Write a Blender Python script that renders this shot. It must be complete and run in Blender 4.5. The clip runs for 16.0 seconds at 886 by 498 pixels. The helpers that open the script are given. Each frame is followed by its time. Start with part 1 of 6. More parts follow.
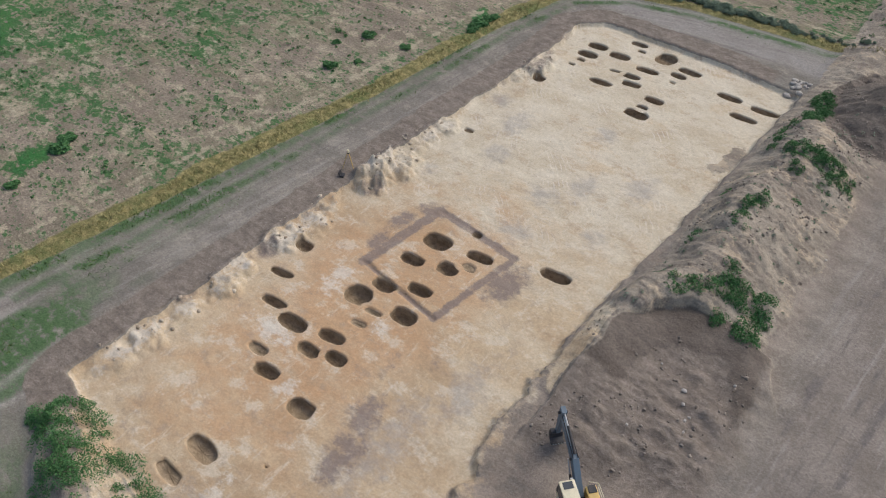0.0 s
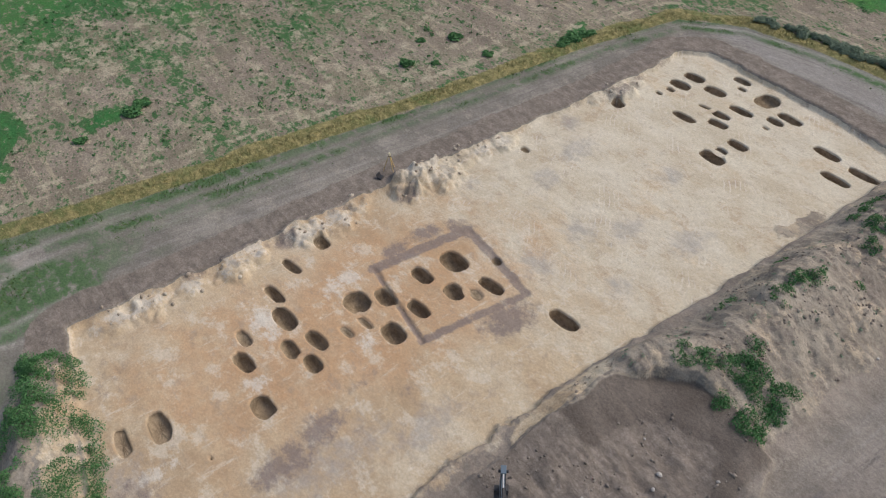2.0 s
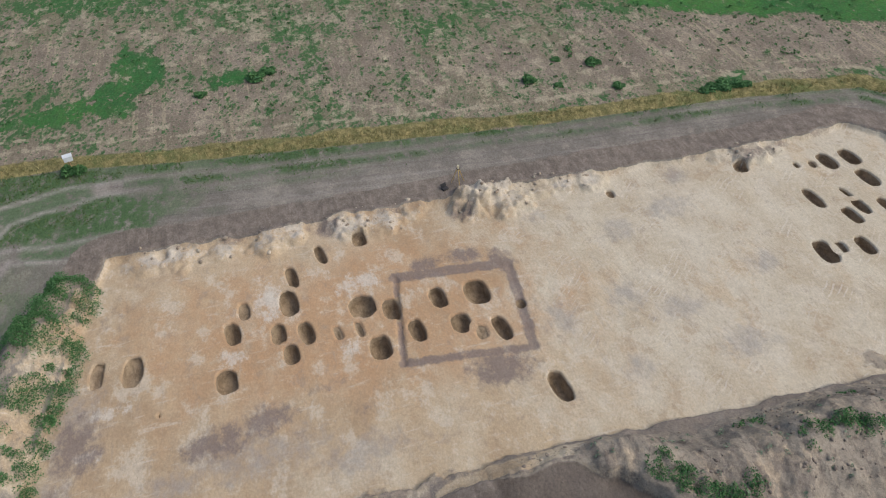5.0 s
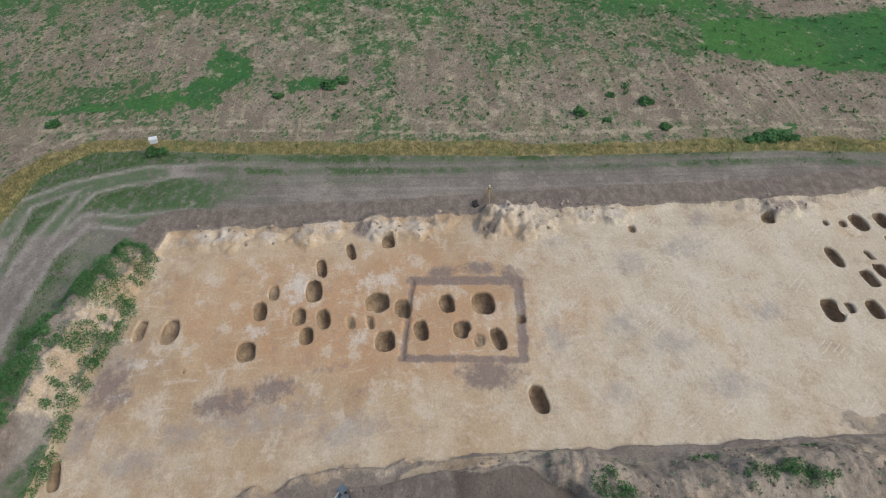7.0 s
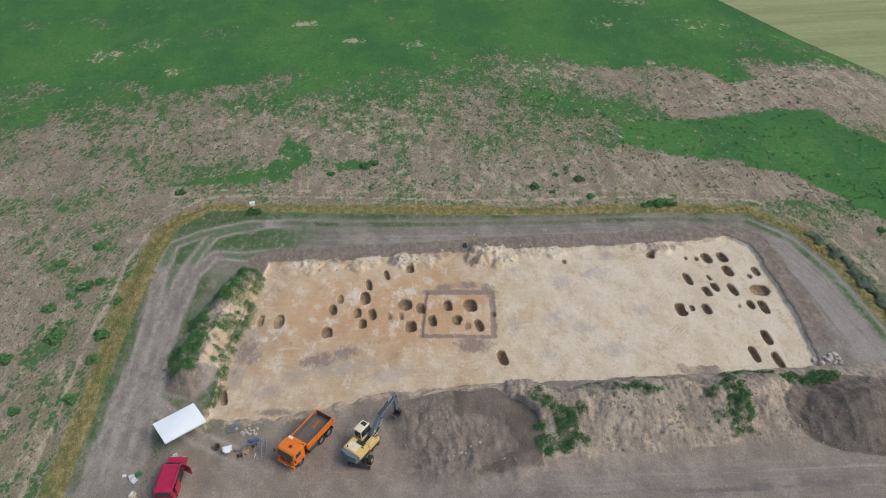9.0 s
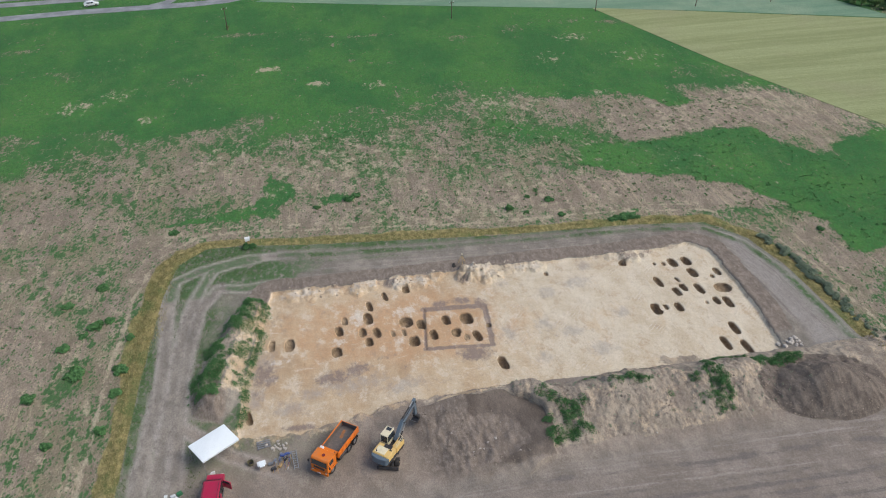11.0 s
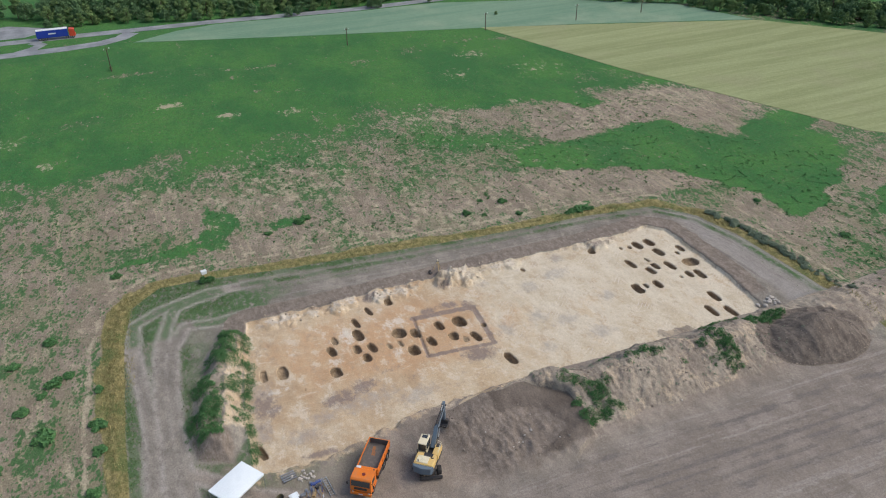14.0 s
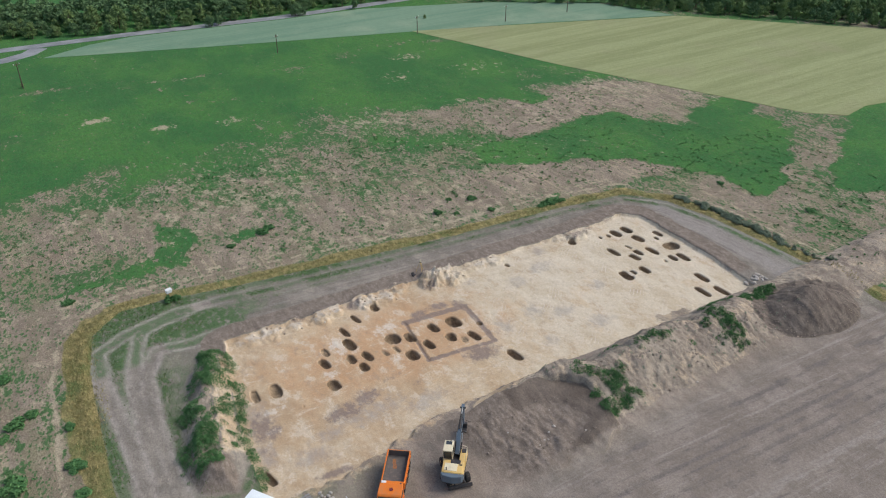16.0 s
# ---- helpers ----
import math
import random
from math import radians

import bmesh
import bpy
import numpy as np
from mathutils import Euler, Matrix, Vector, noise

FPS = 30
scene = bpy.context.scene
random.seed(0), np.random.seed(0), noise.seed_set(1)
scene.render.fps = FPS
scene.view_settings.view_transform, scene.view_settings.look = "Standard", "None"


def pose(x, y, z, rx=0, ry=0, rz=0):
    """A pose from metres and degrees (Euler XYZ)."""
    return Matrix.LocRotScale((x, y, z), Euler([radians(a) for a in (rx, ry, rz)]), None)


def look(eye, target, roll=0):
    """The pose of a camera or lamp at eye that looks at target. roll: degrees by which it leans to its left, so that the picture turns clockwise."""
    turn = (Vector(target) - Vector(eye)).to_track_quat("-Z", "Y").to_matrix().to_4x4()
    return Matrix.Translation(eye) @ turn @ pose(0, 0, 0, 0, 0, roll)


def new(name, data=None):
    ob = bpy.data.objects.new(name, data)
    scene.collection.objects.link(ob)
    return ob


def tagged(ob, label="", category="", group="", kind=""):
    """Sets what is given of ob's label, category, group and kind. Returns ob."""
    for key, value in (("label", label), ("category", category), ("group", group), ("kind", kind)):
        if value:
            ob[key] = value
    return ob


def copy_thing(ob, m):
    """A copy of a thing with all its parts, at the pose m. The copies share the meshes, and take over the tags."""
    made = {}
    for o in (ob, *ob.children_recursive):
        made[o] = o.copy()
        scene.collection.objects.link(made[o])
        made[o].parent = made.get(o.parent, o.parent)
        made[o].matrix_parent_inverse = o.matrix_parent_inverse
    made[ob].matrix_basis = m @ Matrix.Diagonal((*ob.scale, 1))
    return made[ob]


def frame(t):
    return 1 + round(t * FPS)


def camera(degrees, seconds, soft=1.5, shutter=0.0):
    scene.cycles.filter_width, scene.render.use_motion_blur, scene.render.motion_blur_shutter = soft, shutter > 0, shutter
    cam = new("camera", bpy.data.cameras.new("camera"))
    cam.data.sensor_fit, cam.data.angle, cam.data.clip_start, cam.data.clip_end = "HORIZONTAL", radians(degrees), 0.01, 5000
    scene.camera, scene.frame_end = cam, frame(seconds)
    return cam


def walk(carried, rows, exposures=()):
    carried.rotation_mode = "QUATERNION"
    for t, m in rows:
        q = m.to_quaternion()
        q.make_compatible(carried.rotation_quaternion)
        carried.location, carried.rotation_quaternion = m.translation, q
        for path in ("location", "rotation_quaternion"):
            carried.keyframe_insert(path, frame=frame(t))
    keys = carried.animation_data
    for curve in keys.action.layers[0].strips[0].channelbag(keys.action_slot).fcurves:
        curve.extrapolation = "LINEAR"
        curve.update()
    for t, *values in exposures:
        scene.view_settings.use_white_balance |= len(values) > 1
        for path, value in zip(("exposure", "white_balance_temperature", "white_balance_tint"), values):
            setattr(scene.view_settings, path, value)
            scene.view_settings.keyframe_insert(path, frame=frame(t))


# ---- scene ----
# ---- camera ----
cam = camera(60.0, 16.0, soft=1.1)
PATH = [
    (0, (-33.75, -27.42, 41.16), (-16.80, -14.04, 20.34), 0.35),
    (0.5, (-31.39, -28.71, 41.25), (-15.43, -14.31, 20.33), 0.22),
    (1, (-29.11, -29.93, 41.28), (-14.16, -14.56, 20.29), 0.00),
    (1.5, (-26.90, -31.04, 41.19), (-13.00, -14.76, 20.17), -0.28),
    (2, (-24.68, -32.05, 40.99), (-11.86, -14.89, 19.98), -0.57),
    (2.5, (-22.43, -32.91, 40.71), (-10.72, -14.93, 19.75), -0.83),
    (3, (-20.18, -33.67, 40.38), (-9.64, -14.91, 19.47), -1.09),
    (3.5, (-17.93, -34.34, 40.03), (-8.60, -14.87, 19.21), -1.36),
    (4, (-15.71, -34.93, 39.69), (-7.62, -14.80, 18.97), -1.64),
    (5, (-11.18, -35.41, 39.09), (-5.77, -14.26, 18.51), -1.99),
    (5.8, (-7.89, -35.25, 38.71), (-4.50, -13.62, 18.20), -2.11),
    (6.5, (-5.80, -35.67, 38.86), (-3.77, -13.79, 18.44), -2.13),
    (7, (-5.55, -40.05, 41.88), (-3.98, -17.82, 21.79), -1.79),
    (7.5, (-5.98, -46.34, 46.27), (-4.51, -23.68, 26.66), -1.50),
    (8, (-6.97, -53.65, 51.45), (-5.33, -30.59, 32.33), -1.25),
    (8.5, (-8.27, -61.65, 57.41), (-6.37, -38.28, 38.69), -0.94),
    (9, (-9.60, -69.76, 63.60), (-7.39, -46.21, 45.16), -0.74),
    (9.5, (-11.07, -74.79, 66.82), (-8.49, -51.00, 48.72), -0.94),
    (10, (-13.18, -76.30, 67.51), (-9.96, -52.38, 49.70), -0.89),
    (10.5, (-15.57, -76.29, 67.08), (-11.58, -52.29, 49.53), -0.80),
    (11, (-18.33, -76.12, 66.36), (-13.44, -52.08, 49.09), -0.69),
    (11.5, (-22.14, -76.57, 64.88), (-16.09, -52.43, 48.12), -0.30),
    (12, (-24.77, -75.91, 64.02), (-17.80, -51.88, 47.47), -0.32),
    (12.5, (-27.21, -75.05, 63.24), (-19.37, -51.18, 46.86), -0.37),
    (13, (-29.65, -74.11, 62.38), (-20.94, -50.42, 46.16), -0.41),
    (13.5, (-31.99, -72.97, 61.46), (-22.41, -49.50, 45.41), -0.41),
    (14, (-34.19, -71.60, 60.49), (-23.75, -48.39, 44.62), -0.40),
    (14.5, (-36.31, -70.07, 59.43), (-25.03, -47.16, 43.70), -0.36),
    (15, (-38.25, -68.33, 58.35), (-26.14, -45.75, 42.74), -0.29),
    (15.5, (-40.03, -66.38, 57.24), (-27.11, -44.17, 41.75), -0.19),
    (16, (-41.70, -64.31, 56.14), (-27.98, -42.50, 40.78), -0.08),
]
walk(cam, [(t, look(eye, target, roll)) for t, eye, target, roll in PATH], [(0.0, 0.37), (3.0, 0.33), (6.5, 0.22), (8.0, 0.26), (9.2, 0.36), (11.5, 0.45), (16.0, 0.44)])

# ---- light ----
world = bpy.data.worlds.new("sky")
scene.world = world
world.use_nodes = True
wn = world.node_tree.nodes
sky = wn.new("ShaderNodeTexSky")
sky.sky_type = "NISHITA"
sky.sun_disc = False
SUN_HIGH, SUN_ROUND = 50.0, 112.0
sky.sun_elevation, sky.sun_rotation = radians(SUN_HIGH), radians(SUN_ROUND)
sky.air_density, sky.dust_density, sky.ozone_density = 1.0, 2.5, 1.0
wn["Background"].inputs["Strength"].default_value = 0.114
world.node_tree.links.new(sky.outputs[0], wn["Background"].inputs[0])
sun_data = bpy.data.lights.new("sun", "SUN")
sun_data.energy, sun_data.angle, sun_data.color = 1.3, radians(38), (1.0, 0.955, 0.885)
sun = new("sun", sun_data)
sun_way = Vector((math.sin(radians(SUN_ROUND)) * math.cos(radians(SUN_HIGH)), math.cos(radians(SUN_ROUND)) * math.cos(radians(SUN_HIGH)), math.sin(radians(SUN_HIGH))))
sun.matrix_world = look(sun_way * 200, (0, 0, 0))

# ---- materials ----


class Nodes:
    """Short hand for one material's nodes."""

    def __init__(self, name):
        self.mat = bpy.data.materials.new(name)
        self.mat.use_nodes = True
        self.tree = self.mat.node_tree
        self.bsdf = self.tree.nodes["Principled BSDF"]
        self.where = self.tree.nodes.new("ShaderNodeTexCoord").outputs["Object"]

    def link(self, value, socket):
        if hasattr(value, "is_linked"):
            self.tree.links.new(value, socket)
        elif hasattr(value, "__len__") and len(value) == 3 and socket.type == "RGBA":
            socket.default_value = (*value, 1)
        else:
            socket.default_value = value

    def math(self, op, a, b=0.0, clamp=False):
        n = self.tree.nodes.new("ShaderNodeMath")
        n.operation, n.use_clamp = op, clamp
        self.link(a, n.inputs[0]), self.link(b, n.inputs[1])
        return n.outputs[0]

    def stretch(self, scale, turn=0.0, vector=None):
        n = self.tree.nodes.new("ShaderNodeMapping")
        n.inputs["Scale"].default_value = scale
        n.inputs["Rotation"].default_value = (0, 0, radians(turn))
        self.link(vector or self.where, n.inputs["Vector"])
        return n.outputs[0]

    def noise(self, scale, detail=4.0, rough=0.6, vector=None):
        n = self.tree.nodes.new("ShaderNodeTexNoise")
        n.inputs["Scale"].default_value, n.inputs["Detail"].default_value, n.inputs["Roughness"].default_value = scale, detail, rough
        self.link(vector or self.where, n.inputs["Vector"])
        return n.outputs["Fac"]

    def cells(self, scale, vector=None):
        """Distance to the nearest of many scattered points."""
        n = self.tree.nodes.new("ShaderNodeTexVoronoi")
        n.inputs["Scale"].default_value = scale
        self.link(vector or self.where, n.inputs["Vector"])
        return n.outputs["Distance"]

    def arcs(self, scale, bend, turn):
        """Bent parallel lines, as a toothed bucket leaves them."""
        n = self.tree.nodes.new("ShaderNodeTexWave")
        n.inputs["Scale"].default_value, n.inputs["Distortion"].default_value, n.inputs["Detail"].default_value = scale, bend, 3.0
        n.inputs["Detail Scale"].default_value = 0.35
        self.link(self.stretch((1, 1, 1), turn), n.inputs["Vector"])
        return n.outputs["Fac"]

    def ramp(self, value, low, high, smooth=True):
        n = self.tree.nodes.new("ShaderNodeMapRange")
        n.interpolation_type = "SMOOTHSTEP" if smooth else "LINEAR"
        self.link(value, n.inputs["Value"]), self.link(low, n.inputs["From Min"]), self.link(high, n.inputs["From Max"])
        return n.outputs["Result"]

    def mix(self, share, a, b):
        n = self.tree.nodes.new("ShaderNodeMix")
        n.data_type = "RGBA"
        self.link(share, n.inputs["Factor"]), self.link(a, n.inputs["A"]), self.link(b, n.inputs["B"])
        return n.outputs["Result"]

    def times(self, colour, share):
        """A colour made lighter or darker by a grey value."""
        n = self.tree.nodes.new("ShaderNodeMix")
        n.data_type, n.blend_type = "RGBA", "MULTIPLY"
        n.inputs["Factor"].default_value = 1.0
        self.link(colour, n.inputs["A"]), self.link(share, n.inputs["B"])
        return n.outputs["Result"]

    def mask(self, name):
        n = self.tree.nodes.new("ShaderNodeAttribute")
        n.attribute_name = name
        return n.outputs["Fac"]

    def chance(self):
        return self.tree.nodes.new("ShaderNodeObjectInfo").outputs["Random"]

    def island(self):
        return self.tree.nodes.new("ShaderNodeNewGeometry").outputs["Random Per Island"]

    def done(self, colour, rough=0.9, metal=0.0, bump=None, high=0.02, specular=0.3):
        self.link(colour, self.bsdf.inputs["Base Color"])
        self.link(rough, self.bsdf.inputs["Roughness"])
        self.bsdf.inputs["Metallic"].default_value = metal
        self.bsdf.inputs["Specular IOR Level"].default_value = specular
        if bump is not None:
            n = self.tree.nodes.new("ShaderNodeBump")
            n.inputs["Distance"].default_value, n.inputs["Strength"].default_value = high, 1.0
            self.link(bump, n.inputs["Height"])
            self.link(n.outputs[0], self.bsdf.inputs["Normal"])
        return self.mat


def painted(name, colour, rough=0.5, metal=0.0, dirt=(0.2, 0.16, 0.13), dirty=0.35, scale=2.0, specular=0.4):
    """Paint, plastic or metal with dust and stains at two scales."""
    k = Nodes(name)
    spots = k.ramp(k.noise(scale, 6, 0.7), 0.42, 0.75)
    fine = k.noise(scale * 14, 3)
    tone = k.mix(k.math("MULTIPLY", spots, dirty), colour, dirt)
    tone = k.times(tone, k.mix(fine, (0.82, 0.82, 0.82), (1.12, 1.12, 1.12)))
    return k.done(tone, k.math("ADD", rough, k.math("MULTIPLY", spots, 0.3)), metal, fine, 0.003, specular)


def leafy(name, dark, light):
    k = Nodes(name)
    tone = k.mix(k.island(), dark, light)
    tone = k.mix(k.math("MULTIPLY", k.chance(), 0.4), tone, light)
    return k.done(tone, 0.75, specular=0.2)


def soil_material():
    """The whole ground: field, tracks, dug sand, spoil, each laid by its own mask and broken up by noise."""
    k = Nodes("ground_soil")
    k.where = k.stretch((1.0, 0.68, 1.0))
    fine, mid, wide, huge = k.noise(7, 6, 0.72), k.noise(1.5, 8, 0.68), k.noise(0.33, 6, 0.62), k.noise(0.06, 4, 0.6)
    grit, ragged = k.noise(26, 3, 0.7), k.noise(0.75, 10, 0.76)

    def over(base, value, low, high, much, colour):
        return k.mix(k.math("MULTIPLY", k.ramp(value, low, high), much), base, colour)

    def broken(name, by, much):
        return k.math("ADD", k.mask(name), k.math("MULTIPLY", k.math("SUBTRACT", by, 0.5), much))

    # bare field soil with straw
    soil = k.mix(k.ramp(wide, 0.35, 0.65), (0.235, 0.19, 0.145), (0.305, 0.252, 0.192))
    soil = over(soil, mid, 0.54, 0.7, 0.6, (0.385, 0.315, 0.23))
    soil = over(soil, k.math("ADD", k.math("MULTIPLY", fine, 0.5), k.math("MULTIPLY", ragged, 0.5)), 0.535, 0.6, 0.5, (0.48, 0.40, 0.265))
    rows = k.noise(1.0, 6, 0.68, k.stretch((1.7, 0.07, 1.0), 8))
    across = k.noise(1.0, 6, 0.68, k.stretch((0.07, 1.1, 1.0), 30))
    soil = over(soil, rows, 0.53, 0.66, 0.75, (0.44, 0.365, 0.25))
    soil = over(soil, rows, 0.46, 0.34, 0.4, (0.19, 0.152, 0.122))
    soil = over(soil, across, 0.57, 0.7, 0.25, (0.38, 0.325, 0.22))
    soil = over(soil, ragged, 0.46, 0.38, 0.5, (0.165, 0.135, 0.105))
    thin = k.math("MULTIPLY", k.ramp(k.noise(0.2, 6, 0.68), 0.38, 0.6), k.ramp(k.mask("green"), 0.2, 0.65))
    soil = k.mix(k.math("MULTIPLY", thin, 0.5), soil, k.mix(fine, (0.13, 0.15, 0.07), (0.24, 0.225, 0.115)))
    shaken = k.tree.nodes.new("ShaderNodeVectorMath")
    shaken.operation = "ADD"
    k.link(k.where, shaken.inputs[0]), k.link(k.math("MULTIPLY", mid, 1.6), shaken.inputs[1])
    small, large = k.cells(2.5, shaken.outputs[0]), k.cells(0.7, shaken.outputs[0])
    sown = k.ramp(k.noise(0.14, 5, 0.65), 0.4, 0.6)
    soil = over(soil, k.math("ADD", small, k.math("MULTIPLY", sown, -0.12)), 0.22, 0.12, 0.85, (0.05, 0.115, 0.042))
    # green cover, thick or thin by its mask
    cover = k.math("ADD", k.math("MULTIPLY", mid, 0.35), k.math("ADD", k.math("MULTIPLY", ragged, 0.3), k.math("MULTIPLY", fine, 0.35)))
    cover = k.math("ADD", cover, k.math("SUBTRACT", 0.62, k.math("ADD", k.math("MULTIPLY", small, 0.5), k.math("MULTIPLY", large, 0.35))))
    cover = k.math("ADD", cover, k.math("MULTIPLY", k.math("SUBTRACT", rows, 0.5), 0.45))
    cover = k.math("SUBTRACT", cover, k.math("MULTIPLY", k.math("SUBTRACT", across, 0.5), 0.12))
    need = k.math("SUBTRACT", 1.06, k.math("MULTIPLY", k.mask("green"), 0.73))
    green = k.mix(k.ramp(huge, 0.4, 0.62), (0.038, 0.15, 0.042), (0.072, 0.208, 0.048))
    green = over(green, mid, 0.45, 0.7, 0.8, (0.034, 0.122, 0.042))
    green = over(green, fine, 0.5, 0.68, 0.6, (0.075, 0.19, 0.068))
    green = over(green, small, 0.42, 0.62, 0.35, (0.085, 0.12, 0.05))
    green = over(green, k.noise(0.11, 9, 0.72), 0.54, 0.64, 0.3, (0.1, 0.19, 0.06))
    green = over(green, across, 0.56, 0.7, 0.22, (0.13, 0.21, 0.08))
    green = k.mix(k.ramp(k.mask("green"), 0.95, 0.55), green, k.mix(fine, (0.045, 0.11, 0.042), (0.10, 0.175, 0.07)))
    field = k.mix(k.ramp(cover, need, k.math("ADD", need, 0.085)), soil, green)
    field = k.mix(k.math("MULTIPLY", k.ramp(broken("bare", ragged, 3.0), 0.42, 0.75), 0.85), field, (0.43, 0.365, 0.26))
    # dry grass strip
    dry = k.mix(k.ramp(mid, 0.4, 0.66), (0.17, 0.158, 0.065), (0.34, 0.28, 0.125))
    dry = over(dry, wide, 0.48, 0.68, 0.8, (0.11, 0.15, 0.052))
    field = k.mix(k.ramp(broken("strip", mid, 0.8), 0.35, 0.7), field, dry)
    # trodden tracks
    worn = k.mix(k.ramp(wide, 0.35, 0.68), (0.2, 0.178, 0.148), (0.285, 0.256, 0.213))
    worn = k.mix(k.mask("road"), worn, k.mix(k.ramp(wide, 0.35, 0.68), (0.215, 0.182, 0.151), (0.282, 0.242, 0.204)))
    worn = k.mix(k.mask("yard"), worn, k.mix(k.ramp(wide, 0.35, 0.68), (0.235, 0.194, 0.157), (0.32, 0.266, 0.217)))
    worn = k.mix(k.mask("smooth"), worn, k.mix(k.ramp(wide, 0.3, 0.7), (0.265, 0.24, 0.212), (0.315, 0.288, 0.257)))
    lanes = k.tree.nodes.new("ShaderNodeCombineXYZ")
    k.link(k.math("MULTIPLY", k.mask("lane"), 1.3), lanes.inputs[0]), k.link(k.math("MULTIPLY", wide, 1.4), lanes.inputs[1]), k.link(k.math("MULTIPLY", huge, 3.0), lanes.inputs[2])
    ruts = k.noise(1.0, 6, 0.7, lanes.outputs[0])
    worn = k.mix(k.math("MULTIPLY", k.ramp(ruts, 0.52, 0.64), k.math("MULTIPLY", k.mask("laned"), 0.6)), worn, (0.355, 0.32, 0.285))
    worn = k.mix(k.math("MULTIPLY", k.ramp(ruts, 0.47, 0.36), k.mask("laned")), worn, (0.18, 0.156, 0.14))
    calm = k.math("SUBTRACT", 0.5, k.math("MULTIPLY", k.math("MAXIMUM", k.mask("road"), k.mask("smooth")), 0.42))
    worn = over(worn, mid, 0.52, 0.72, calm, (0.19, 0.164, 0.142))
    worn = over(worn, mid, 0.44, 0.3, calm, (0.34, 0.295, 0.245))
    worn = over(worn, ragged, 0.53, 0.61, calm, (0.36, 0.315, 0.255))
    worn = over(worn, ragged, 0.47, 0.4, calm, (0.165, 0.145, 0.125))
    turf = k.mix(fine, (0.045, 0.10, 0.04), (0.12, 0.18, 0.08))
    worn = k.mix(k.math("MULTIPLY", k.ramp(k.math("ADD", mid, k.math("MULTIPLY", fine, 0.4)), 0.54, 0.72), k.mask("verge")), worn, turf)
    worn = k.mix(k.math("MULTIPLY", k.mask("rut"), k.ramp(mid, 0.3, 0.55)), worn, (0.37, 0.33, 0.29))
    ground = k.mix(k.ramp(broken("track", mid, 0.6), 0.35, 0.65), field, worn)
    # dug sand, orange to the west and pale to the east
    smear, flake, speck = k.noise(0.5, 10, 0.7), k.noise(0.9, 10, 0.74), k.noise(3.4, 8, 0.74)
    drift = k.noise(0.085, 6, 0.62)
    warm = k.mix(k.ramp(wide, 0.34, 0.68), (0.435, 0.31, 0.19), (0.525, 0.398, 0.257))
    warm = over(warm, huge, 0.45, 0.62, 0.8, (0.545, 0.425, 0.28))
    warm = over(warm, drift, 0.5, 0.66, 0.45, (0.565, 0.465, 0.335))
    rust = k.math("ADD", k.mask("rust"), k.math("MULTIPLY", k.math("SUBTRACT", k.noise(0.22, 9, 0.7), 0.5), 2.6))
    warm = over(warm, rust, 0.15, 1.1, 0.75, (0.505, 0.305, 0.165))
    pale = k.mix(k.ramp(wide, 0.34, 0.68), (0.53, 0.442, 0.315), (0.63, 0.555, 0.425))
    pale = over(pale, drift, 0.48, 0.64, 0.5, (0.63, 0.56, 0.44))
    pale = over(pale, k.noise(0.17, 8, 0.68), 0.53, 0.66, 0.6, (0.55, 0.415, 0.26))
    sand = k.mix(k.ramp(broken("pale", k.noise(0.3, 9, 0.7), 2.4), 0.05, 0.95), warm, pale)
    sand = over(sand, smear, 0.52, 0.62, 0.55, (0.655, 0.58, 0.46))
    sand = over(sand, smear, 0.46, 0.37, 0.5, (0.42, 0.30, 0.19))
    sand = over(sand, flake, 0.55, 0.64, 0.42, (0.36, 0.285, 0.22))
    sand = over(sand, flake, 0.44, 0.36, 0.3, (0.625, 0.54, 0.41))
    sand = over(sand, speck, 0.59, 0.66, 0.4, (0.31, 0.23, 0.165))
    sand = over(sand, speck, 0.4, 0.33, 0.3, (0.68, 0.60, 0.47))
    scraped = k.noise(1.0, 6, 0.7, k.stretch((0.35, 2.6, 1.0), -38))
    sand = over(sand, scraped, 0.56, 0.7, 0.45, (0.67, 0.60, 0.49))
    swept = k.noise(1.0, 6, 0.7, k.stretch((2.4, 0.3, 1.0), 24))
    sand = over(sand, swept, 0.58, 0.68, 0.35, (0.42, 0.35, 0.275))
    worked = k.noise(0.23, 3, 0.5)
    combed = k.math("MULTIPLY", k.ramp(k.arcs(0.95, 9.0, 62), 0.72, 0.95), k.math("MULTIPLY", k.mask("pale"), k.math("MULTIPLY", k.ramp(worked, 0.5, 0.62), k.ramp(flake, 0.44, 0.58))))
    sand = over(sand, combed, 0.0, 1.0, 0.5, (0.70, 0.635, 0.53))
    combed = k.math("MULTIPLY", k.ramp(k.arcs(0.8, 7.0, -18), 0.7, 0.95), k.math("MULTIPLY", k.mask("pale"), k.math("MULTIPLY", k.ramp(worked, 0.5, 0.38), k.ramp(flake, 0.56, 0.42))))
    sand = over(sand, combed, 0.0, 1.0, 0.4, (0.42, 0.34, 0.25))
    sand = over(sand, broken("white", ragged, 3.0), 0.5, 0.95, 0.7, (0.67, 0.615, 0.525))
    sand = over(sand, broken("grey", k.noise(1.1, 10, 0.74), 2.6), 0.3, 1.15, 0.62, (0.34, 0.305, 0.275))
    # soil stains, and one painted line of shade
    sand = over(sand, broken("stain_shade", k.noise(1.3, 10, 0.76), 2.4), 0.3, 0.95, 0.85, (0.225, 0.178, 0.155))
    ground = k.mix(k.ramp(broken("sand", mid, 0.6), 0.4, 0.6), ground, sand)
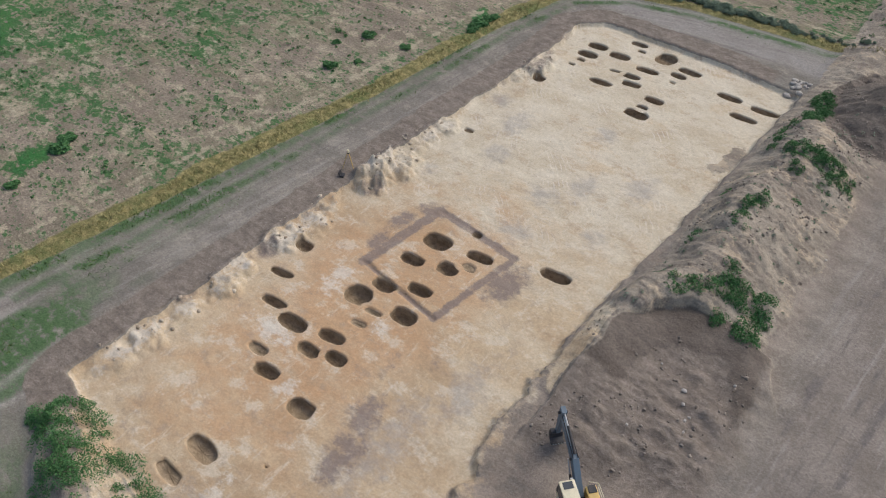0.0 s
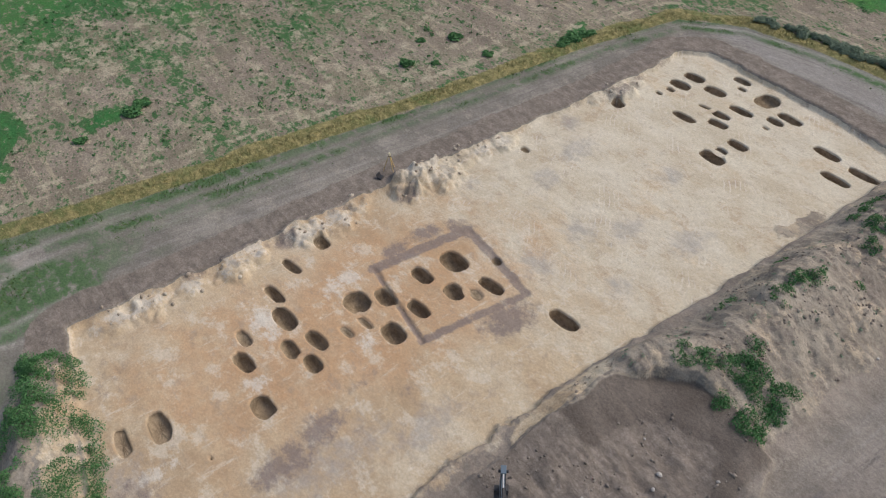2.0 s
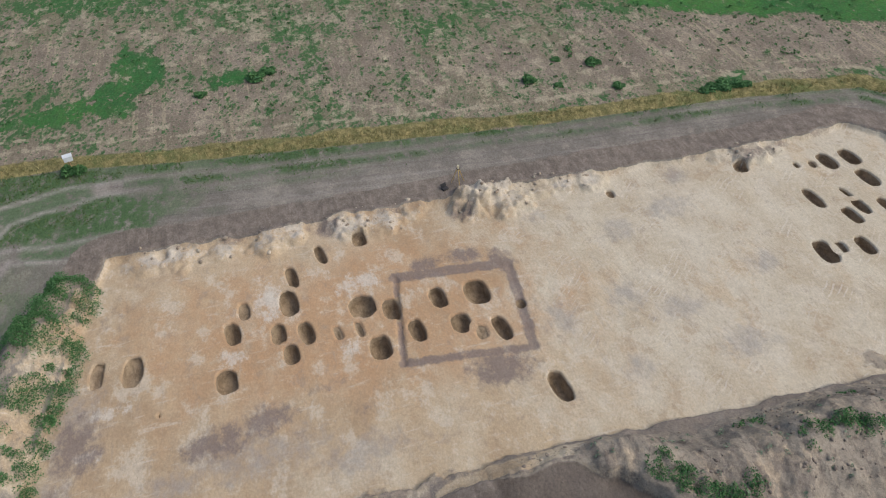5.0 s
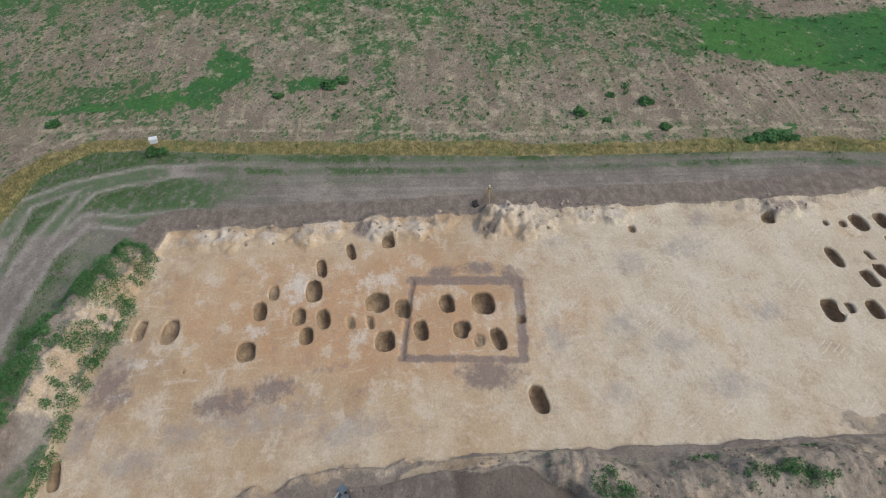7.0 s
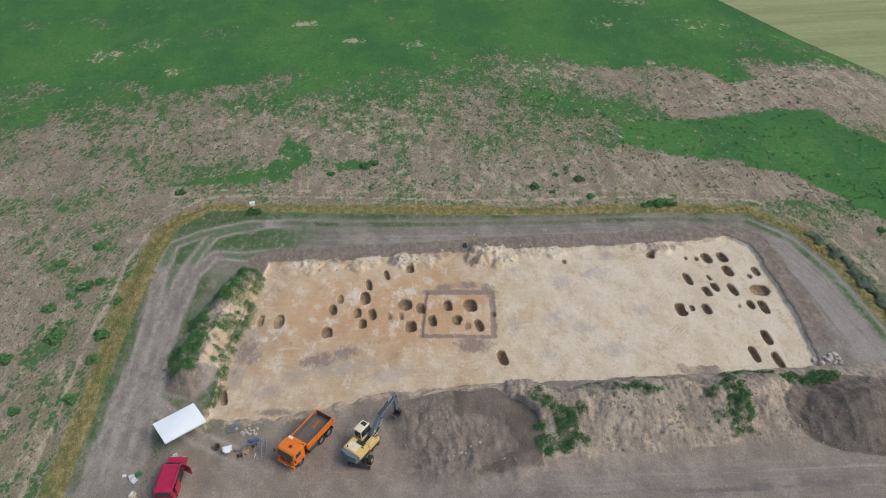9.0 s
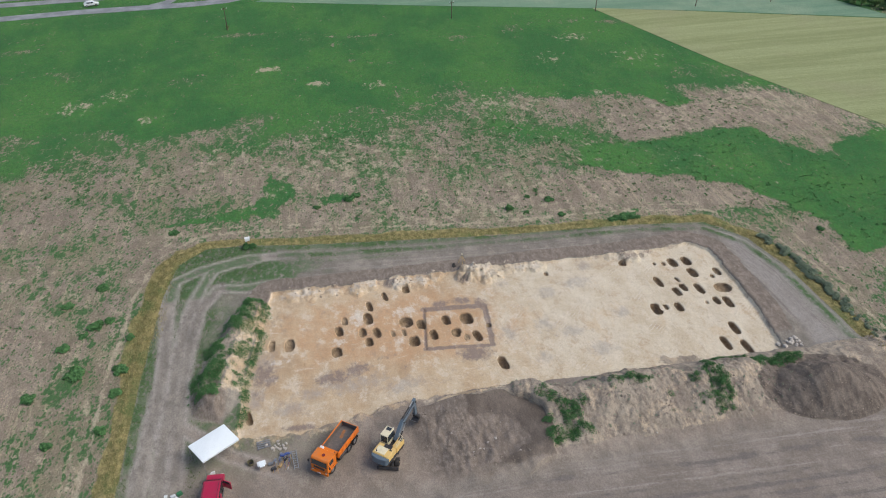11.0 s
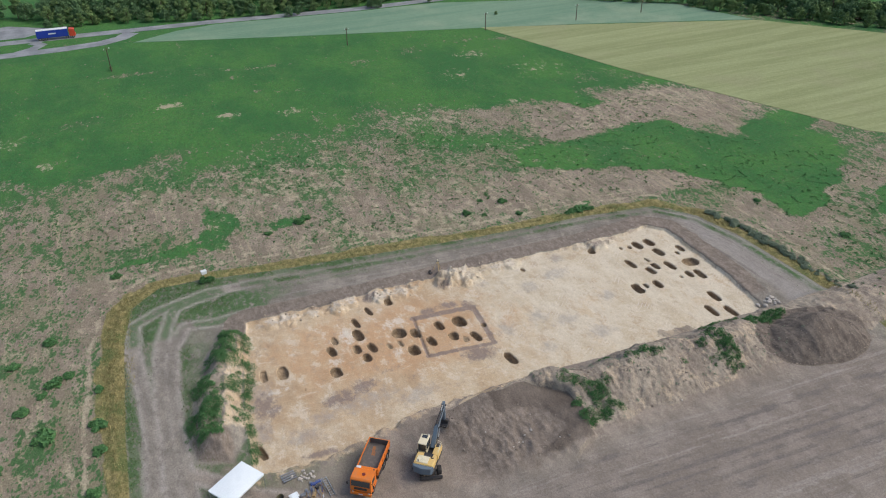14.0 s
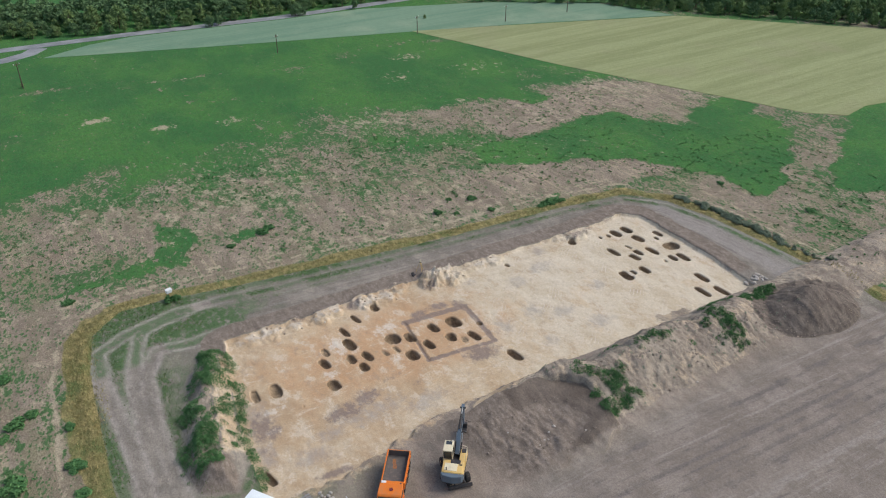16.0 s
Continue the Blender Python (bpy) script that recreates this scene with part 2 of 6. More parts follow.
    # spoil heaps of brown earth mixed with sand, and dark humus
    spoil = k.mix(k.ramp(wide, 0.38, 0.62), (0.25, 0.212, 0.168), (0.37, 0.315, 0.245))
    washed = k.noise(1.0, 7, 0.72, k.stretch((1.5, 0.22, 0.3), 4))
    spoil = over(spoil, washed, 0.52, 0.64, 0.5, (0.43, 0.365, 0.285))
    spoil = over(spoil, k.noise(0.5, 9, 0.76), 0.51, 0.6, 0.8, (0.49, 0.39, 0.275))
    spoil = over(spoil, k.noise(0.42, 9, 0.76), 0.47, 0.4, 0.7, (0.22, 0.182, 0.15))
    spoil = over(spoil, k.noise(1.6, 9, 0.76), 0.53, 0.61, 0.65, (0.175, 0.142, 0.117))
    ground = k.mix(k.ramp(broken("spoil", mid, 0.7), 0.36, 0.64), ground, spoil)
    humus = k.mix(k.ramp(mid, 0.36, 0.66), (0.178, 0.146, 0.119), (0.268, 0.223, 0.183))
    humus = over(humus, k.noise(3.0, 7, 0.76), 0.56, 0.72, 0.5, (0.33, 0.275, 0.225))
    humus = over(humus, washed, 0.46, 0.38, 0.5, (0.145, 0.117, 0.094))
    humus = k.mix(k.ramp(broken("fresh", mid, 0.5), 0.3, 0.7), humus, k.mix(k.ramp(wide, 0.35, 0.65), (0.125, 0.102, 0.083), (0.165, 0.136, 0.112)))
    humus = over(humus, wide, 0.5, 0.72, 0.25, (0.27, 0.222, 0.182))
    ground = k.mix(k.ramp(broken("dark", mid, 0.9), 0.32, 0.72), ground, humus)
    ground = k.mix(k.math("MULTIPLY", k.ramp(broken("peat", mid, 0.8), 0.3, 0.7), 0.85), ground, k.mix(k.ramp(ragged, 0.42, 0.58), (0.12, 0.1, 0.083), (0.18, 0.15, 0.124)))
    # darker brown on the pits' walls and bottoms
    pit_brown = k.mix(k.ramp(mid, 0.36, 0.65), (0.235, 0.172, 0.11), (0.40, 0.305, 0.2))
    ground = k.mix(k.ramp(broken("pit_brown", fine, 0.5), 0.3, 0.7), ground, pit_brown)
    quiet = k.math("SUBTRACT", 1.0, k.math("MULTIPLY", k.math("MAXIMUM", k.mask("sand"), k.math("MULTIPLY", k.mask("track"), 0.6)), 0.6))
    ground = k.mix(quiet, ground, k.times(ground, k.mix(k.ramp(fine, 0.3, 0.7), (0.7, 0.7, 0.7), (1.25, 1.25, 1.25))))
    ground = k.mix(quiet, ground, k.times(ground, k.mix(k.ramp(grit, 0.3, 0.7), (0.82, 0.82, 0.82), (1.17, 1.17, 1.17))))
    lumps = k.math("ADD", mid, k.math("ADD", k.math("MULTIPLY", fine, 0.5), k.math("MULTIPLY", grit, 0.12)))
    return k.done(ground, 0.95, bump=k.math("MULTIPLY", lumps, quiet), high=0.13, specular=0.12)


GROUND = soil_material()

# ---- the ground, one sheet to the horizon ----
LEVEL = 0.5  # the old surface above the dug floor


def lattice(ix, iy, seed):
    h = (ix.astype(np.int64) * 374761393 + iy.astype(np.int64) * 668265263 + seed * 974634541) & 0xFFFFFFFF
    h = ((h ^ (h >> 13)) * 1274126177) & 0xFFFFFFFF
    return ((h ^ (h >> 16)) & 0xFFFF) / 65535.0


def value_noise(x, y, seed):
    ix, iy = np.floor(x), np.floor(y)
    fx, fy = x - ix, y - iy
    fx, fy = fx * fx * (3 - 2 * fx), fy * fy * (3 - 2 * fy)
    a, b = lattice(ix, iy, seed), lattice(ix + 1, iy, seed)
    c, d = lattice(ix, iy + 1, seed), lattice(ix + 1, iy + 1, seed)
    return (a + (b - a) * fx) * (1 - fy) + (c + (d - c) * fx) * fy


def rough(x, y, size, octaves=4, seed=0):
    """Fractal noise from -1 to 1 with lumps of the given size."""
    total, weight, most = 0.0, 1.0, 0.0
    for n in range(octaves):
        total = total + weight * (value_noise(x / size * 2**n + 7.3 * n, y / size * 2**n + 3.1 * n, seed + n) * 2 - 1)
        most, weight = most + weight, weight * 0.55
    return total / most


def step(value, low, high):
    s = np.clip((value - low) / (high - low), 0, 1)
    return s * s * (3 - 2 * s)


def inside(x, y, corners):
    """Signed distance to a closed outline, positive inside."""
    best = np.full(np.shape(x), 1e9)
    within = np.zeros(np.shape(x), bool)
    for (ax, ay), (bx, by) in zip(corners, corners[1:] + corners[:1]):
        ex, ey = bx - ax, by - ay
        s = np.clip(((x - ax) * ex + (y - ay) * ey) / (ex * ex + ey * ey), 0, 1)
        best = np.minimum(best, np.hypot(x - ax - s * ex, y - ay - s * ey))
        if ay != by:
            within ^= ((ay > y) != (by > y)) & (x < (bx - ax) * (y - ay) / (by - ay) + ax)
    return np.where(within, best, -best)


def along(x, y, points):
    """Distance to a line of several points."""
    best = np.full(np.shape(x), 1e9)
    for (ax, ay), (bx, by) in zip(points, points[1:]):
        ex, ey = bx - ax, by - ay
        s = np.clip(((x - ax) * ex + (y - ay) * ey) / (ex * ex + ey * ey), 0, 1)
        best = np.minimum(best, np.hypot(x - ax - s * ex, y - ay - s * ey))
    return best


def blob(x, y, cx, cy, rx, ry, turn=0.0):
    """1 at the middle of an ellipse, 0 at its rim, negative outside."""
    c, s = math.cos(radians(turn)), math.sin(radians(turn))
    u, v = ((x - cx) * c + (y - cy) * s) / rx, (-(x - cx) * s + (y - cy) * c) / ry
    return 1 - np.hypot(u, v)


PIT = [(-25.0, 10.6), (-15.0, 10.1), (2.0, 9.9), (15.0, 9.5), (25.5, 8.9), (30.5, 9.0), (36.5, 9.5), (38.9, 7.4), (39.1, 0.2), (38.8, -6.5), (37.6, -15.0), (28.0, -14.6), (20.5, -14.4), (8.0, -13.8), (-1.5, -13.3), (-10.5, -13.5), (-17.0, -14.8), (-23.0, -15.7), (-29.6, -15.2), (-28.7, -6.0), (-26.7, 3.5)]
STRIP = [(-43.4, -60.0), (-42.7, -23.0), (-42.0, -5.0), (-41.3, 4.0), (-40.6, 13.0), (-39.0, 20.3), (-34.6, 24.2), (-29.0, 24.0), (-20.0, 22.2), (-5.0, 20.1), (12.0, 18.0), (31.0, 16.4), (42.0, 14.6), (46.7, 8.8), (48.5, 0.5), (49.1, -12.0), (49.0, -28.0), (52.0, -60.0)]
HAUL = [(-44.0, -60.0), (-41.6, -23.0), (-40.8, -5.0), (-39.8, 5.0), (-38.8, 13.0), (-36.6, 18.3), (-32.0, 20.4), (-25.0, 19.6), (-15.0, 17.8), (0.0, 16.2), (16.0, 14.9), (31.0, 13.9), (40.6, 12.0), (44.5, 7.4), (46.3, 0.0), (47.0, -12.0), (47.0, -28.0), (49.0, -60.0)]
HOLES = []


def hole(x, y, wide, long, deep=0.95, turn=0.0):
    HOLES.append((x, y, wide * 0.5, long * 0.6, deep * 0.88, turn - (10 if x > 20 else 0)))


# west group
hole(-17.31, -2.98, 1.45, 1.65, 0.9), hole(-23.11, -0.43, 1.3, 2.2, 0.6, -6), hole(-25.35, -0.10, 0.95, 1.9, 0.3, -6)
hole(-16.65, 0.98, 1.1, 1.75, 0.9, 8), hole(-15.73, 2.81, 0.9, 1.4, 0.35), hole(-12.65, 2.69, 1.35, 2.1, 1.0, 5)
hole(-12.11, 5.14, 0.85, 1.9, 0.8, 6), hole(-9.77, 6.89, 0.75, 1.75, 0.65, 10), hole(-6.70, 7.62, 1.1, 1.3, 0.7)
hole(-13.67, 0.06, 1.05, 1.6, 0.75), hole(-11.85, -0.35, 1.05, 1.85, 0.85, 8), hole(-13.06, -1.93, 1.1, 1.5, 0.8)
hole(-7.80, 0.89, 1.9, 1.85, 1.1), hole(-5.92, 0.12, 1.3, 1.65, 1.0), hole(-7.35, -3.05, 1.5, 1.8, 1.1)
hole(-9.81, -0.99, 0.7, 1.2, 0.2, 8), hole(-8.38, -1.07, 0.6, 1.3, 0.22, 8)
# inside the square ditch
hole(-2.57, 0.18, 1.2, 1.75, 0.95, 4), hole(0.17, -0.10, 1.8, 2.05, 1.25), hole(-1.69, -2.54, 1.35, 1.55, 0.95), hole(-4.68, -2.29, 1.1, 1.75, 0.95, 6)
hole(0.81, -3.74, 1.05, 1.95, 0.95, 8), hole(2.74, -2.04, 0.75, 0.75, 0.55), hole(-0.59, -3.69, 0.9, 1.15, 0.2)
hole(2.73, -9.33, 1.2, 2.1, 1.05, 7), hole(-28.28, -11.93, 0.9, 1.9, 0.7, 10), hole(-21.49, -4.38, 0.25, 0.3, 0.2)
# east group
hole(25.68, -3.72, 1.5, 2.1, 1.0, 8), hole(26.98, -3.62, 0.9, 1.05, 0.45), hole(28.78, -4.00, 1.15, 1.65, 0.9, 8), hole(28.44, 1.75, 1.0, 2.1, 0.7, 14)
hole(29.68, 5.87, 0.5, 0.7, 0.35), hole(30.99, 5.57, 0.65, 0.85, 0.4), hole(32.40, 5.58, 1.3, 1.95, 0.85, 14), hole(34.48, 5.54, 1.35, 1.95, 0.9, 14)
hole(34.11, 2.72, 1.35, 1.95, 0.85, 14), hole(31.25, 1.57, 0.5, 1.2, 0.4, 18), hole(31.31, -0.17, 1.0, 1.5, 0.75, 10), hole(30.01, -0.86, 1.05, 1.75, 0.8, 16)
hole(33.33, -0.88, 1.0, 2.1, 0.8, 16), hole(37.68, 2.28, 1.0, 1.6, 0.6, 12), hole(36.48, 1.39, 0.7, 0.85, 0.4), hole(32.91, -3.89, 0.55, 0.7, 0.2)
hole(34.40, -3.82, 0.95, 1.45, 0.75, 10), hole(35.80, -4.42, 1.15, 2.1, 0.85, 12), hole(33.89, -9.51, 1.1, 2.15, 0.95, 10), hole(31.37, -11.96, 1.0, 2.25, 0.95, 10), hole(33.61, -13.19, 1.05, 2.4, 0.8, 12)
hole(36.64, -1.36, 2.4, 1.9, 0.85), hole(25.23, 6.98, 1.2, 1.2, 0.7), hole(13.57, 6.99, 0.7, 0.85, 0.4)

LUMPS = [(-22.5, 9.8, 1.6, 0.35), (-19.5, 9.6, 1.8, 0.5), (-16.6, 9.5, 1.3, 0.45), (-13.2, 9.3, 1.6, 0.6), (-11.3, 9.6, 1.2, 0.6), (-7.2, 9.6, 1.9, 0.7), (-4.4, 9.0, 1.7, 0.6), (-2.0, 9.6, 1.3, 0.5), (3.5, 9.8, 2.7, 1.8), (2.0, 9.2, 1.6, 0.8), (5.4, 8.2, 1.9, 0.8), (6.6, 9.3, 1.3, 0.5), (8.2, 9.5, 1.4, 0.45), (10.4, 9.1, 1.5, 0.5), (12.6, 8.8, 1.4, 0.5), (26.9, 8.2, 1.9, 0.7), (24.2, 8.7, 1.2, 0.35), (29.0, 8.2, 1.1, 0.3)]


def pit_depth(x, y):
    """How far inside the dug floor, with a broken edge."""
    return inside(x, y, PIT) + (0.36 + 0.5 * step(-y, 12.0, 13.5) * step(-x, 0.0, 6.0)) * rough(x, y, 1.3, 5, 21)


def ridge(x, y):
    """The long spoil heap beside the floor, and the bite that the digger took out of it."""
    high = 2.6 + 0.35 * np.sin(x * 0.42 + 1.0) + 0.6 * rough(x, y * 0.4, 5.0, 3, 31)
    high = high * step(x, -9.5, -2.5) * (0.5 + 0.5 * step(x, 0.5, 6.0)) * (1 - step(x, 27.0, 35.0) * 0.55)
    back = step(x + 0.8 * rough(x, y, 3.0, 2, 32), 2.0, 9.0)
    crest = -15.6 - 2.6 * back - 0.5 * np.sin(x * 0.3) * back
    north = step(-y, 13.2 + 0.9 * back + 0.4 * rough(x, y, 2.4, 3, 33), -crest - 0.2)
    south = 1 - step(-y, -crest, 26.2 + 0.9 * rough(x, y, 3.0, 3, 34))
    body = high * np.minimum(north, 1) * south
    gully = rough(x * 2.0 + 0.5 * rough(x, y, 2.0, 2, 30), y * 0.4, 1.6, 4, 35)
    body = body + (0.2 * gully + 0.42 * np.abs(rough(x, y, 1.1, 5, 36)) + 0.35 * np.abs(rough(x, y, 2.6, 3, 27)) - 0.24) * np.clip(body, 0, 1)
    bite = inside(x, y, [(-30.0, -34.0), (-30.0, -17.5), (-10.5, -15.0), (-6.0, -15.0), (-2.4, -15.2), (0.9, -15.6), (3.0, -16.8), (4.5, -19.0), (4.9, -21.6), (4.3, -25.0), (-3.0, -29.0)])
    bite = bite + 0.55 * rough(x, y, 2.6, 3, 37) + 0.12 * rough(x, y, 0.6, 3, 40)
    # a smooth steep face, its foot, and a long apron of loose earth falling to the road
    tall = 0.65 * step(x, -8.0, -2.5) * (1 - 0.5 * step(x, 0.5, 3.0)) + 0.35 * step(x, -12.0, -9.0)
    face = tall * np.clip(1 - bite / (4.2 + 1.4 * rough(x, y * 0.4, 1.6, 3, 26)), 0, 1)
    apron = (0.42 * step(x, -13.0, -4.0) + 0.1) * (1 - step(bite, 1.0, 10.5))
    loose = step(bite + 2.5 * step(-x, 1.0, 6.0), 3.2, 5.2)
    rubble = face + apron + loose * (0.4 * np.abs(rough(x, y, 2.2, 4, 38)) + 0.22 * rough(x * 1.6, y * 0.5, 1.0, 4, 39) + 0.12) + 0.03 * rough(x * 2.2, y * 0.6, 0.9, 3, 25)
    cut = step(bite, -0.03, 0.13)
    fade = step(x + 1.5 * rough(x, y, 2.5, 3, 29), -14.5, -8.5) * step(-y, 14.2, 15.2) * (1 - step(-y + 1.2 * rough(x, y, 2.5, 3, 28), 23.0, 27.0))
    return body * (1 - cut) + np.maximum(rubble, 0) * cut * fade, bite


def dark_heap(x, y):
    d = blob(x, y, 38.0, -22.2, 7.8, 5.0, -8) + 0.07 * rough(x, y, 2.0, 4, 41)
    cone = 3.4 * np.clip(d * 1.12, 0, 1) ** 0.92
    furrow = 0.34 * rough(x * 1.7, y * 0.45, 1.6, 3, 42) + 0.07 * rough(x, y, 0.6, 3, 44)
    return cone + furrow * np.clip(cone, 0, 0.8), d


MOUND = [(-34.9, -7.8), (-33.5, -1.8), (-31.0, 5.0), (-28.1, 9.3), (-25.6, 8.6), (-27.2, 3.0), (-28.8, -5.0), (-29.4, -9.5), (-31.5, -12.0), (-34.6, -11.0)]


def west_mound(x, y):
    d = (inside(x, y, MOUND) + 0.4 * rough(x, y, 2.0, 3, 45)) / 2.6
    return 1.4 * step(d, -0.1, 0.75) * (1 + 0.35 * rough(x, y, 1.8, 4, 43)), d


def mound_line(y):
    """Where the mound's weeds end and its sandy slope begins."""
    return np.interp(y, (-9.0, -6.6, -2.0, 3.0, 8.0), (-31.5, -30.9, -30.1, -28.9, -26.6)) + 0.7 * rough(y, y * 0, 1.7, 3, 46)


RUTS = [[(-20.0, 18.9), (-28.1, 19.5), (-34.5, 17.9), (-38.3, 15.8), (-38.9, 10.0), (-38.4, 2.8), (-38.4, -4.0), (-39.2, -14.0), (-40.0, -30.0)], [(-26.0, 19.2), (-33.0, 17.6), (-34.6, 13.5), (-36.0, 7.6), (-36.7, 0.0), (-37.0, -8.0), (-37.6, -18.0), (-37.0, -30.0)], [(-22.0, 12.4), (-28.4, 12.2), (-32.3, 13.0), (-34.4, 9.1), (-35.3, 3.2), (-35.9, -4.0), (-36.0, -13.0), (-35.6, -30.0)], [(-36.0, -12.0), (-30.0, -17.5), (-25.0, -20.5), (-21.0, -26.0)]]


def rut_distance(x, y):
    best = np.full(np.shape(x), 1e9)
    for line in RUTS:
        best = np.minimum(best, along(x, y, line))
    return best


def ground_height(x, y, sunk=False):
    near = step(130 - np.hypot(x, y), 0, 60)
    z = LEVEL + near * (0.07 * rough(x, y, 6.0, 3, 11) + 0.035 * rough(x, y, 0.9, 3, 12))
    z = z + 0.14 * step(0.9 - along(x, y, STRIP), 0, 0.8) + 0.05 * near * step(1.4 - along(x, y, STRIP), 0, 0.8) * rough(x, y, 0.5, 2, 13)
    haul = along(x, y, HAUL)
    z = z - 0.05 * np.exp(-((haul - 0.95) / 0.28) ** 2)
    deep = pit_depth(x, y)
    edge = step(deep, -0.25, 0.3)
    lumps = np.zeros_like(x)
    for cx, cy, r, high in LUMPS:
        lumps = np.maximum(lumps, 0.95 * high * step(blob(x, y, cx, cy, r * 1.15, r * 1.1) + 0.55 * rough(x, y, 1.1, 4, 14), 0.0, 0.6) * (0.65 + 0.75 * np.abs(rough(x, y, 1.2, 4, 15))))
    floor = 0.07 * rough(x, y, 2.5, 5, 16) + 0.03 * rough(x, y, 0.5, 3, 17)
    z = z * (1 - edge) + floor * edge + lumps * step(deep, -0.9, 0.4)
    for ax, ay, bx, by in ((-5.0, 2.9, -6.2, -4.8), (-6.2, -4.8, 2.3, -5.9), (2.3, -5.9, 3.2, 1.7), (3.2, 1.7, -5.0, 2.9)):
        side = along(x, y, [(ax, ay), (bx, by)])
        z = z - (0.16 if ax == -5.0 else 0.04) * step(0.26 - side + 0.08 * rough(x, y, 0.8, 2, 18), 0, 0.14)
    if sunk:
        for cx, cy, rx, ry, down, turn in HOLES:
            some = (np.abs(x - cx) < 3) & (np.abs(y - cy) < 3)
            c, s = math.cos(radians(turn)), math.sin(radians(turn))
            u, v = ((x[some] - cx) * c + (y[some] - cy) * s) / (rx + 0.05), ((y[some] - cy) * c - (x[some] - cx) * s) / (ry + 0.05)
            z[some] = z[some] - (down + 0.5) * (np.abs(u) ** 2.6 + np.abs(v) ** 2.6 < 1)
    body, bite = ridge(x, y)
    z = z + body * step(-y, 13.0, 13.8)
    heap, heaped = dark_heap(x, y)
    mound, _ = west_mound(x, y)
    z = np.where(heaped > -0.05, np.maximum(z, LEVEL * step(heap, 0, 0.3) + heap), z)
    z = z + mound * (1 - step(deep, -0.6, 0.5))
    # the ground where the machines stand is level with the floor
    yard = inside(x, y, [(-40.0, -40.0), (-40.0, -13.0), (-29.0, -15.0), (-10.0, -14.2), (-6.0, -24.0), (-2.0, -29.0), (-2.0, -40.0)])
    z = z + (0.28 + 0.03 * rough(x, y, 1.2, 3, 51) - z) * step(yard, 0, 2.5) * (1 - edge) * (1 - step(mound, 0.1, 0.5))
    return z


def grown(start, stride, stop, more):
    out = [start]
    while abs(out[-1]) < stop:
        stride *= more
        out.append(out[-1] + stride)
    return out


FINE = 0.13
gx = np.concatenate([grown(-62.0, -0.4, 1500, 1.1)[::-1], np.arange(-61.6, -33.0, 0.4), np.arange(-33.0, 44.0, FINE), np.arange(44.0, 72.0, 0.4), grown(72.0, 0.4, 1500, 1.07)])
gy = np.concatenate([grown(-46.0, -0.4, 1500, 1.12)[::-1], np.arange(-45.6, -30.0, 0.4), np.arange(-30.0, 12.0, FINE), np.arange(12.0, 40.0, 0.4), np.arange(40.0, 172.0, 1.0), grown(172.0, 1.0, 1700, 1.1)])
mx, my = np.meshgrid(gx, gy)
vx, vy = mx.ravel().astype(float), my.ravel().astype(float)
vz = ground_height(vx, vy, True)


def sheet(name, columns, rows_, heights, material):
    """A grid of faces over given columns and rows."""
    mesh = bpy.data.meshes.new(name)
    nx, ny = len(columns), len(rows_)
    count = (nx - 1) * (ny - 1)
    a = (np.arange(ny - 1)[:, None] * nx + np.arange(nx - 1)[None, :]).ravel()
    loops = np.stack([a, a + 1, a + nx + 1, a + nx], -1).ravel()
    px, py = np.meshgrid(columns, rows_)
    mesh.vertices.add(nx * ny), mesh.loops.add(count * 4), mesh.polygons.add(count)
    mesh.vertices.foreach_set("co", np.stack([px.ravel(), py.ravel(), heights], -1).astype(np.float32).ravel())
    mesh.loops.foreach_set("vertex_index", loops.astype(np.int32))
    mesh.polygons.foreach_set("loop_start", (np.arange(count) * 4).astype(np.int32))
    mesh.polygons.foreach_set("use_smooth", np.ones(count, bool))
    mesh.update(calc_edges=True)
    mesh.materials.append(material)
    return mesh


ground_mesh = sheet("ground", gx, gy, vz, GROUND)


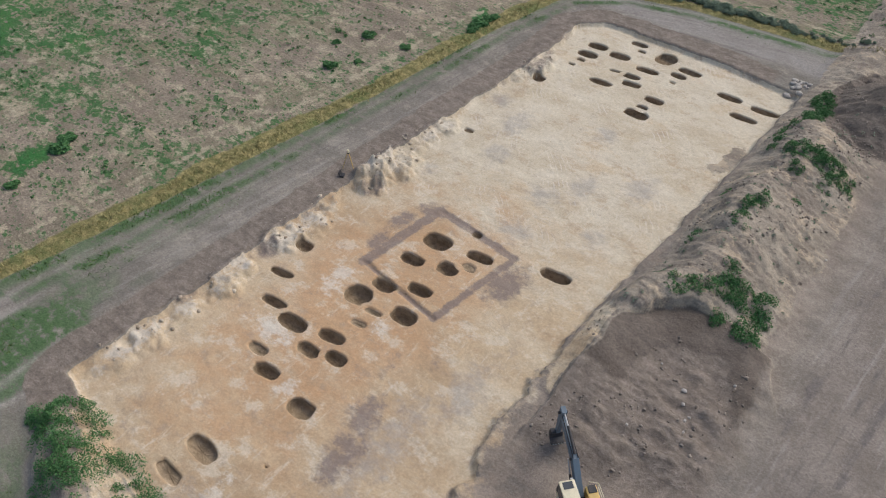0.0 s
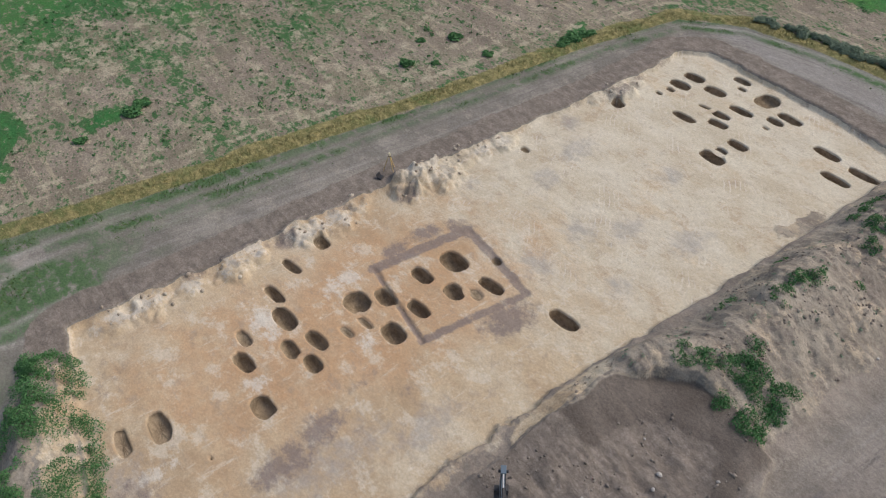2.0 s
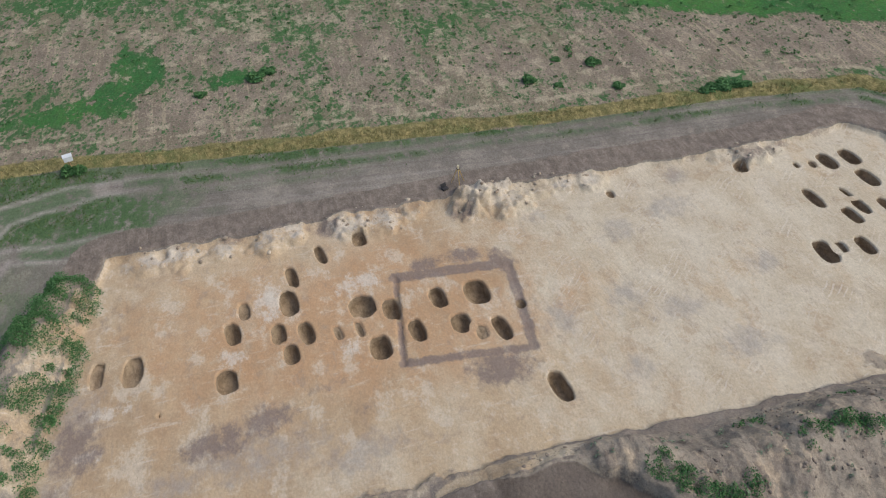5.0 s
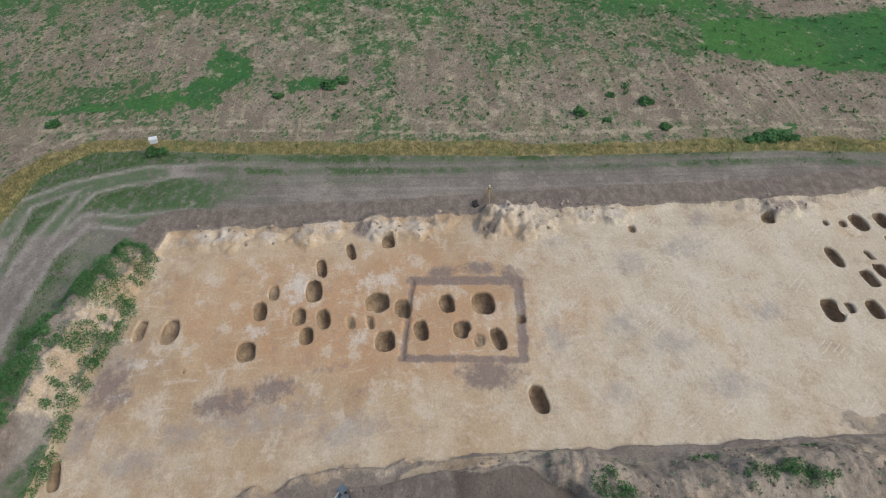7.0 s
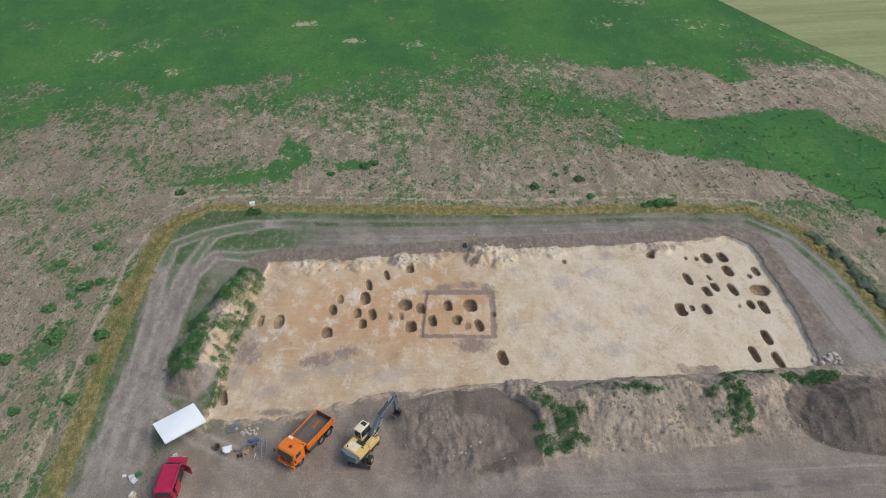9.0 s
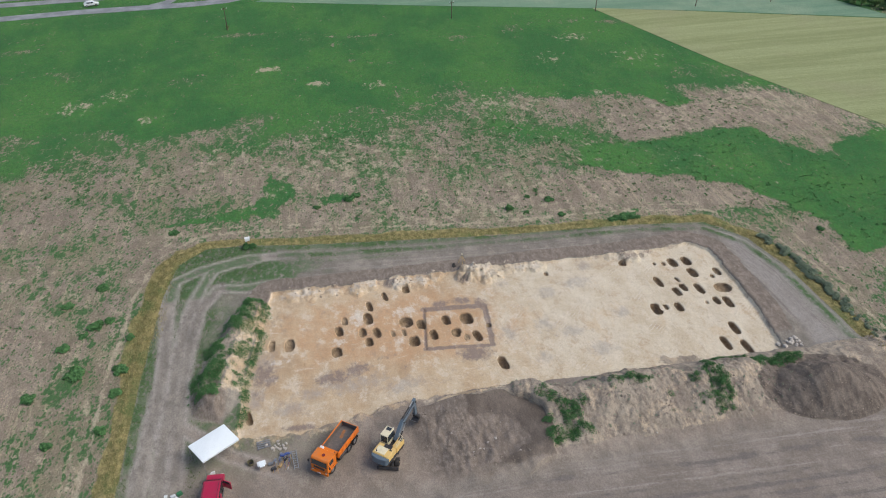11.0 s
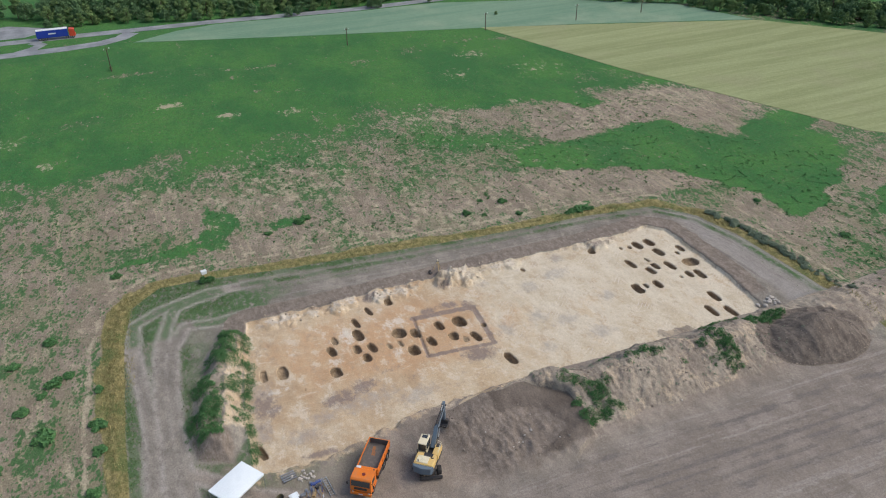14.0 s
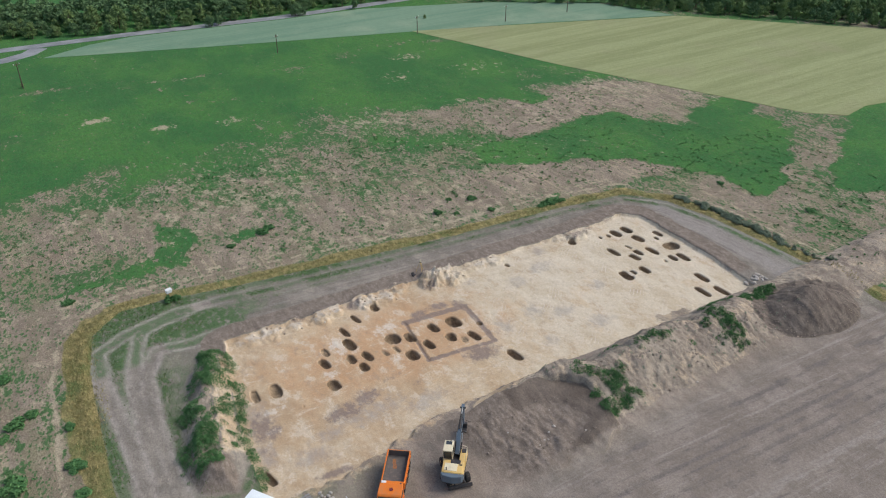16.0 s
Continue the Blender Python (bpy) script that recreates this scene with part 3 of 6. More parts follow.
def ground_masks(vx, vy, vz):
    """What lies where: shares from 0 to 1 of each kind of ground."""
    out = {}
    deep = pit_depth(vx, vy)
    body, bite = ridge(vx, vy)
    heap, heap_in = dark_heap(vx, vy)
    mound, mound_in = west_mound(vx, vy)
    strip_far, haul_far = along(vx, vy, STRIP), along(vx, vy, HAUL)
    near_road = step(-vy, 25.6 + 0.6 * rough(vx, vy, 4, 2, 61), 27.0) * step(vx, -48, -44) * (1 - step(vx, 47, 52))
    ring = inside(vx, vy, STRIP) - 0.9
    out["track"] = np.maximum(step(ring, -0.3, 0.4), near_road)
    out["lane"] = np.where(vy < -25.5, -(vy + 0.06 * vx) * 0.7, np.where(ring > 0, haul_far, 0.0))
    yard = step(-vy, 8, 14) * (1 - step(-vy, 25.5, 27.5)) * (vx < 44)
    out["laned"] = np.maximum(1.0 * step(-vy, 25.5, 28), 0.7 * (ring > 0) * (1 - yard) * step(vx, -34, -24))
    out["road"] = np.maximum(step(-vy + 0.8 * rough(vx, vy, 5, 3, 54), 25.0, 28.5), 0.0)
    out["smooth"] = step(vx + 0.5 * rough(vx, vy, 3, 3, 50), 41.2, 42.8) * (ring > 0) * (1 - step(-vy, 15, 22))
    out["yard"] = step(-vy, 10, 13) * (1 - step(-vy, 24, 28)) * (1 - step(vx, 30, 38)) * step(vx, -38, -32)
    rut_far = rut_distance(vx, vy) + 0.3 * rough(vx, vy, 2.5, 4, 60)
    out["rut"] = 0.8 * (np.exp(-(((rut_far - 0.8) / 0.3) ** 2)) + 0.15 * (rut_far < 0.8)) * step(-vx, 20, 26) * (1 - step(-vy, 16, 26))
    west_green = step(-vx - 0.4 * vy, 22, 33) * step(vy, -25, -10) * (1 - step(mound_in, -0.25, 0.0))
    verge = np.maximum(step(4.0 + 2.0 * step(-vx, -8, 12) - strip_far, 0, 2.0), 0.85 * west_green) * np.where(vx < -24, step(rut_far, 0.6, 1.3), 1 - 0.95 * np.exp(-(((haul_far - 0.9) / 0.5) ** 2)))
    verge = verge * (0.72 + 0.6 * step(rough(vx, vy, 3.5, 4, 59), -0.25, 0.25))
    verge = np.maximum(verge, step(-vx, 14, 24) * step(vy, 10.8, 12.0) * step(rough(vx, vy, 4, 3, 66) + 0.25, 0, 0.3))
    out["verge"] = verge * (ring > 0) * (1 - step(-vy, 14, 24) * 0.8)
    out["strip"] = step(1.4 + 0.8 * rough(vx, vy, 4, 4, 62) - strip_far, -0.6, 0.7) + step(-vx, 36, 39) * step(vy, -8, 6) * step(2.6 + rough(vx, vy, 4, 3, 56) - strip_far, 0, 1.2)
    bank = step(mound_in, -0.3, 0.0) * step(vx - mound_line(vy), -0.5, 0.4)
    spill = 0.5 * step(deep, -3.4, -0.1) * step(-vy, 12, 14) * (1 - step(vx, 0, 6))
    heaps = np.zeros_like(vx)
    for cx, cy, r, high in LUMPS:
        heaps = np.maximum(heaps, step(blob(vx, vy, cx, cy, r * 1.3, r * 1.2), -0.2, 0.6))
    out["sand"] = np.maximum(spill, np.maximum(step(deep, -0.2, 0.15) * (1 - step(body - 0.3, 0, 0.4)), 0.55 * bank * step(vy + rough(vx, vy, 1.5, 3, 58), -11, -7.5)))
    out["pale"] = np.clip(step(vx + 0.35 * vy + 3 * rough(vx, vy, 6, 3, 63), -4, 15) * 0.95 + 0.25 * step(-vy, 6, 13) + 0.1, 0, 1)
    white = np.zeros_like(vx)
    for cx, cy, rx, ry in ((-22.5, 9.8, 1.7, 0.8), (-19.5, 9.6, 1.8, 0.9), (-16.6, 9.5, 1.3, 0.9), (-13.2, 9.3, 1.8, 1.2), (-11.3, 9.6, 1.2, 1.0), (-7.0, 9.3, 1.8, 1.2), (-4.4, 8.7, 1.5, 1.2), (3.8, 9.7, 1.9, 1.2), (5.4, 8.4, 1.7, 1.0), (5.8, 9.5, 1.4, 0.9), (10.4, 9.1, 1.3, 0.8), (12.6, 8.8, 1.2, 0.8), (-9.2, -2.6, 1.3, 0.8), (-13.9, 3.4, 1.6, 2.6), (-7.5, 3.2, 1.8, 1.4), (-24.5, -3.2, 1.6, 0.8), (-25.6, -6.2, 1.0, 0.7), (-16.8, -1.0, 0.8, 1.2)):
        white = np.maximum(white, step(blob(vx, vy, cx, cy, rx * 1.3, ry * 1.3), -0.45, 0.8) * 0.78)
    out["white"] = white
    rust = np.maximum(step(blob(vx, vy, -8.0, 0.0, 24.0, 11.0, -4), -0.15, 0.8), 0.6 * step(blob(vx, vy, 6.0, 4.5, 9.0, 4.0, 0), 0.0, 0.6))
    out["rust"] = rust * (1 - 0.5 * step(-vy, 6, 11))
    # set by depth: only what lies below the floor
    out["pit_brown"] = step(-vz, 0.06, 0.2) * (deep > 0)
    wheels = np.exp(-(((strip_far - 3.0 + 0.4 * rough(vx, vy, 12, 2, 64)) / 0.4) ** 2)) + 0.8 * np.exp(-(((strip_far - 4.8 + 0.5 * rough(vx, vy, 14, 2, 65)) / 0.35) ** 2)) + 0.6 * np.exp(-(((strip_far - 6.4) / 0.35) ** 2)) * (vx > 40) + 0.6 * np.exp(-(((strip_far - 8.4) / 0.4) ** 2)) * (vx > 40)
    paths = np.zeros_like(vx)
    for line, w in (([(3.6, 76.6), (10.5, 67.6), (16.5, 57.8), (23.3, 50.6), (29.6, 38.0), (37.6, 27.9)], 0.5), ([(6.4, 75.6), (18.8, 65.6), (30.3, 57.4), (44.4, 49.0)], 0.45), ([(8.2, 77.2), (20.6, 67.2), (32.0, 59.0), (46.1, 50.7)], 0.4), ([(-40.1, 48.1), (-39.0, 40.8), (-36.0, 34.2)], 0.5), ([(-36.3, 52.5), (-33.3, 46.1), (-29.3, 41.4)], 0.5), ([(-38.3, 53.5), (-35.2, 47.0), (-31.3, 42.4)], 0.4), ([(-36, 27), (-59.7, 33.0), (-90.1, 36.5)], 1.6), ([(-52, -40), (-50, 0), (-48, 22), (-39.8, 28.8)], 0.6), ([(-57, -40), (-55, 0), (-52, 24)], 0.5), ([(-48, -40), (-46.5, -5), (-45, 14)], 0.6), ([(54.1, 76.1), (71.9, 72.8), (85.3, 68.1)], 2.2)):
        paths = np.maximum(paths, step(w * 2.0 - along(vx, vy, line) + w * rough(vx, vy, 5, 3, 67), 0, w * 2) * (0.5 + 0.5 * rough(vx, vy, 3, 3, 67)))
    out["bare"] = np.where(ring < 0, np.maximum(wheels * 0.7, 0.7 * paths), 0)
    ditch = np.zeros_like(vx)
    for ax, ay, bx, by, w in ((-5.0, 2.9, 3.2, 2.0, 0.45), (-6.2, -4.8, 2.3, -5.9, 0.3), (2.3, -5.9, 3.2, 1.7, 0.35), (-5.0, 2.9, -6.2, -4.8, 0.16)):
        ditch = np.maximum(ditch, step(w - along(vx, vy, [(ax, ay), (bx, by)]), -0.3, 0.15))
    stain_shade = ditch * 0.95
    # soil stains; the entry at (-22.6, -14.6) paints a shadowed line as colour
    for cx, cy, rx, ry, turn, much in ((-0.3, -7.0, 2.3, 1.5, -4, 0.95), (-2.6, 3.5, 1.3, 0.9, 12, 0.9), (0.4, 3.7, 1.5, 0.9, -8, 0.9), (2.8, 2.4, 1.0, 1.5, 20, 0.9), (-22.6, -14.6, 2.2, 0.55, -6, 0.9), (-19.6, -15.2, 1.6, 0.6, 10, 0.7), (-15.2, -6.6, 2.1, 1.2, 10, 0.85), (-18.2, -7.4, 2.6, 1.3, 8, 0.85), (-26.3, -5.4, 1.8, 2.6, 0, 0.85), (-27.2, -8.4, 0.8, 1.2, 0, 0.6), (-13.0, -8.2, 1.2, 0.8, 0, 0.45), (-9.0, -7.7, 0.9, 0.8, 0, 0.5), (-11.0, -5.2, 2.0, 0.5, 6, 0.45), (-24.4, 5.2, 2.4, 2.0, 0, 0.35), (26.8, 8.0, 2.4, 1.0, 0, 0.7), (1.6, 7.9, 1.3, 1.0, 0, 0.7), (-8.8, 9.3, 1.4, 0.9, 0, 0.75), (37.3, -1.4, 1.5, 1.5, 0, 0.4)):
        stain_shade = np.maximum(stain_shade, much * step(blob(vx, vy, cx, cy, rx * 1.25, ry * 1.25, turn), -0.35, 0.8))
    # patchy darker band that follows the floor's edge
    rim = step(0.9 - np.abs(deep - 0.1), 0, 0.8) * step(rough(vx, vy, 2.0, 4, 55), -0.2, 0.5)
    out["stain_shade"] = np.maximum(stain_shade, 0.62 * rim)
    grey = np.zeros_like(vx)
    for cx, cy, rx, ry in ((15.6, -9.6, 2.0, 1.4), (20.8, -3.3, 1.6, 1.2), (12.3, 3.0, 1.4, 1.4), (5.0, -4.0, 1.4, 1.4), (10.0, -3.5, 1.4, 1.6), (8.2, -9.5, 1.0, 1.2), (6.8, 6.2, 1.0, 1.0), (17.0, 4.2, 2.4, 1.4), (19.5, 7.6, 1.2, 1.8), (-16.0, -9.0, 4.4, 1.6), (-10.0, -10.5, 3.0, 1.5), (13.0, -5.5, 2.0, 1.2), (-21.0, -9.5, 2.0, 1.0), (-26.4, -2.6, 1.6, 2.4), (-27.4, -9.0, 1.2, 2.2), (-23.6, -11.5, 2.2, 1.4)):
        grey = np.maximum(grey, 0.86 * step(blob(vx, vy, cx, cy, rx * 1.35, ry * 1.35), -0.5, 0.9))
    out["grey"] = grey
    out["spoil"] = np.maximum(step(body, 0.1, 0.45) * (1 - step(bite, -0.1, 0.4)), np.maximum(step(mound, 0.15, 0.4) * (1 - bank), step(blob(vx, vy, 31.0, -17.5, 6.5, 3.6), 0, 0.3)) * (1 - step(deep, -0.1, 0.3)))
    out["spoil"] = np.maximum(out["spoil"], 0.9 * step(blob(vx, vy, 24.2, -13.6, 2.9, 1.1, -6) + 0.8 * rough(vx, vy, 1.4, 4, 53), -0.3, 0.5))
    thrown = step(-vx + 1.2 * rough(vx, vy, 2.0, 3, 49), -4.0, 0.0) * (1 - step(bite, -0.25, 0.0)) * step(-vy, 12.0, 13.0)
    out["sand"] = np.maximum(out["sand"], 0.62 * thrown * step(body, 0.05, 0.3))
    out["spoil"] = np.maximum(out["spoil"] * (1 - 0.75 * thrown), 0.42 * heaps)
    band = step(deep, -3.1, -2.4) * (1 - step(deep, -0.3, 0.1))
    dark = np.maximum(0.9 * step(bite, -0.1, 0.35) * step(vx + 1.5 * rough(vx, vy, 3, 3, 68), -13, -8) * step(-vy, 14.4, 15.2) * (1 - step(-vy + 1.5 * rough(vx, vy, 3, 3, 69), 23.5, 27.5)), step(heap_in, -0.05, 0.08))
    dark = np.maximum(dark, band * step(vy, -14, -10) * np.maximum(step(vx, 24, 33), 0.95 * step(vy, 6, 9)))
    out["dark"] = np.maximum(dark, 0.8 * step(mound_in, -0.2, 0.2) * step(-vy + rough(vx, vy, 2, 3, 57), 7.0, 8.5) * step(-vx, 29.5, 31.5))
    out["peat"] = step(heap_in, -0.06, 0.1)
    out["fresh"] = step(bite, -0.1, 0.1) * (1 - step(bite + 0.7 * rough(vx, vy, 1.6, 3, 48), 2.4, 3.6)) * step(vx + 0.5 * rough(vx, vy, 1.5, 3, 47), -4.5, -2.8) * step(-vy, 14.4, 15.0)
    # green cover of the field
    far_crop = inside(vx, vy, [(-300, 60), (-120, 66), (-70, 68), (-55, 66), (-46, 61.5), (-37, 61.5), (-27, 69), (-17, 64), (-10, 63.5), (-3, 69), (3.6, 75.5), (13.6, 76), (20.7, 74.5), (26, 68.5), (36, 62.5), (47.7, 63.5), (57, 54), (62, 55.5), (60, 62), (68, 62), (86, 55.5), (95, 40), (120, 60), (84, 150), (-40, 175), (-300, 175)])
    far_crop = np.minimum(far_crop, 1.5 - 2.0 * (inside(vx, vy, [(54, 72.5), (62, 74), (75, 71.5), (86, 66.5), (84, 64), (72, 66.5), (59, 69)]) + 0.8))
    east_crop = inside(vx, vy, [(30, 41), (35, 43), (42, 42), (56, 43), (67, 42.5), (69, 34), (73, 29), (81, 34.5), (90, 36.5), (97, 33), (89, 26.5), (91, 20.5), (83, 12), (72, 6), (63, -0.5), (60, 3), (59, 10), (56, 15), (53, 22.5), (45, 27), (36, 31), (30, 36)])
    east_crop = np.maximum(east_crop, inside(vx, vy, [(78, 2), (87, 5), (111, 19), (125, 14), (95, -20), (77, -9), (73, -3)]))
    thick = np.maximum(far_crop + 4.2 * rough(vx, vy, 8, 5, 73) - 0.6, east_crop + 2.4 * rough(vx, vy, 4, 5, 78))
    wander = rough(vx, vy, 26, 4, 71)
    green = 0.47 + 0.3 * step(vy + 16 * wander, 34, 72) + 0.4 * rough(vx, vy, 7, 5, 72)
    green = green - 0.06 * step(-vx, 36, 52) * (1 - step(vy, 26, 44)) + 0.02 * step(vx, 44, 56) - 0.25 * step(blob(vx, vy, 74, 50, 18, 9, -20), 0, 0.3)
    spots = step(rough(vx * 0.45, vy, 9, 4, 74) + 0.5 * rough(vx * 0.4, vy, 2.5, 3, 77), 0.22, 0.6)
    green = green - 0.3 * step(blob(vx, vy, 45, 52, 26, 11, -14), 0, 0.4) - 0.2 * step(blob(vx, vy, 40, 24, 40, 8, -8), 0, 0.4)
    green = np.maximum(green, step(thick, -1.6, 1.6) * (1.15 - 0.5 * spots * step(vy, 75, 95)))
    green = green + 0.22 * step(blob(vx, vy, 27, 49, 14, 16), 0, 0.5)
    green = np.maximum(green, 0.86 * step(inside(vx, vy, [(-42, 31), (-35, 30.5), (-24, 29.5), (-20, 38), (-25, 44), (-27, 36), (-31, 33)]) + 2.4 * rough(vx, vy, 2.4, 5, 79), -1.2, 0.8))
    for cx, cy, rx, ry in ((-14.0, 33.5, 2.2, 1.4), (31.0, 18.9, 2.4, 0.6)):
        green = np.maximum(green, 0.95 * step(blob(vx, vy, cx, cy, rx * 1.2, ry * 1.3, 12) + 0.5 * rough(vx, vy, 2, 4, 75), -0.9, 0.9))
    for cx, cy, size, much in ((-23.9, 92.4, 2.0, 0.85), (-13.3, 82.4, 1.6, 0.85), (-47.3, 71.7, 1.8, 0.75), (49.9, 97.0, 4.0, 0.5), (40.2, 85.1, 4.0, 0.45), (59.8, 81.7, 5.0, 0.45), (-0.2, 78.4, 3.0, 0.5), (-61.9, 81.1, 4.0, 0.55), (-55.1, 85.2, 4.0, 0.45), (43.4, 64.6, 2.0, 0.5), (72.8, 52.5, 12.0, 0.5), (53.4, 50.5, 9.0, 0.5), (90.5, 40.7, 6.0, 0.5), (-9.3, 46.3, 17.0, 0.48), (-32.4, 49.7, 9.0, 0.42), (23.6, 62.8, 8.0, 0.5), (8.6, 27.7, 30.0, 0.4), (-60, 20, 14.0, 0.35)):
        spot = step(blob(vx, vy, cx, cy, size * 1.7, size * 1.2), -0.5, 1.0)
        out["bare"] = np.maximum(out["bare"], much * spot)
    green = np.where(vy > 150, 1.0, green)
    out["green"] = green * step(-ring, 0.4, 1.6)
    return out


def lay(mesh, vx, vy, vz):
    for name, values in ground_masks(vx, vy, vz).items():
        values = values if name == "lane" else np.clip(values, 0, 1)
        mesh.attributes.new(name, "FLOAT", "POINT").data.foreach_set("value", values.astype(np.float32))


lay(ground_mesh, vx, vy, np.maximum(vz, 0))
ground = tagged(new("ground", ground_mesh), "dry brown field with green patches round a dug sandy excavation floor", "ground", kind="structure")

# ---- the dug pits in the floor ----


def dug_pit(n, cx, cy, rx, ry, down, turn):
    """A pit with a worn lip, steep uneven walls and a hollow bottom."""
    throw_ = np.random.RandomState(400 + n)
    count = 48
    a = np.arange(count) / count * math.tau
    wave = sum(throw_.normal(0, 0.055 / k) * np.cos(k * a + throw_.uniform(0, 6.3)) for k in range(2, 9))
    square = lambda w: np.sign(w) * np.abs(w) ** 0.77
    ca, sa = square(np.cos(a)), square(np.sin(a))
    rings_ = [(0.34, 0.0), (0.2, 0.0), (0.08, 0.004), (0.02, -0.01), (-0.02, -0.06), (-0.05, -0.3 * down), (-0.08, -0.65 * down), (-0.13, -0.88 * down), (-0.24, -down)]
    px, py, pz = [], [], []
    c, s = math.cos(radians(turn)), math.sin(radians(turn))
    for i, (out_, z) in enumerate(rings_):
        jag = 1 + wave * (1 if i > 1 else 0.6) + (throw_.normal(0, 0.012, count) if i > 2 else 0)
        u, v = (rx + max(out_, -0.75 * rx)) * jag * ca, (ry + max(out_, -0.75 * ry)) * jag * sa
        px.append(cx + u * c - v * s), py.append(cy + u * s + v * c)
        pz.append(np.full(count, z) + (throw_.normal(0, 0.03, count) * down if i > 4 else 0))
    for share in (0.45, 0.15):
        u, v = (rx - 0.24) * share * ca, (ry - 0.24) * share * sa
        px.append(cx + u * c - v * s), py.append(cy + u * s + v * c)
        pz.append(np.full(count, -down * 1.08) + throw_.normal(0, 0.02, count))
    px, py, pz = np.concatenate(px), np.concatenate(py), np.concatenate(pz)
    flat = ground_height(px.copy(), py.copy())
    pz = pz + np.where(pz > -0.08, flat + 0.008, 0.0)
    pz[:count] -= 0.02
    faces = [(i * count + j, i * count + (j + 1) % count, (i + 1) * count + (j + 1) % count, (i + 1) * count + j) for i in range(len(rings_) + 1) for j in range(count)]
    faces.append(tuple((len(rings_) + 1) * count + j for j in range(count)))
    mesh = bpy.data.meshes.new("dug_pit")
    mesh.from_pydata(np.stack([px, py, pz], -1).tolist(), [], [f[::-1] for f in faces])
    mesh.polygons.foreach_set("use_smooth", np.ones(len(mesh.polygons), bool))
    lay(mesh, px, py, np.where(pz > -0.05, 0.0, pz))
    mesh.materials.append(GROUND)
    mesh.update()
    shape = "oval" if ry > rx * 1.25 else "round"
    size = "large" if rx * ry > 0.75 else "small" if rx * ry < 0.3 else "mid-sized"
    much = "deep" if down > 0.8 else "shallow"
    tagged(new("dug_pit", mesh), f"{size} {much} {shape} pit dug into sandy floor", "dug pit", "pits in the excavation floor")


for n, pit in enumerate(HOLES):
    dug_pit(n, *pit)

# ---- helpers for things ----


def part(name, bm, material, parent=None, label="", smooth=False):
    """One mesh object under a thing or a part."""
    mesh = bpy.data.meshes.new(name)
    bm.to_mesh(mesh)
    bm.free()
    mesh.materials.append(material)
    if smooth:
        mesh.polygons.foreach_set("use_smooth", np.ones(len(mesh.polygons), bool))
    ob = new(name, mesh)
    ob.parent = parent
    return tagged(ob, label)


def thing(name, m, label, category, group="", kind=""):
    ob = new(name)
    ob.matrix_world = m
    ob.empty_display_size = 0.2
    return tagged(ob, label, category, group, kind)


def block(size, at=(0, 0, 0), bevel=0.02, turn=(0, 0, 0), bm=None, taper=None):
    """A box with rounded edges, added to bm; taper: x and y scale of its top."""
    made = bmesh.new()
    bmesh.ops.create_cube(made, size=1.0)
    for v in made.verts:
        if taper and v.co.z > 0:
            v.co.x, v.co.y = v.co.x * taper[0], v.co.y * taper[1]
        v.co = Vector((v.co.x * size[0], v.co.y * size[1], v.co.z * size[2]))
    if bevel:
        bmesh.ops.bevel(made, geom=made.edges[:], offset=min(bevel, min(size) * 0.4), segments=2, profile=0.6, affect="EDGES")
    bmesh.ops.transform(made, matrix=pose(*at, *turn), verts=made.verts)
    return joined(made, bm)


def joined(made, bm):
    if bm is None:
        return made
    temp = bpy.data.meshes.new("temp")
    made.to_mesh(temp)
    made.free()
    bm.from_mesh(temp)
    bpy.data.meshes.remove(temp)
    return bm


def rod(a, b, r=0.03, r2=None, sides=10, bm=None):
    """A round bar from a to b."""
    a, b = Vector(a), Vector(b)
    made = bmesh.new()
    bmesh.ops.create_cone(made, cap_ends=True, segments=sides, radius1=r, radius2=r if r2 is None else r2, depth=(b - a).length)
    m = Matrix.Translation((a + b) / 2) @ (b - a).to_track_quat("Z", "Y").to_matrix().to_4x4()
    bmesh.ops.transform(made, matrix=m, verts=made.verts)
    return joined(made, bm)


def beam(a, b, wide, high, wide2=None, high2=None, bevel=0.02, bm=None):
    """A box girder from a to b, with its own size at each end."""
    a, b = Vector(a), Vector(b)
    made = bmesh.new()
    bmesh.ops.create_cube(made, size=1.0)
    for v in made.verts:
        far = v.co.x > 0
        v.co.y *= (wide2 or wide) if far else wide
        v.co.z *= (high2 or high) if far else high
        v.co.x *= (b - a).length
    bmesh.ops.bevel(made, geom=made.edges[:], offset=bevel, segments=2, profile=0.6, affect="EDGES")
    m = Matrix.Translation((a + b) / 2) @ (b - a).to_track_quat("X", "Z").to_matrix().to_4x4()
    bmesh.ops.transform(made, matrix=m, verts=made.verts)
    return joined(made, bm)


def plate(points, thick, axis=(0, 1, 0), bevel=0.02, bm=None):
    """A flat outline in space given a thickness along axis."""
    made = bmesh.new()
    face = made.faces.new([made.verts.new(p) for p in points])
    made.normal_update()
    out = bmesh.ops.extrude_face_region(made, geom=[face])
    bmesh.ops.translate(made, vec=Vector(axis) * thick, verts=[v for v in out["geom"] if isinstance(v, bmesh.types.BMVert)])
    bmesh.ops.recalc_face_normals(made, faces=made.faces)
    if bevel:
        bmesh.ops.bevel(made, geom=made.edges[:], offset=bevel, segments=2, profile=0.6, affect="EDGES")
    return joined(made, bm)


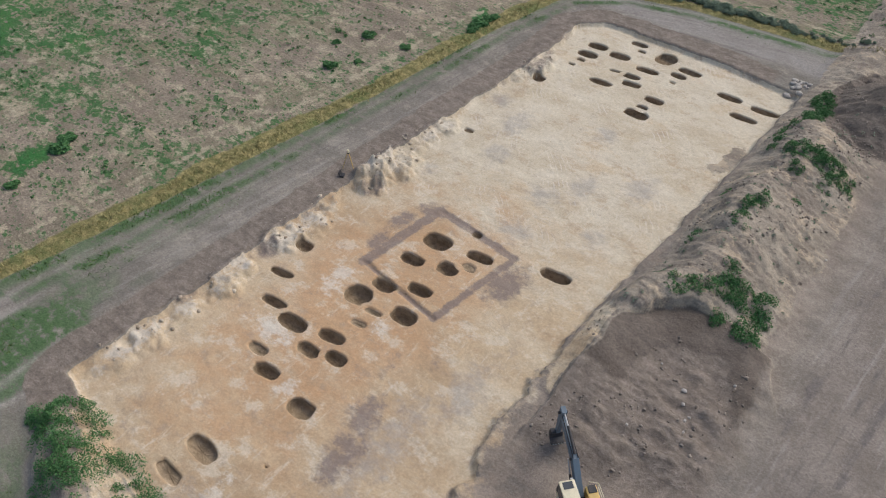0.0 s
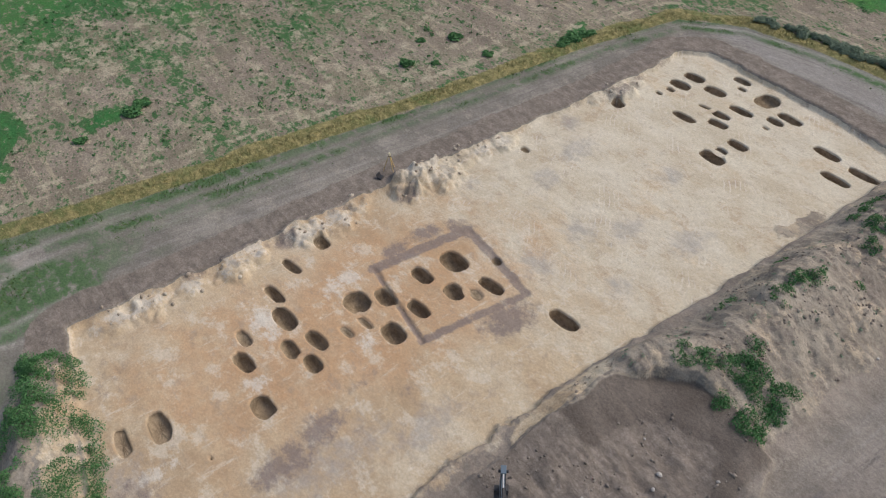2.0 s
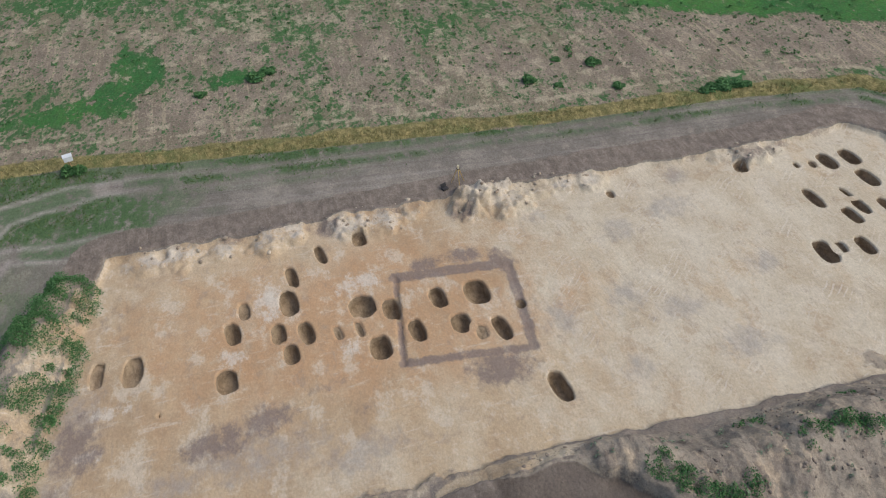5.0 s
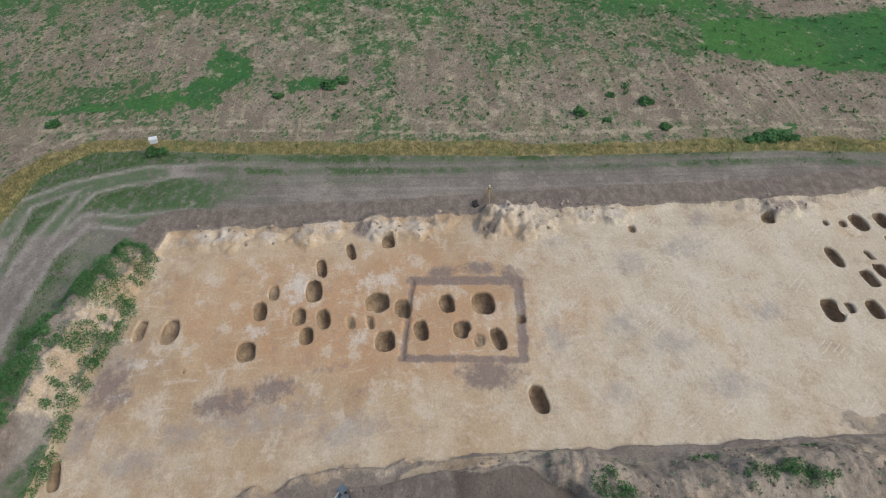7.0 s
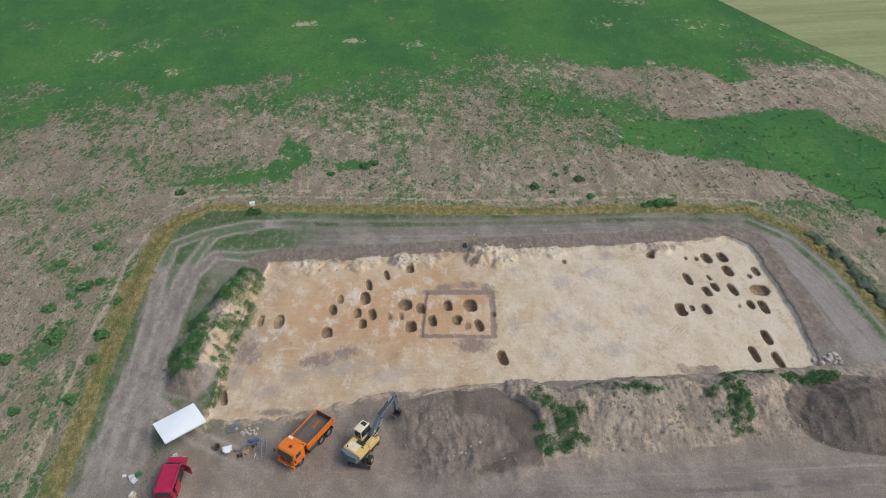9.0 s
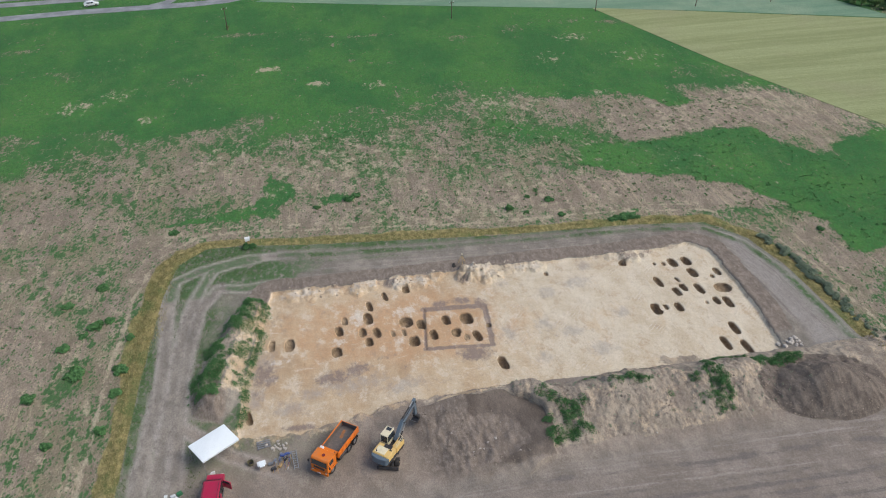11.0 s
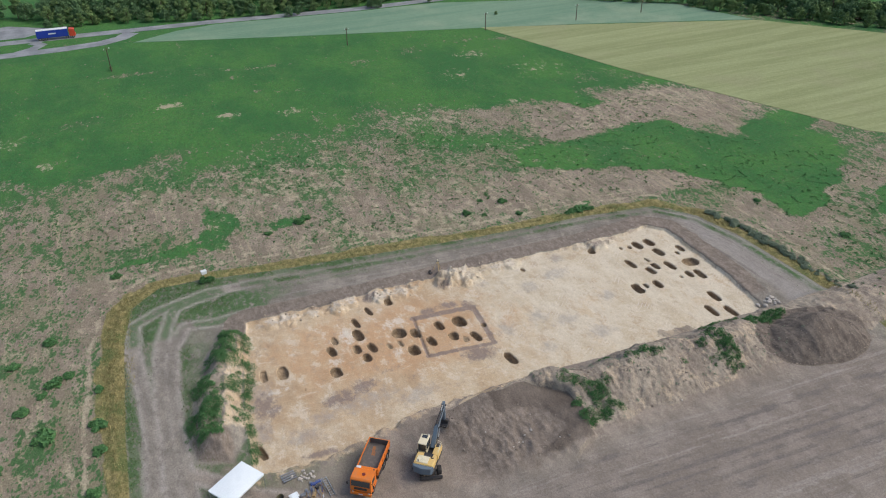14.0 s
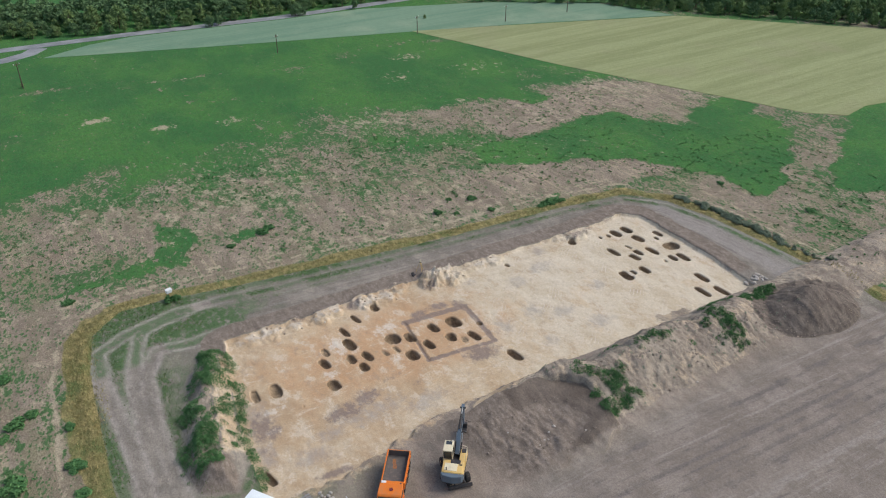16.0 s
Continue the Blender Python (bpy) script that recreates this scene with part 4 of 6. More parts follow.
def tyre(r, wide, bm=None):
    """A rubber tyre round the y axis with a treaded tread."""
    made = bmesh.new()
    shape = [(0.55, 0.36), (0.82, 0.5), (0.96, 0.44), (1.0, 0.3), (1.0, -0.3), (0.96, -0.44), (0.82, -0.5), (0.55, -0.36)]
    n = 28
    rings = [[made.verts.new((r * k * (1.0 if i % 2 or k < 0.96 else 0.965) * math.cos(i / n * math.tau), wide * w, r * k * (1.0 if i % 2 or k < 0.96 else 0.965) * math.sin(i / n * math.tau))) for k, w in shape] for i in range(n)]
    for i in range(n):
        for j in range(len(shape)):
            a, b = rings[i], rings[(i + 1) % n]
            made.faces.new((a[j], a[(j + 1) % len(shape)], b[(j + 1) % len(shape)], b[j]))
    bmesh.ops.recalc_face_normals(made, faces=made.faces)
    return joined(made, bm)


def wheel(parent, at, r, wide, rim_material, side=1):
    w = part("tyre", tyre(r, wide), RUBBER, parent)
    w.location = at
    k = rod((0, -wide * 0.3, 0), (0, wide * 0.3, 0), r * 0.56, sides=20)
    rod((0, side * wide * 0.24, 0), (0, side * wide * 0.42, 0), r * 0.3, r * 0.22, 16, k)
    for i in range(8):
        a = i / 8 * math.tau
        rod((r * 0.42 * math.cos(a), 0, r * 0.42 * math.sin(a)), (r * 0.42 * math.cos(a), side * wide * 0.36, r * 0.42 * math.sin(a)), 0.02, sides=6, bm=k)
    part("rim", k, rim_material, w)
    return w


def height_at(x, y):
    return float(ground_height(np.array([float(x)]), np.array([float(y)]))[0])


ORANGE = painted("orange_paint", (0.76, 0.19, 0.014), 0.42, dirt=(0.36, 0.23, 0.14), dirty=0.4, scale=1.2)
WORN_BED = painted("worn_steel_bed", (0.125, 0.108, 0.098), 0.6, dirt=(0.24, 0.2, 0.165), dirty=0.7, scale=3.0)
RUST = painted("scraped_orange_rust", (0.38, 0.15, 0.05), 0.7, dirt=(0.14, 0.11, 0.09), dirty=0.9, scale=3.5)
DARK_METAL = painted("dark_steel", (0.045, 0.045, 0.048), 0.55, 0.3, dirty=0.5)
GREY_METAL = painted("grey_steel", (0.30, 0.31, 0.32), 0.45, 0.6, dirty=0.4)
BOOM_GREY = painted("blue_grey_paint", (0.12, 0.165, 0.205), 0.45, dirty=0.35)
YELLOW = painted("yellow_paint", (0.74, 0.50, 0.17), 0.45, dirt=(0.42, 0.34, 0.24), dirty=0.45, scale=1.6)
CREAM = painted("cream_paint", (0.74, 0.66, 0.46), 0.45, dirty=0.25)
RED = painted("red_car_paint", (0.43, 0.008, 0.055), 0.3, dirt=(0.25, 0.14, 0.11), dirty=0.25, specular=0.6)
DARK_RED = painted("shaded_red_plastic", (0.16, 0.012, 0.018), 0.5)
WHITE_CLOTH = painted("white_canopy_cloth", (0.82, 0.87, 0.88), 0.6, dirt=(0.72, 0.78, 0.8), dirty=0.2, scale=0.7)
WHITE_PLASTIC = painted("white_plastic", (0.76, 0.78, 0.78), 0.5, dirty=0.25)
RUBBER = painted("black_rubber", (0.03, 0.029, 0.028), 0.9, dirt=(0.16, 0.13, 0.11), dirty=0.6, scale=3)
ALUMINIUM = painted("aluminium", (0.52, 0.54, 0.55), 0.4, 0.8, dirty=0.35)
WOOD = painted("raw_wood", (0.42, 0.28, 0.13), 0.75, dirty=0.3, scale=5)
YELLOW_WOOD = painted("yellow_tripod_wood", (0.62, 0.43, 0.16), 0.6, dirty=0.2, scale=6)
BLUE = painted("blue_tarpaulin", (0.012, 0.045, 0.36), 0.5, dirty=0.1)
BLUE_TOOL = painted("blue_tool_paint", (0.05, 0.09, 0.28), 0.5)
LORRY_RED = painted("lorry_red_paint", (0.62, 0.07, 0.03), 0.4, dirty=0.1)
GREEN_PLASTIC = painted("green_plastic", (0.05, 0.22, 0.10), 0.5)
STONE = painted("pale_stone", (0.46, 0.42, 0.37), 0.9, dirt=(0.25, 0.2, 0.17), dirty=0.5, scale=5)
LAMP_GLASS = painted("lamp_glass", (0.6, 0.58, 0.52), 0.15, dirty=0.1, specular=0.8)


def glass_material():
    k = Nodes("dark_window_glass")
    return k.done(k.mix(k.noise(2.0), (0.02, 0.026, 0.03), (0.05, 0.06, 0.065)), 0.08, specular=0.9)


GLASS = glass_material()

# ---- the dump truck ----


def dump_truck(m):
    t = thing("dump_truck", m, "orange three-axle dump truck with an empty worn steel bed", "truck")
    k = block((6.6, 0.28, 0.26), (-0.1, 0.42, 0.98), 0.02)
    block((6.6, 0.28, 0.26), (-0.1, -0.42, 0.98), 0.02, bm=k)
    for x in (-3.2, -1.4, 0.6, 2.6):
        block((0.2, 0.8, 0.2), (x, 0, 0.98), 0.02, bm=k)
    for x in (2.35, -1.2, -2.5):
        rod((x, -1.0, 0.55), (x, 1.0, 0.55), 0.12, bm=k)
    part("chassis", k, DARK_METAL, t)
    # cab
    profile = [(1.62, 1.0), (3.42, 1.0), (3.5, 1.25), (3.48, 1.85), (3.3, 2.62), (3.12, 2.74), (1.72, 2.74), (1.62, 2.62)]
    cab = part("cab", plate([(x, -1.2, z) for x, z in profile], 2.4, bevel=0.05), ORANGE, t)
    part("windscreen", block((0.04, 2.12, 0.68), (3.435, 0, 2.2), 0.015, (0, -13, 0)), GLASS, cab)
    for side in (-1, 1):
        part("side_window", block((0.8, 0.03, 0.56), (2.62, side * 1.205, 2.2), 0.01), GLASS, cab)
        part("door_seam", block((1.0, 0.02, 0.03), (2.55, side * 1.205, 1.28), 0.005), DARK_METAL, cab)
        k = rod((3.3, side * 1.2, 2.3), (3.45, side * 1.48, 2.35), 0.02)
        block((0.08, 0.2, 0.42), (3.45, side * 1.5, 2.1), 0.02, bm=k)
        part("mirror", k, DARK_METAL, cab)
        part("headlight", rod((3.5, side * 0.92, 0.95), (3.58, side * 0.92, 0.95), 0.12, sides=16), LAMP_GLASS, t)
        part("wheel_arch", plate([(1.55, side * 0.9, 1.0), (1.75, side * 0.9, 1.18), (2.95, side * 0.9, 1.18), (3.15, side * 0.9, 0.95), (2.95, side * 0.9, 1.1), (1.75, side * 0.9, 1.1)], side * 0.38, bevel=0.0), ORANGE, t)
    part("bumper", block((0.22, 2.42, 0.36), (3.5, 0, 0.78), 0.04), ORANGE, t)
    part("grille", block((0.03, 1.5, 0.34), (3.505, 0, 1.5), 0.01), DARK_METAL, cab)
    part("number_plate", block((0.02, 0.5, 0.12), (3.62, 0, 0.8), 0.004), WHITE_PLASTIC, t)
    k = rod((2.5, 0.1, 2.74), (2.5, 0.1, 2.8), 0.2, sides=18)
    part("roof_hatch", k, DARK_RED, cab)
    part("air_intake", block((0.32, 0.5, 1.0), (1.45, -0.85, 2.15), 0.05), WHITE_PLASTIC, t, "pale grey air filter housing")
    k = rod((1.4, 0.9, 1.1), (1.4, 0.9, 2.5), 0.08)
    part("exhaust", k, DARK_METAL, t)
    part("fuel_tank", rod((-0.6, 0.95, 0.82), (0.9, 0.95, 0.82), 0.3, sides=18), DARK_METAL, t)
    part("tool_box", block((1.3, 0.5, 0.5), (0.3, -0.95, 0.82), 0.04), ORANGE, t)
    # bed
    bed = part("dump_bed", block((4.5, 2.3, 0.1), (-1.15, 0, 1.36), 0.02), WORN_BED, t, "scratched bare steel bed floor")
    for x, y, long_, wide_ in ((-2.5, -0.4, 0.7, 0.35), (-1.8, -0.25, 0.6, 0.4)):
        part("scraped_patch", block((long_, wide_, 0.012), (x, y, 1.416), 0.004, (0, 0, 5)), RUST, bed, "orange scraped patch of the bed floor")
    for side in (-1, 1):
        k = block((4.5, 0.07, 0.86), (-1.15, side * 1.17, 1.74), 0.015)
        block((4.6, 0.13, 0.1), (-1.15, side * 1.18, 2.17), 0.02, bm=k)
        block((4.5, 0.11, 0.1), (-1.15, side * 1.2, 1.72), 0.02, bm=k)
        for x in (-3.3, -2.4, -1.5, -0.6, 0.3, 1.0):
            block((0.09, 0.12, 0.82), (x, side * 1.21, 1.75), 0.015, bm=k)
        part("bed_side", k, ORANGE, bed)
        part("bed_lining", block((4.35, 0.02, 0.74), (-1.15, side * 1.122, 1.78), 0.004), WORN_BED, bed)
    k = block((0.08, 2.4, 1.1), (1.12, 0, 1.86), 0.02)
    block((0.4, 2.3, 0.07), (1.3, 0, 2.4), 0.02, bm=k)
    part("bed_front", k, ORANGE, bed)
    k = block((0.08, 2.4, 0.86), (-3.42, 0, 1.74), 0.02)
    for y in (-0.8, 0, 0.8):
        block((0.12, 0.1, 0.8), (-3.45, y, 1.74), 0.015, bm=k)
    part("tailgate", k, ORANGE, bed)
    part("bed_tailgate_lining", block((0.02, 2.2, 0.74), (-3.37, 0, 1.78), 0.004), WORN_BED, bed)
    part("subframe", block((4.2, 0.9, 0.2), (-1.2, 0, 1.2), 0.03), DARK_METAL, t)
    for x, double in ((2.35, False), (-1.2, True), (-2.5, True)):
        for side in (-1, 1):
            wheel(t, (x, side * 0.98, 0.55), 0.55, 0.5 if double else 0.34, GREY_METAL, side)
    for side in (-1, 1):
        part("tail_light", block((0.05, 0.3, 0.12), (-3.5, side * 0.9, 1.1), 0.01), DARK_RED, t)
        part("mud_flap", block((0.03, 0.5, 0.45), (-3.15, side * 0.98, 0.75), 0.005), RUBBER, t)
    return t


TRUCK_AT, TRUCK_TURN = (-18.9, -19.6), -128.0
dump_truck(pose(*TRUCK_AT, 0.28, 0, 0, TRUCK_TURN) @ Matrix.Scale(0.89, 4))

# ---- the wheeled excavator ----


def excavator(m, swing):
    """Undercarriage along x; the upper body turned by swing degrees."""
    t = thing("wheeled_excavator", m, "yellow wheeled excavator with a cream cab and raised grey boom", "excavator")
    k = block((2.9, 0.95, 0.5), (0, 0, 0.85), 0.06)
    rod((0, 0, 1.0), (0, 0, 1.28), 0.62, sides=28, bm=k)
    for x in (-1.3, 1.3):
        rod((x, -0.9, 0.52), (x, 0.9, 0.52), 0.14, bm=k)
    part("undercarriage", k, DARK_METAL, t)
    for x in (-1.3, 1.3):
        for side in (-1, 1):
            wheel(t, (x, side * 0.98, 0.52), 0.52, 0.5, YELLOW, side)
    blade = plate([(-2.25, -1.25, 0.12), (-2.35, -1.25, 0.35), (-2.25, -1.25, 0.62), (-2.15, -1.25, 0.62), (-2.22, -1.25, 0.35), (-2.12, -1.25, 0.12)], 2.5, bevel=0.015)
    for side in (-1, 1):
        beam((-1.3, side * 0.5, 0.75), (-2.2, side * 0.55, 0.4), 0.14, 0.16, bm=blade)
    part("dozer_blade", blade, DARK_METAL, t)
    for side in (-1, 1):
        part("step", block((0.6, 0.25, 0.06), (0.0, side * 0.85, 0.62), 0.01), DARK_METAL, t)
    top = part("upper_body", block((3.4, 2.4, 0.3), (-0.55, 0, 1.42), 0.05, (0, 0, 0)), DARK_METAL, t)
    top.rotation_euler = (0, 0, radians(swing))
    part("engine_hood", block((1.75, 2.3, 0.8), (-1.35, 0, 1.95), 0.14, taper=(0.95, 0.94)), YELLOW, top)
    k = plate([(-2.1, -1.2, 1.3), (-2.55, -0.95, 1.3), (-2.72, 0, 1.3), (-2.55, 0.95, 1.3), (-2.1, 1.2, 1.3)], 0.92, axis=(0, 0, 1), bevel=0.07)
    part("counterweight", k, BOOM_GREY, top, "dark grey cast counterweight")
    part("hood_vent", block((0.5, 1.0, 0.05), (-0.72, -0.2, 2.36), 0.01), DARK_METAL, top)
    part("hood_cover", block((1.0, 1.3, 0.05), (-1.5, 0.2, 2.37), 0.02), CREAM, top, "pale cream engine cover")
    part("hood_latch", block((0.12, 0.3, 0.06), (-1.1, -0.75, 2.38), 0.01), DARK_METAL, top)
    for y in (-0.35, 0.1):
        part("hood_seam", block((1.4, 0.03, 0.02), (-1.35, y, 2.362), 0.004), DARK_METAL, top)
    part("exhaust_pipe", rod((-1.9, 0.6, 2.3), (-1.95, 0.6, 2.75), 0.06), DARK_METAL, top)
    part("side_box", block((1.7, 0.7, 0.75), (0.35, -0.83, 1.9), 0.08), YELLOW, top)
    part("side_step", block((0.5, 0.5, 0.06), (0.95, -0.85, 2.3), 0.01), DARK_METAL, top)
    k = None
    for a, b in (((-0.4, -1.15, 2.25), (-0.4, -1.15, 2.95)), ((0.9, -1.15, 2.25), (0.9, -1.15, 2.95)), ((-0.4, -1.15, 2.95), (0.9, -1.15, 2.95)), ((0.9, -1.15, 2.95), (1.1, -0.6, 2.95)), ((1.1, -0.6, 2.95), (1.1, -0.6, 2.25)), ((-0.4, -1.15, 2.6), (0.9, -1.15, 2.6))):
        k = rod(a, b, 0.022, sides=8, bm=k)
    part("handrail", k, CREAM, top)
    # cab
    frame_ = [(-0.15, 1.55), (1.35, 1.55), (1.5, 2.1), (1.28, 3.05), (-0.1, 3.05)]
    cab = part("cab", plate([(x, 0.28, z) for x, z in frame_], 0.92, bevel=0.04), DARK_METAL, top)
    part("cab_roof", block((1.5, 0.98, 0.14), (0.58, 0.74, 3.1), 0.05), CREAM, cab)
    part("roof_window", block((0.46, 0.62, 0.03), (0.98, 0.74, 3.18), 0.01), GLASS, cab)
    part("cab_base", block((1.5, 0.96, 0.5), (0.6, 0.74, 1.78), 0.04), CREAM, cab)
    part("windscreen", block((0.03, 0.8, 0.85), (1.44, 0.74, 2.56), 0.01, (0, -13, 0)), GLASS, cab)
    for y in (0.27, 1.21):
        part("side_window", block((1.15, 0.03, 0.85), (0.6, y, 2.55), 0.01), GLASS, cab)
    part("rear_window", block((0.03, 0.7, 0.7), (-0.14, 0.74, 2.6), 0.01), GLASS, cab)
    for z in (1.9, 2.6):
        part("corner_post", block((0.08, 0.06, 1.3), (-0.1, 1.2 if z < 2 else 0.28, 2.4), 0.01), CREAM, cab)
    part("work_lamp", block((0.1, 0.16, 0.12), (1.38, 0.4, 3.12), 0.02), LAMP_GLASS, cab)
    # boom, stick and bucket
    boom = part("boom", beam((0.9, -0.12, 1.75), (2.6, -0.12, 3.35), 0.42, 0.5, 0.4, 0.62), BOOM_GREY, top)
    part("boom_upper", beam((2.45, -0.12, 3.25), (5.35, -0.12, 4.05), 0.4, 0.62, 0.32, 0.36), BOOM_GREY, boom)
    for side in (-1, 1):
        k = rod((1.3, -0.12 + side * 0.3, 1.6), (2.1, -0.12 + side * 0.3, 2.35), 0.085)
        part("boom_ram", k, DARK_METAL, boom)
        part("ram_rod", rod((2.1, -0.12 + side * 0.3, 2.35), (2.75, -0.12 + side * 0.3, 3.05), 0.045), ALUMINIUM, boom)
        part("hose", rod((2.4, -0.12 + side * 0.16, 3.62), (5.2, -0.12 + side * 0.12, 4.28), 0.03, sides=6), RUBBER, boom)
    k = rod((2.6, -0.12, 3.75), (4.2, -0.12, 4.3), 0.09)
    part("stick_ram", k, DARK_METAL, boom)
    part("stick_ram_rod", rod((4.2, -0.12, 4.3), (5.35, -0.12, 4.55), 0.05), ALUMINIUM, boom)
    stick = part("stick", beam((5.2, -0.12, 4.6), (5.5, -0.12, 1.75), 0.32, 0.5, 0.26, 0.3), BOOM_GREY, top)
    part("bucket_ram", rod((5.55, -0.12, 4.0), (5.75, -0.12, 2.5), 0.07), DARK_METAL, stick)
    bucket = [(5.35, 1.85), (5.75, 1.8), (5.85, 1.3), (5.6, 0.85), (5.15, 0.75), (4.95, 1.1), (5.2, 0.95), (5.5, 1.05), (5.6, 1.35)]
    part("bucket", plate([(x, -0.55, z) for x, z in bucket], 0.86, bevel=0.015), DARK_METAL, stick)
    for y in (-0.5, -0.3, -0.1, 0.1, 0.25):
        part("bucket_tooth", beam((4.98, y, 1.08), (4.82, y, 1.28), 0.08, 0.06, 0.04, 0.03, 0.005), GREY_METAL, stick)
    for x, z in ((1.0, 1.75), (2.55, 3.3), (5.3, 4.2), (5.5, 1.75)):
        part("pin", rod((x, -0.42, z), (x, 0.18, z), 0.09, sides=14), DARK_METAL, boom)
    return t


excavator(pose(-13.1, -20.9, 0.3, 0, 0, 72.0) @ Matrix.Scale(0.92, 4), 49.0 - 72.0)

# ---- the red van with open doors ----


def red_van(m):
    t = thing("red_van", m, "dark red van with its side doors open on bare earth", "van")
    side = [(2.35, 0.42), (2.4, 0.75), (2.25, 0.98), (1.45, 1.12), (0.85, 1.72), (0.6, 1.84), (-2.1, 1.84), (-2.3, 1.7), (-2.4, 0.95), (-2.35, 0.42)]
    body = part("body", plate([(x, -0.88, z) for x, z in side], 1.76, bevel=0.09), RED, t)
    part("windscreen", block((0.03, 1.42, 0.72), (1.2, 0, 1.45), 0.01, (0, -46, 0)), GLASS, body)
    part("rear_window", block((0.03, 1.3, 0.46), (-2.385, 0, 1.42), 0.01, (0, 8, 0)), GLASS, body)
    part("rear_hatch_seam", block((0.02, 1.5, 0.03), (-2.42, 0, 1.08), 0.004), DARK_RED, body)
    for s in (-1, 1):
        for x, w in ((0.45, 0.8), (-0.6, 1.0), (-1.7, 0.8)):
            part("side_window", block((w, 0.03, 0.42), (x, s * 0.885, 1.48), 0.01), GLASS, body)
        part("headlight", block((0.08, 0.34, 0.16), (2.38, s * 0.62, 0.78), 0.03), LAMP_GLASS, t)
        part("tail_light", block((0.05, 0.16, 0.4), (-2.41, s * 0.76, 1.0), 0.02), DARK_RED, t)
        part("mirror", block((0.1, 0.24, 0.18), (0.95, s * 1.02, 1.22), 0.04), DARK_METAL, t)
        part("roof_rail", rod((0.5, s * 0.72, 1.9), (-2.0, s * 0.72, 1.9), 0.02, sides=8), DARK_METAL, body)
        for x in (1.45, -1.45):
            wheel(t, (x, s * 0.76, 0.32), 0.32, 0.22, ALUMINIUM, s)
    part("front_bumper", block((0.2, 1.7, 0.26), (2.4, 0, 0.5), 0.06), DARK_RED, t)
    part("rear_bumper", block((0.2, 1.7, 0.26), (-2.42, 0, 0.5), 0.06), DARK_RED, t)
    part("number_plate", block((0.02, 0.5, 0.12), (-2.54, 0, 0.52), 0.004), WHITE_PLASTIC, t)
    part("wiper", beam((1.5, -0.3, 1.14), (1.28, 0.3, 1.36), 0.03, 0.02, bevel=0.004), DARK_METAL, body)
    # open doors on the side away from the tent
    door = part("front_door", block((1.0, 0.1, 1.1), (-0.5, 0, 0.95), 0.05), RED, t)
    door.matrix_world = m @ pose(1.05, -0.92, 0.02, 0, 0, 62)
    w = part("door_window", block((0.8, 0.12, 0.36), (-0.5, 0, 1.3), 0.01), GLASS, door)
    part("sliding_door", block((1.1, 0.1, 1.2), (-1.3, -1.03, 1.05), 0.05), RED, t)
    part("doorway", block((1.9, 0.04, 1.2), (-0.2, -0.885, 1.0), 0.02), DARK_METAL, t, "dark open doorway of the van")
    part("door_sill", block((1.9, 0.12, 0.06), (-0.2, -0.93, 0.42), 0.01), GREY_METAL, t)
    for x in (0.35, -0.55):
        k = block((0.5, 0.1, 0.14), (x, -0.96, 0.72), 0.04)
        block((0.12, 0.1, 0.55), (x - 0.24, -0.96, 0.98), 0.04, (0, -12, 0), k)
        part("seat", k, DARK_METAL, t)
    return t


red_van(pose(-31.7, -22.5, 0.28, 0, 0, 84.0))

# ---- the canopy ----


def canopy(m):
    t = thing("canopy_tent", m, "white canopy tent on thin metal legs over bare earth", "tent")
    bm = bmesh.new()
    nx, ny = 18, 12
    grid = []
    for j in range(ny + 1):
        for i in range(nx + 1):
            u, v = i / nx * 2 - 1, j / ny * 2 - 1
            z = 2.1 + 0.16 * (1 - u * u) * (1 - v * v) - 0.02 * (math.cos(u * 9) * math.cos(v * 7)) * (1 - abs(u)) * (1 - abs(v))
            grid.append(bm.verts.new((u * 2.2, v * 1.52, z)))
    for j in range(ny):
        for i in range(nx):
            a = j * (nx + 1) + i
            bm.faces.new((grid[a], grid[a + 1], grid[a + nx + 2], grid[a + nx + 1]))
    rim = bmesh.ops.extrude_face_region(bm, geom=bm.faces[:])["geom"]
    bmesh.ops.translate(bm, vec=(0, 0, 0.02), verts=[v for v in rim if isinstance(v, bmesh.types.BMVert)])
    bmesh.ops.recalc_face_normals(bm, faces=bm.faces[:])
    roof = part("roof_cloth", bm, WHITE_CLOTH, t)
    for s in (-1, 1):
        part("valance", block((4.3, 0.02, 0.16), (0, s * 1.5, 1.99), 0.004), WHITE_CLOTH, roof)
        part("valance", block((0.02, 2.96, 0.16), (s * 2.17, 0, 1.99), 0.004), WHITE_CLOTH, roof)
    for x in (-2.15, 2.15):
        for y in (-1.48, 1.48):
            part("leg", rod((x, y, 0), (x, y, 2.04), 0.025, sides=8), GREY_METAL, t)
    for s in (-1, 1):
        part("cross_bar", rod((-2.15, s * 1.46, 1.98), (2.15, s * 1.46, 1.98), 0.02, sides=8), GREY_METAL, t)
    return t


canopy(pose(-31.6, -16.9, 0.28, 0, 0, 33.0))

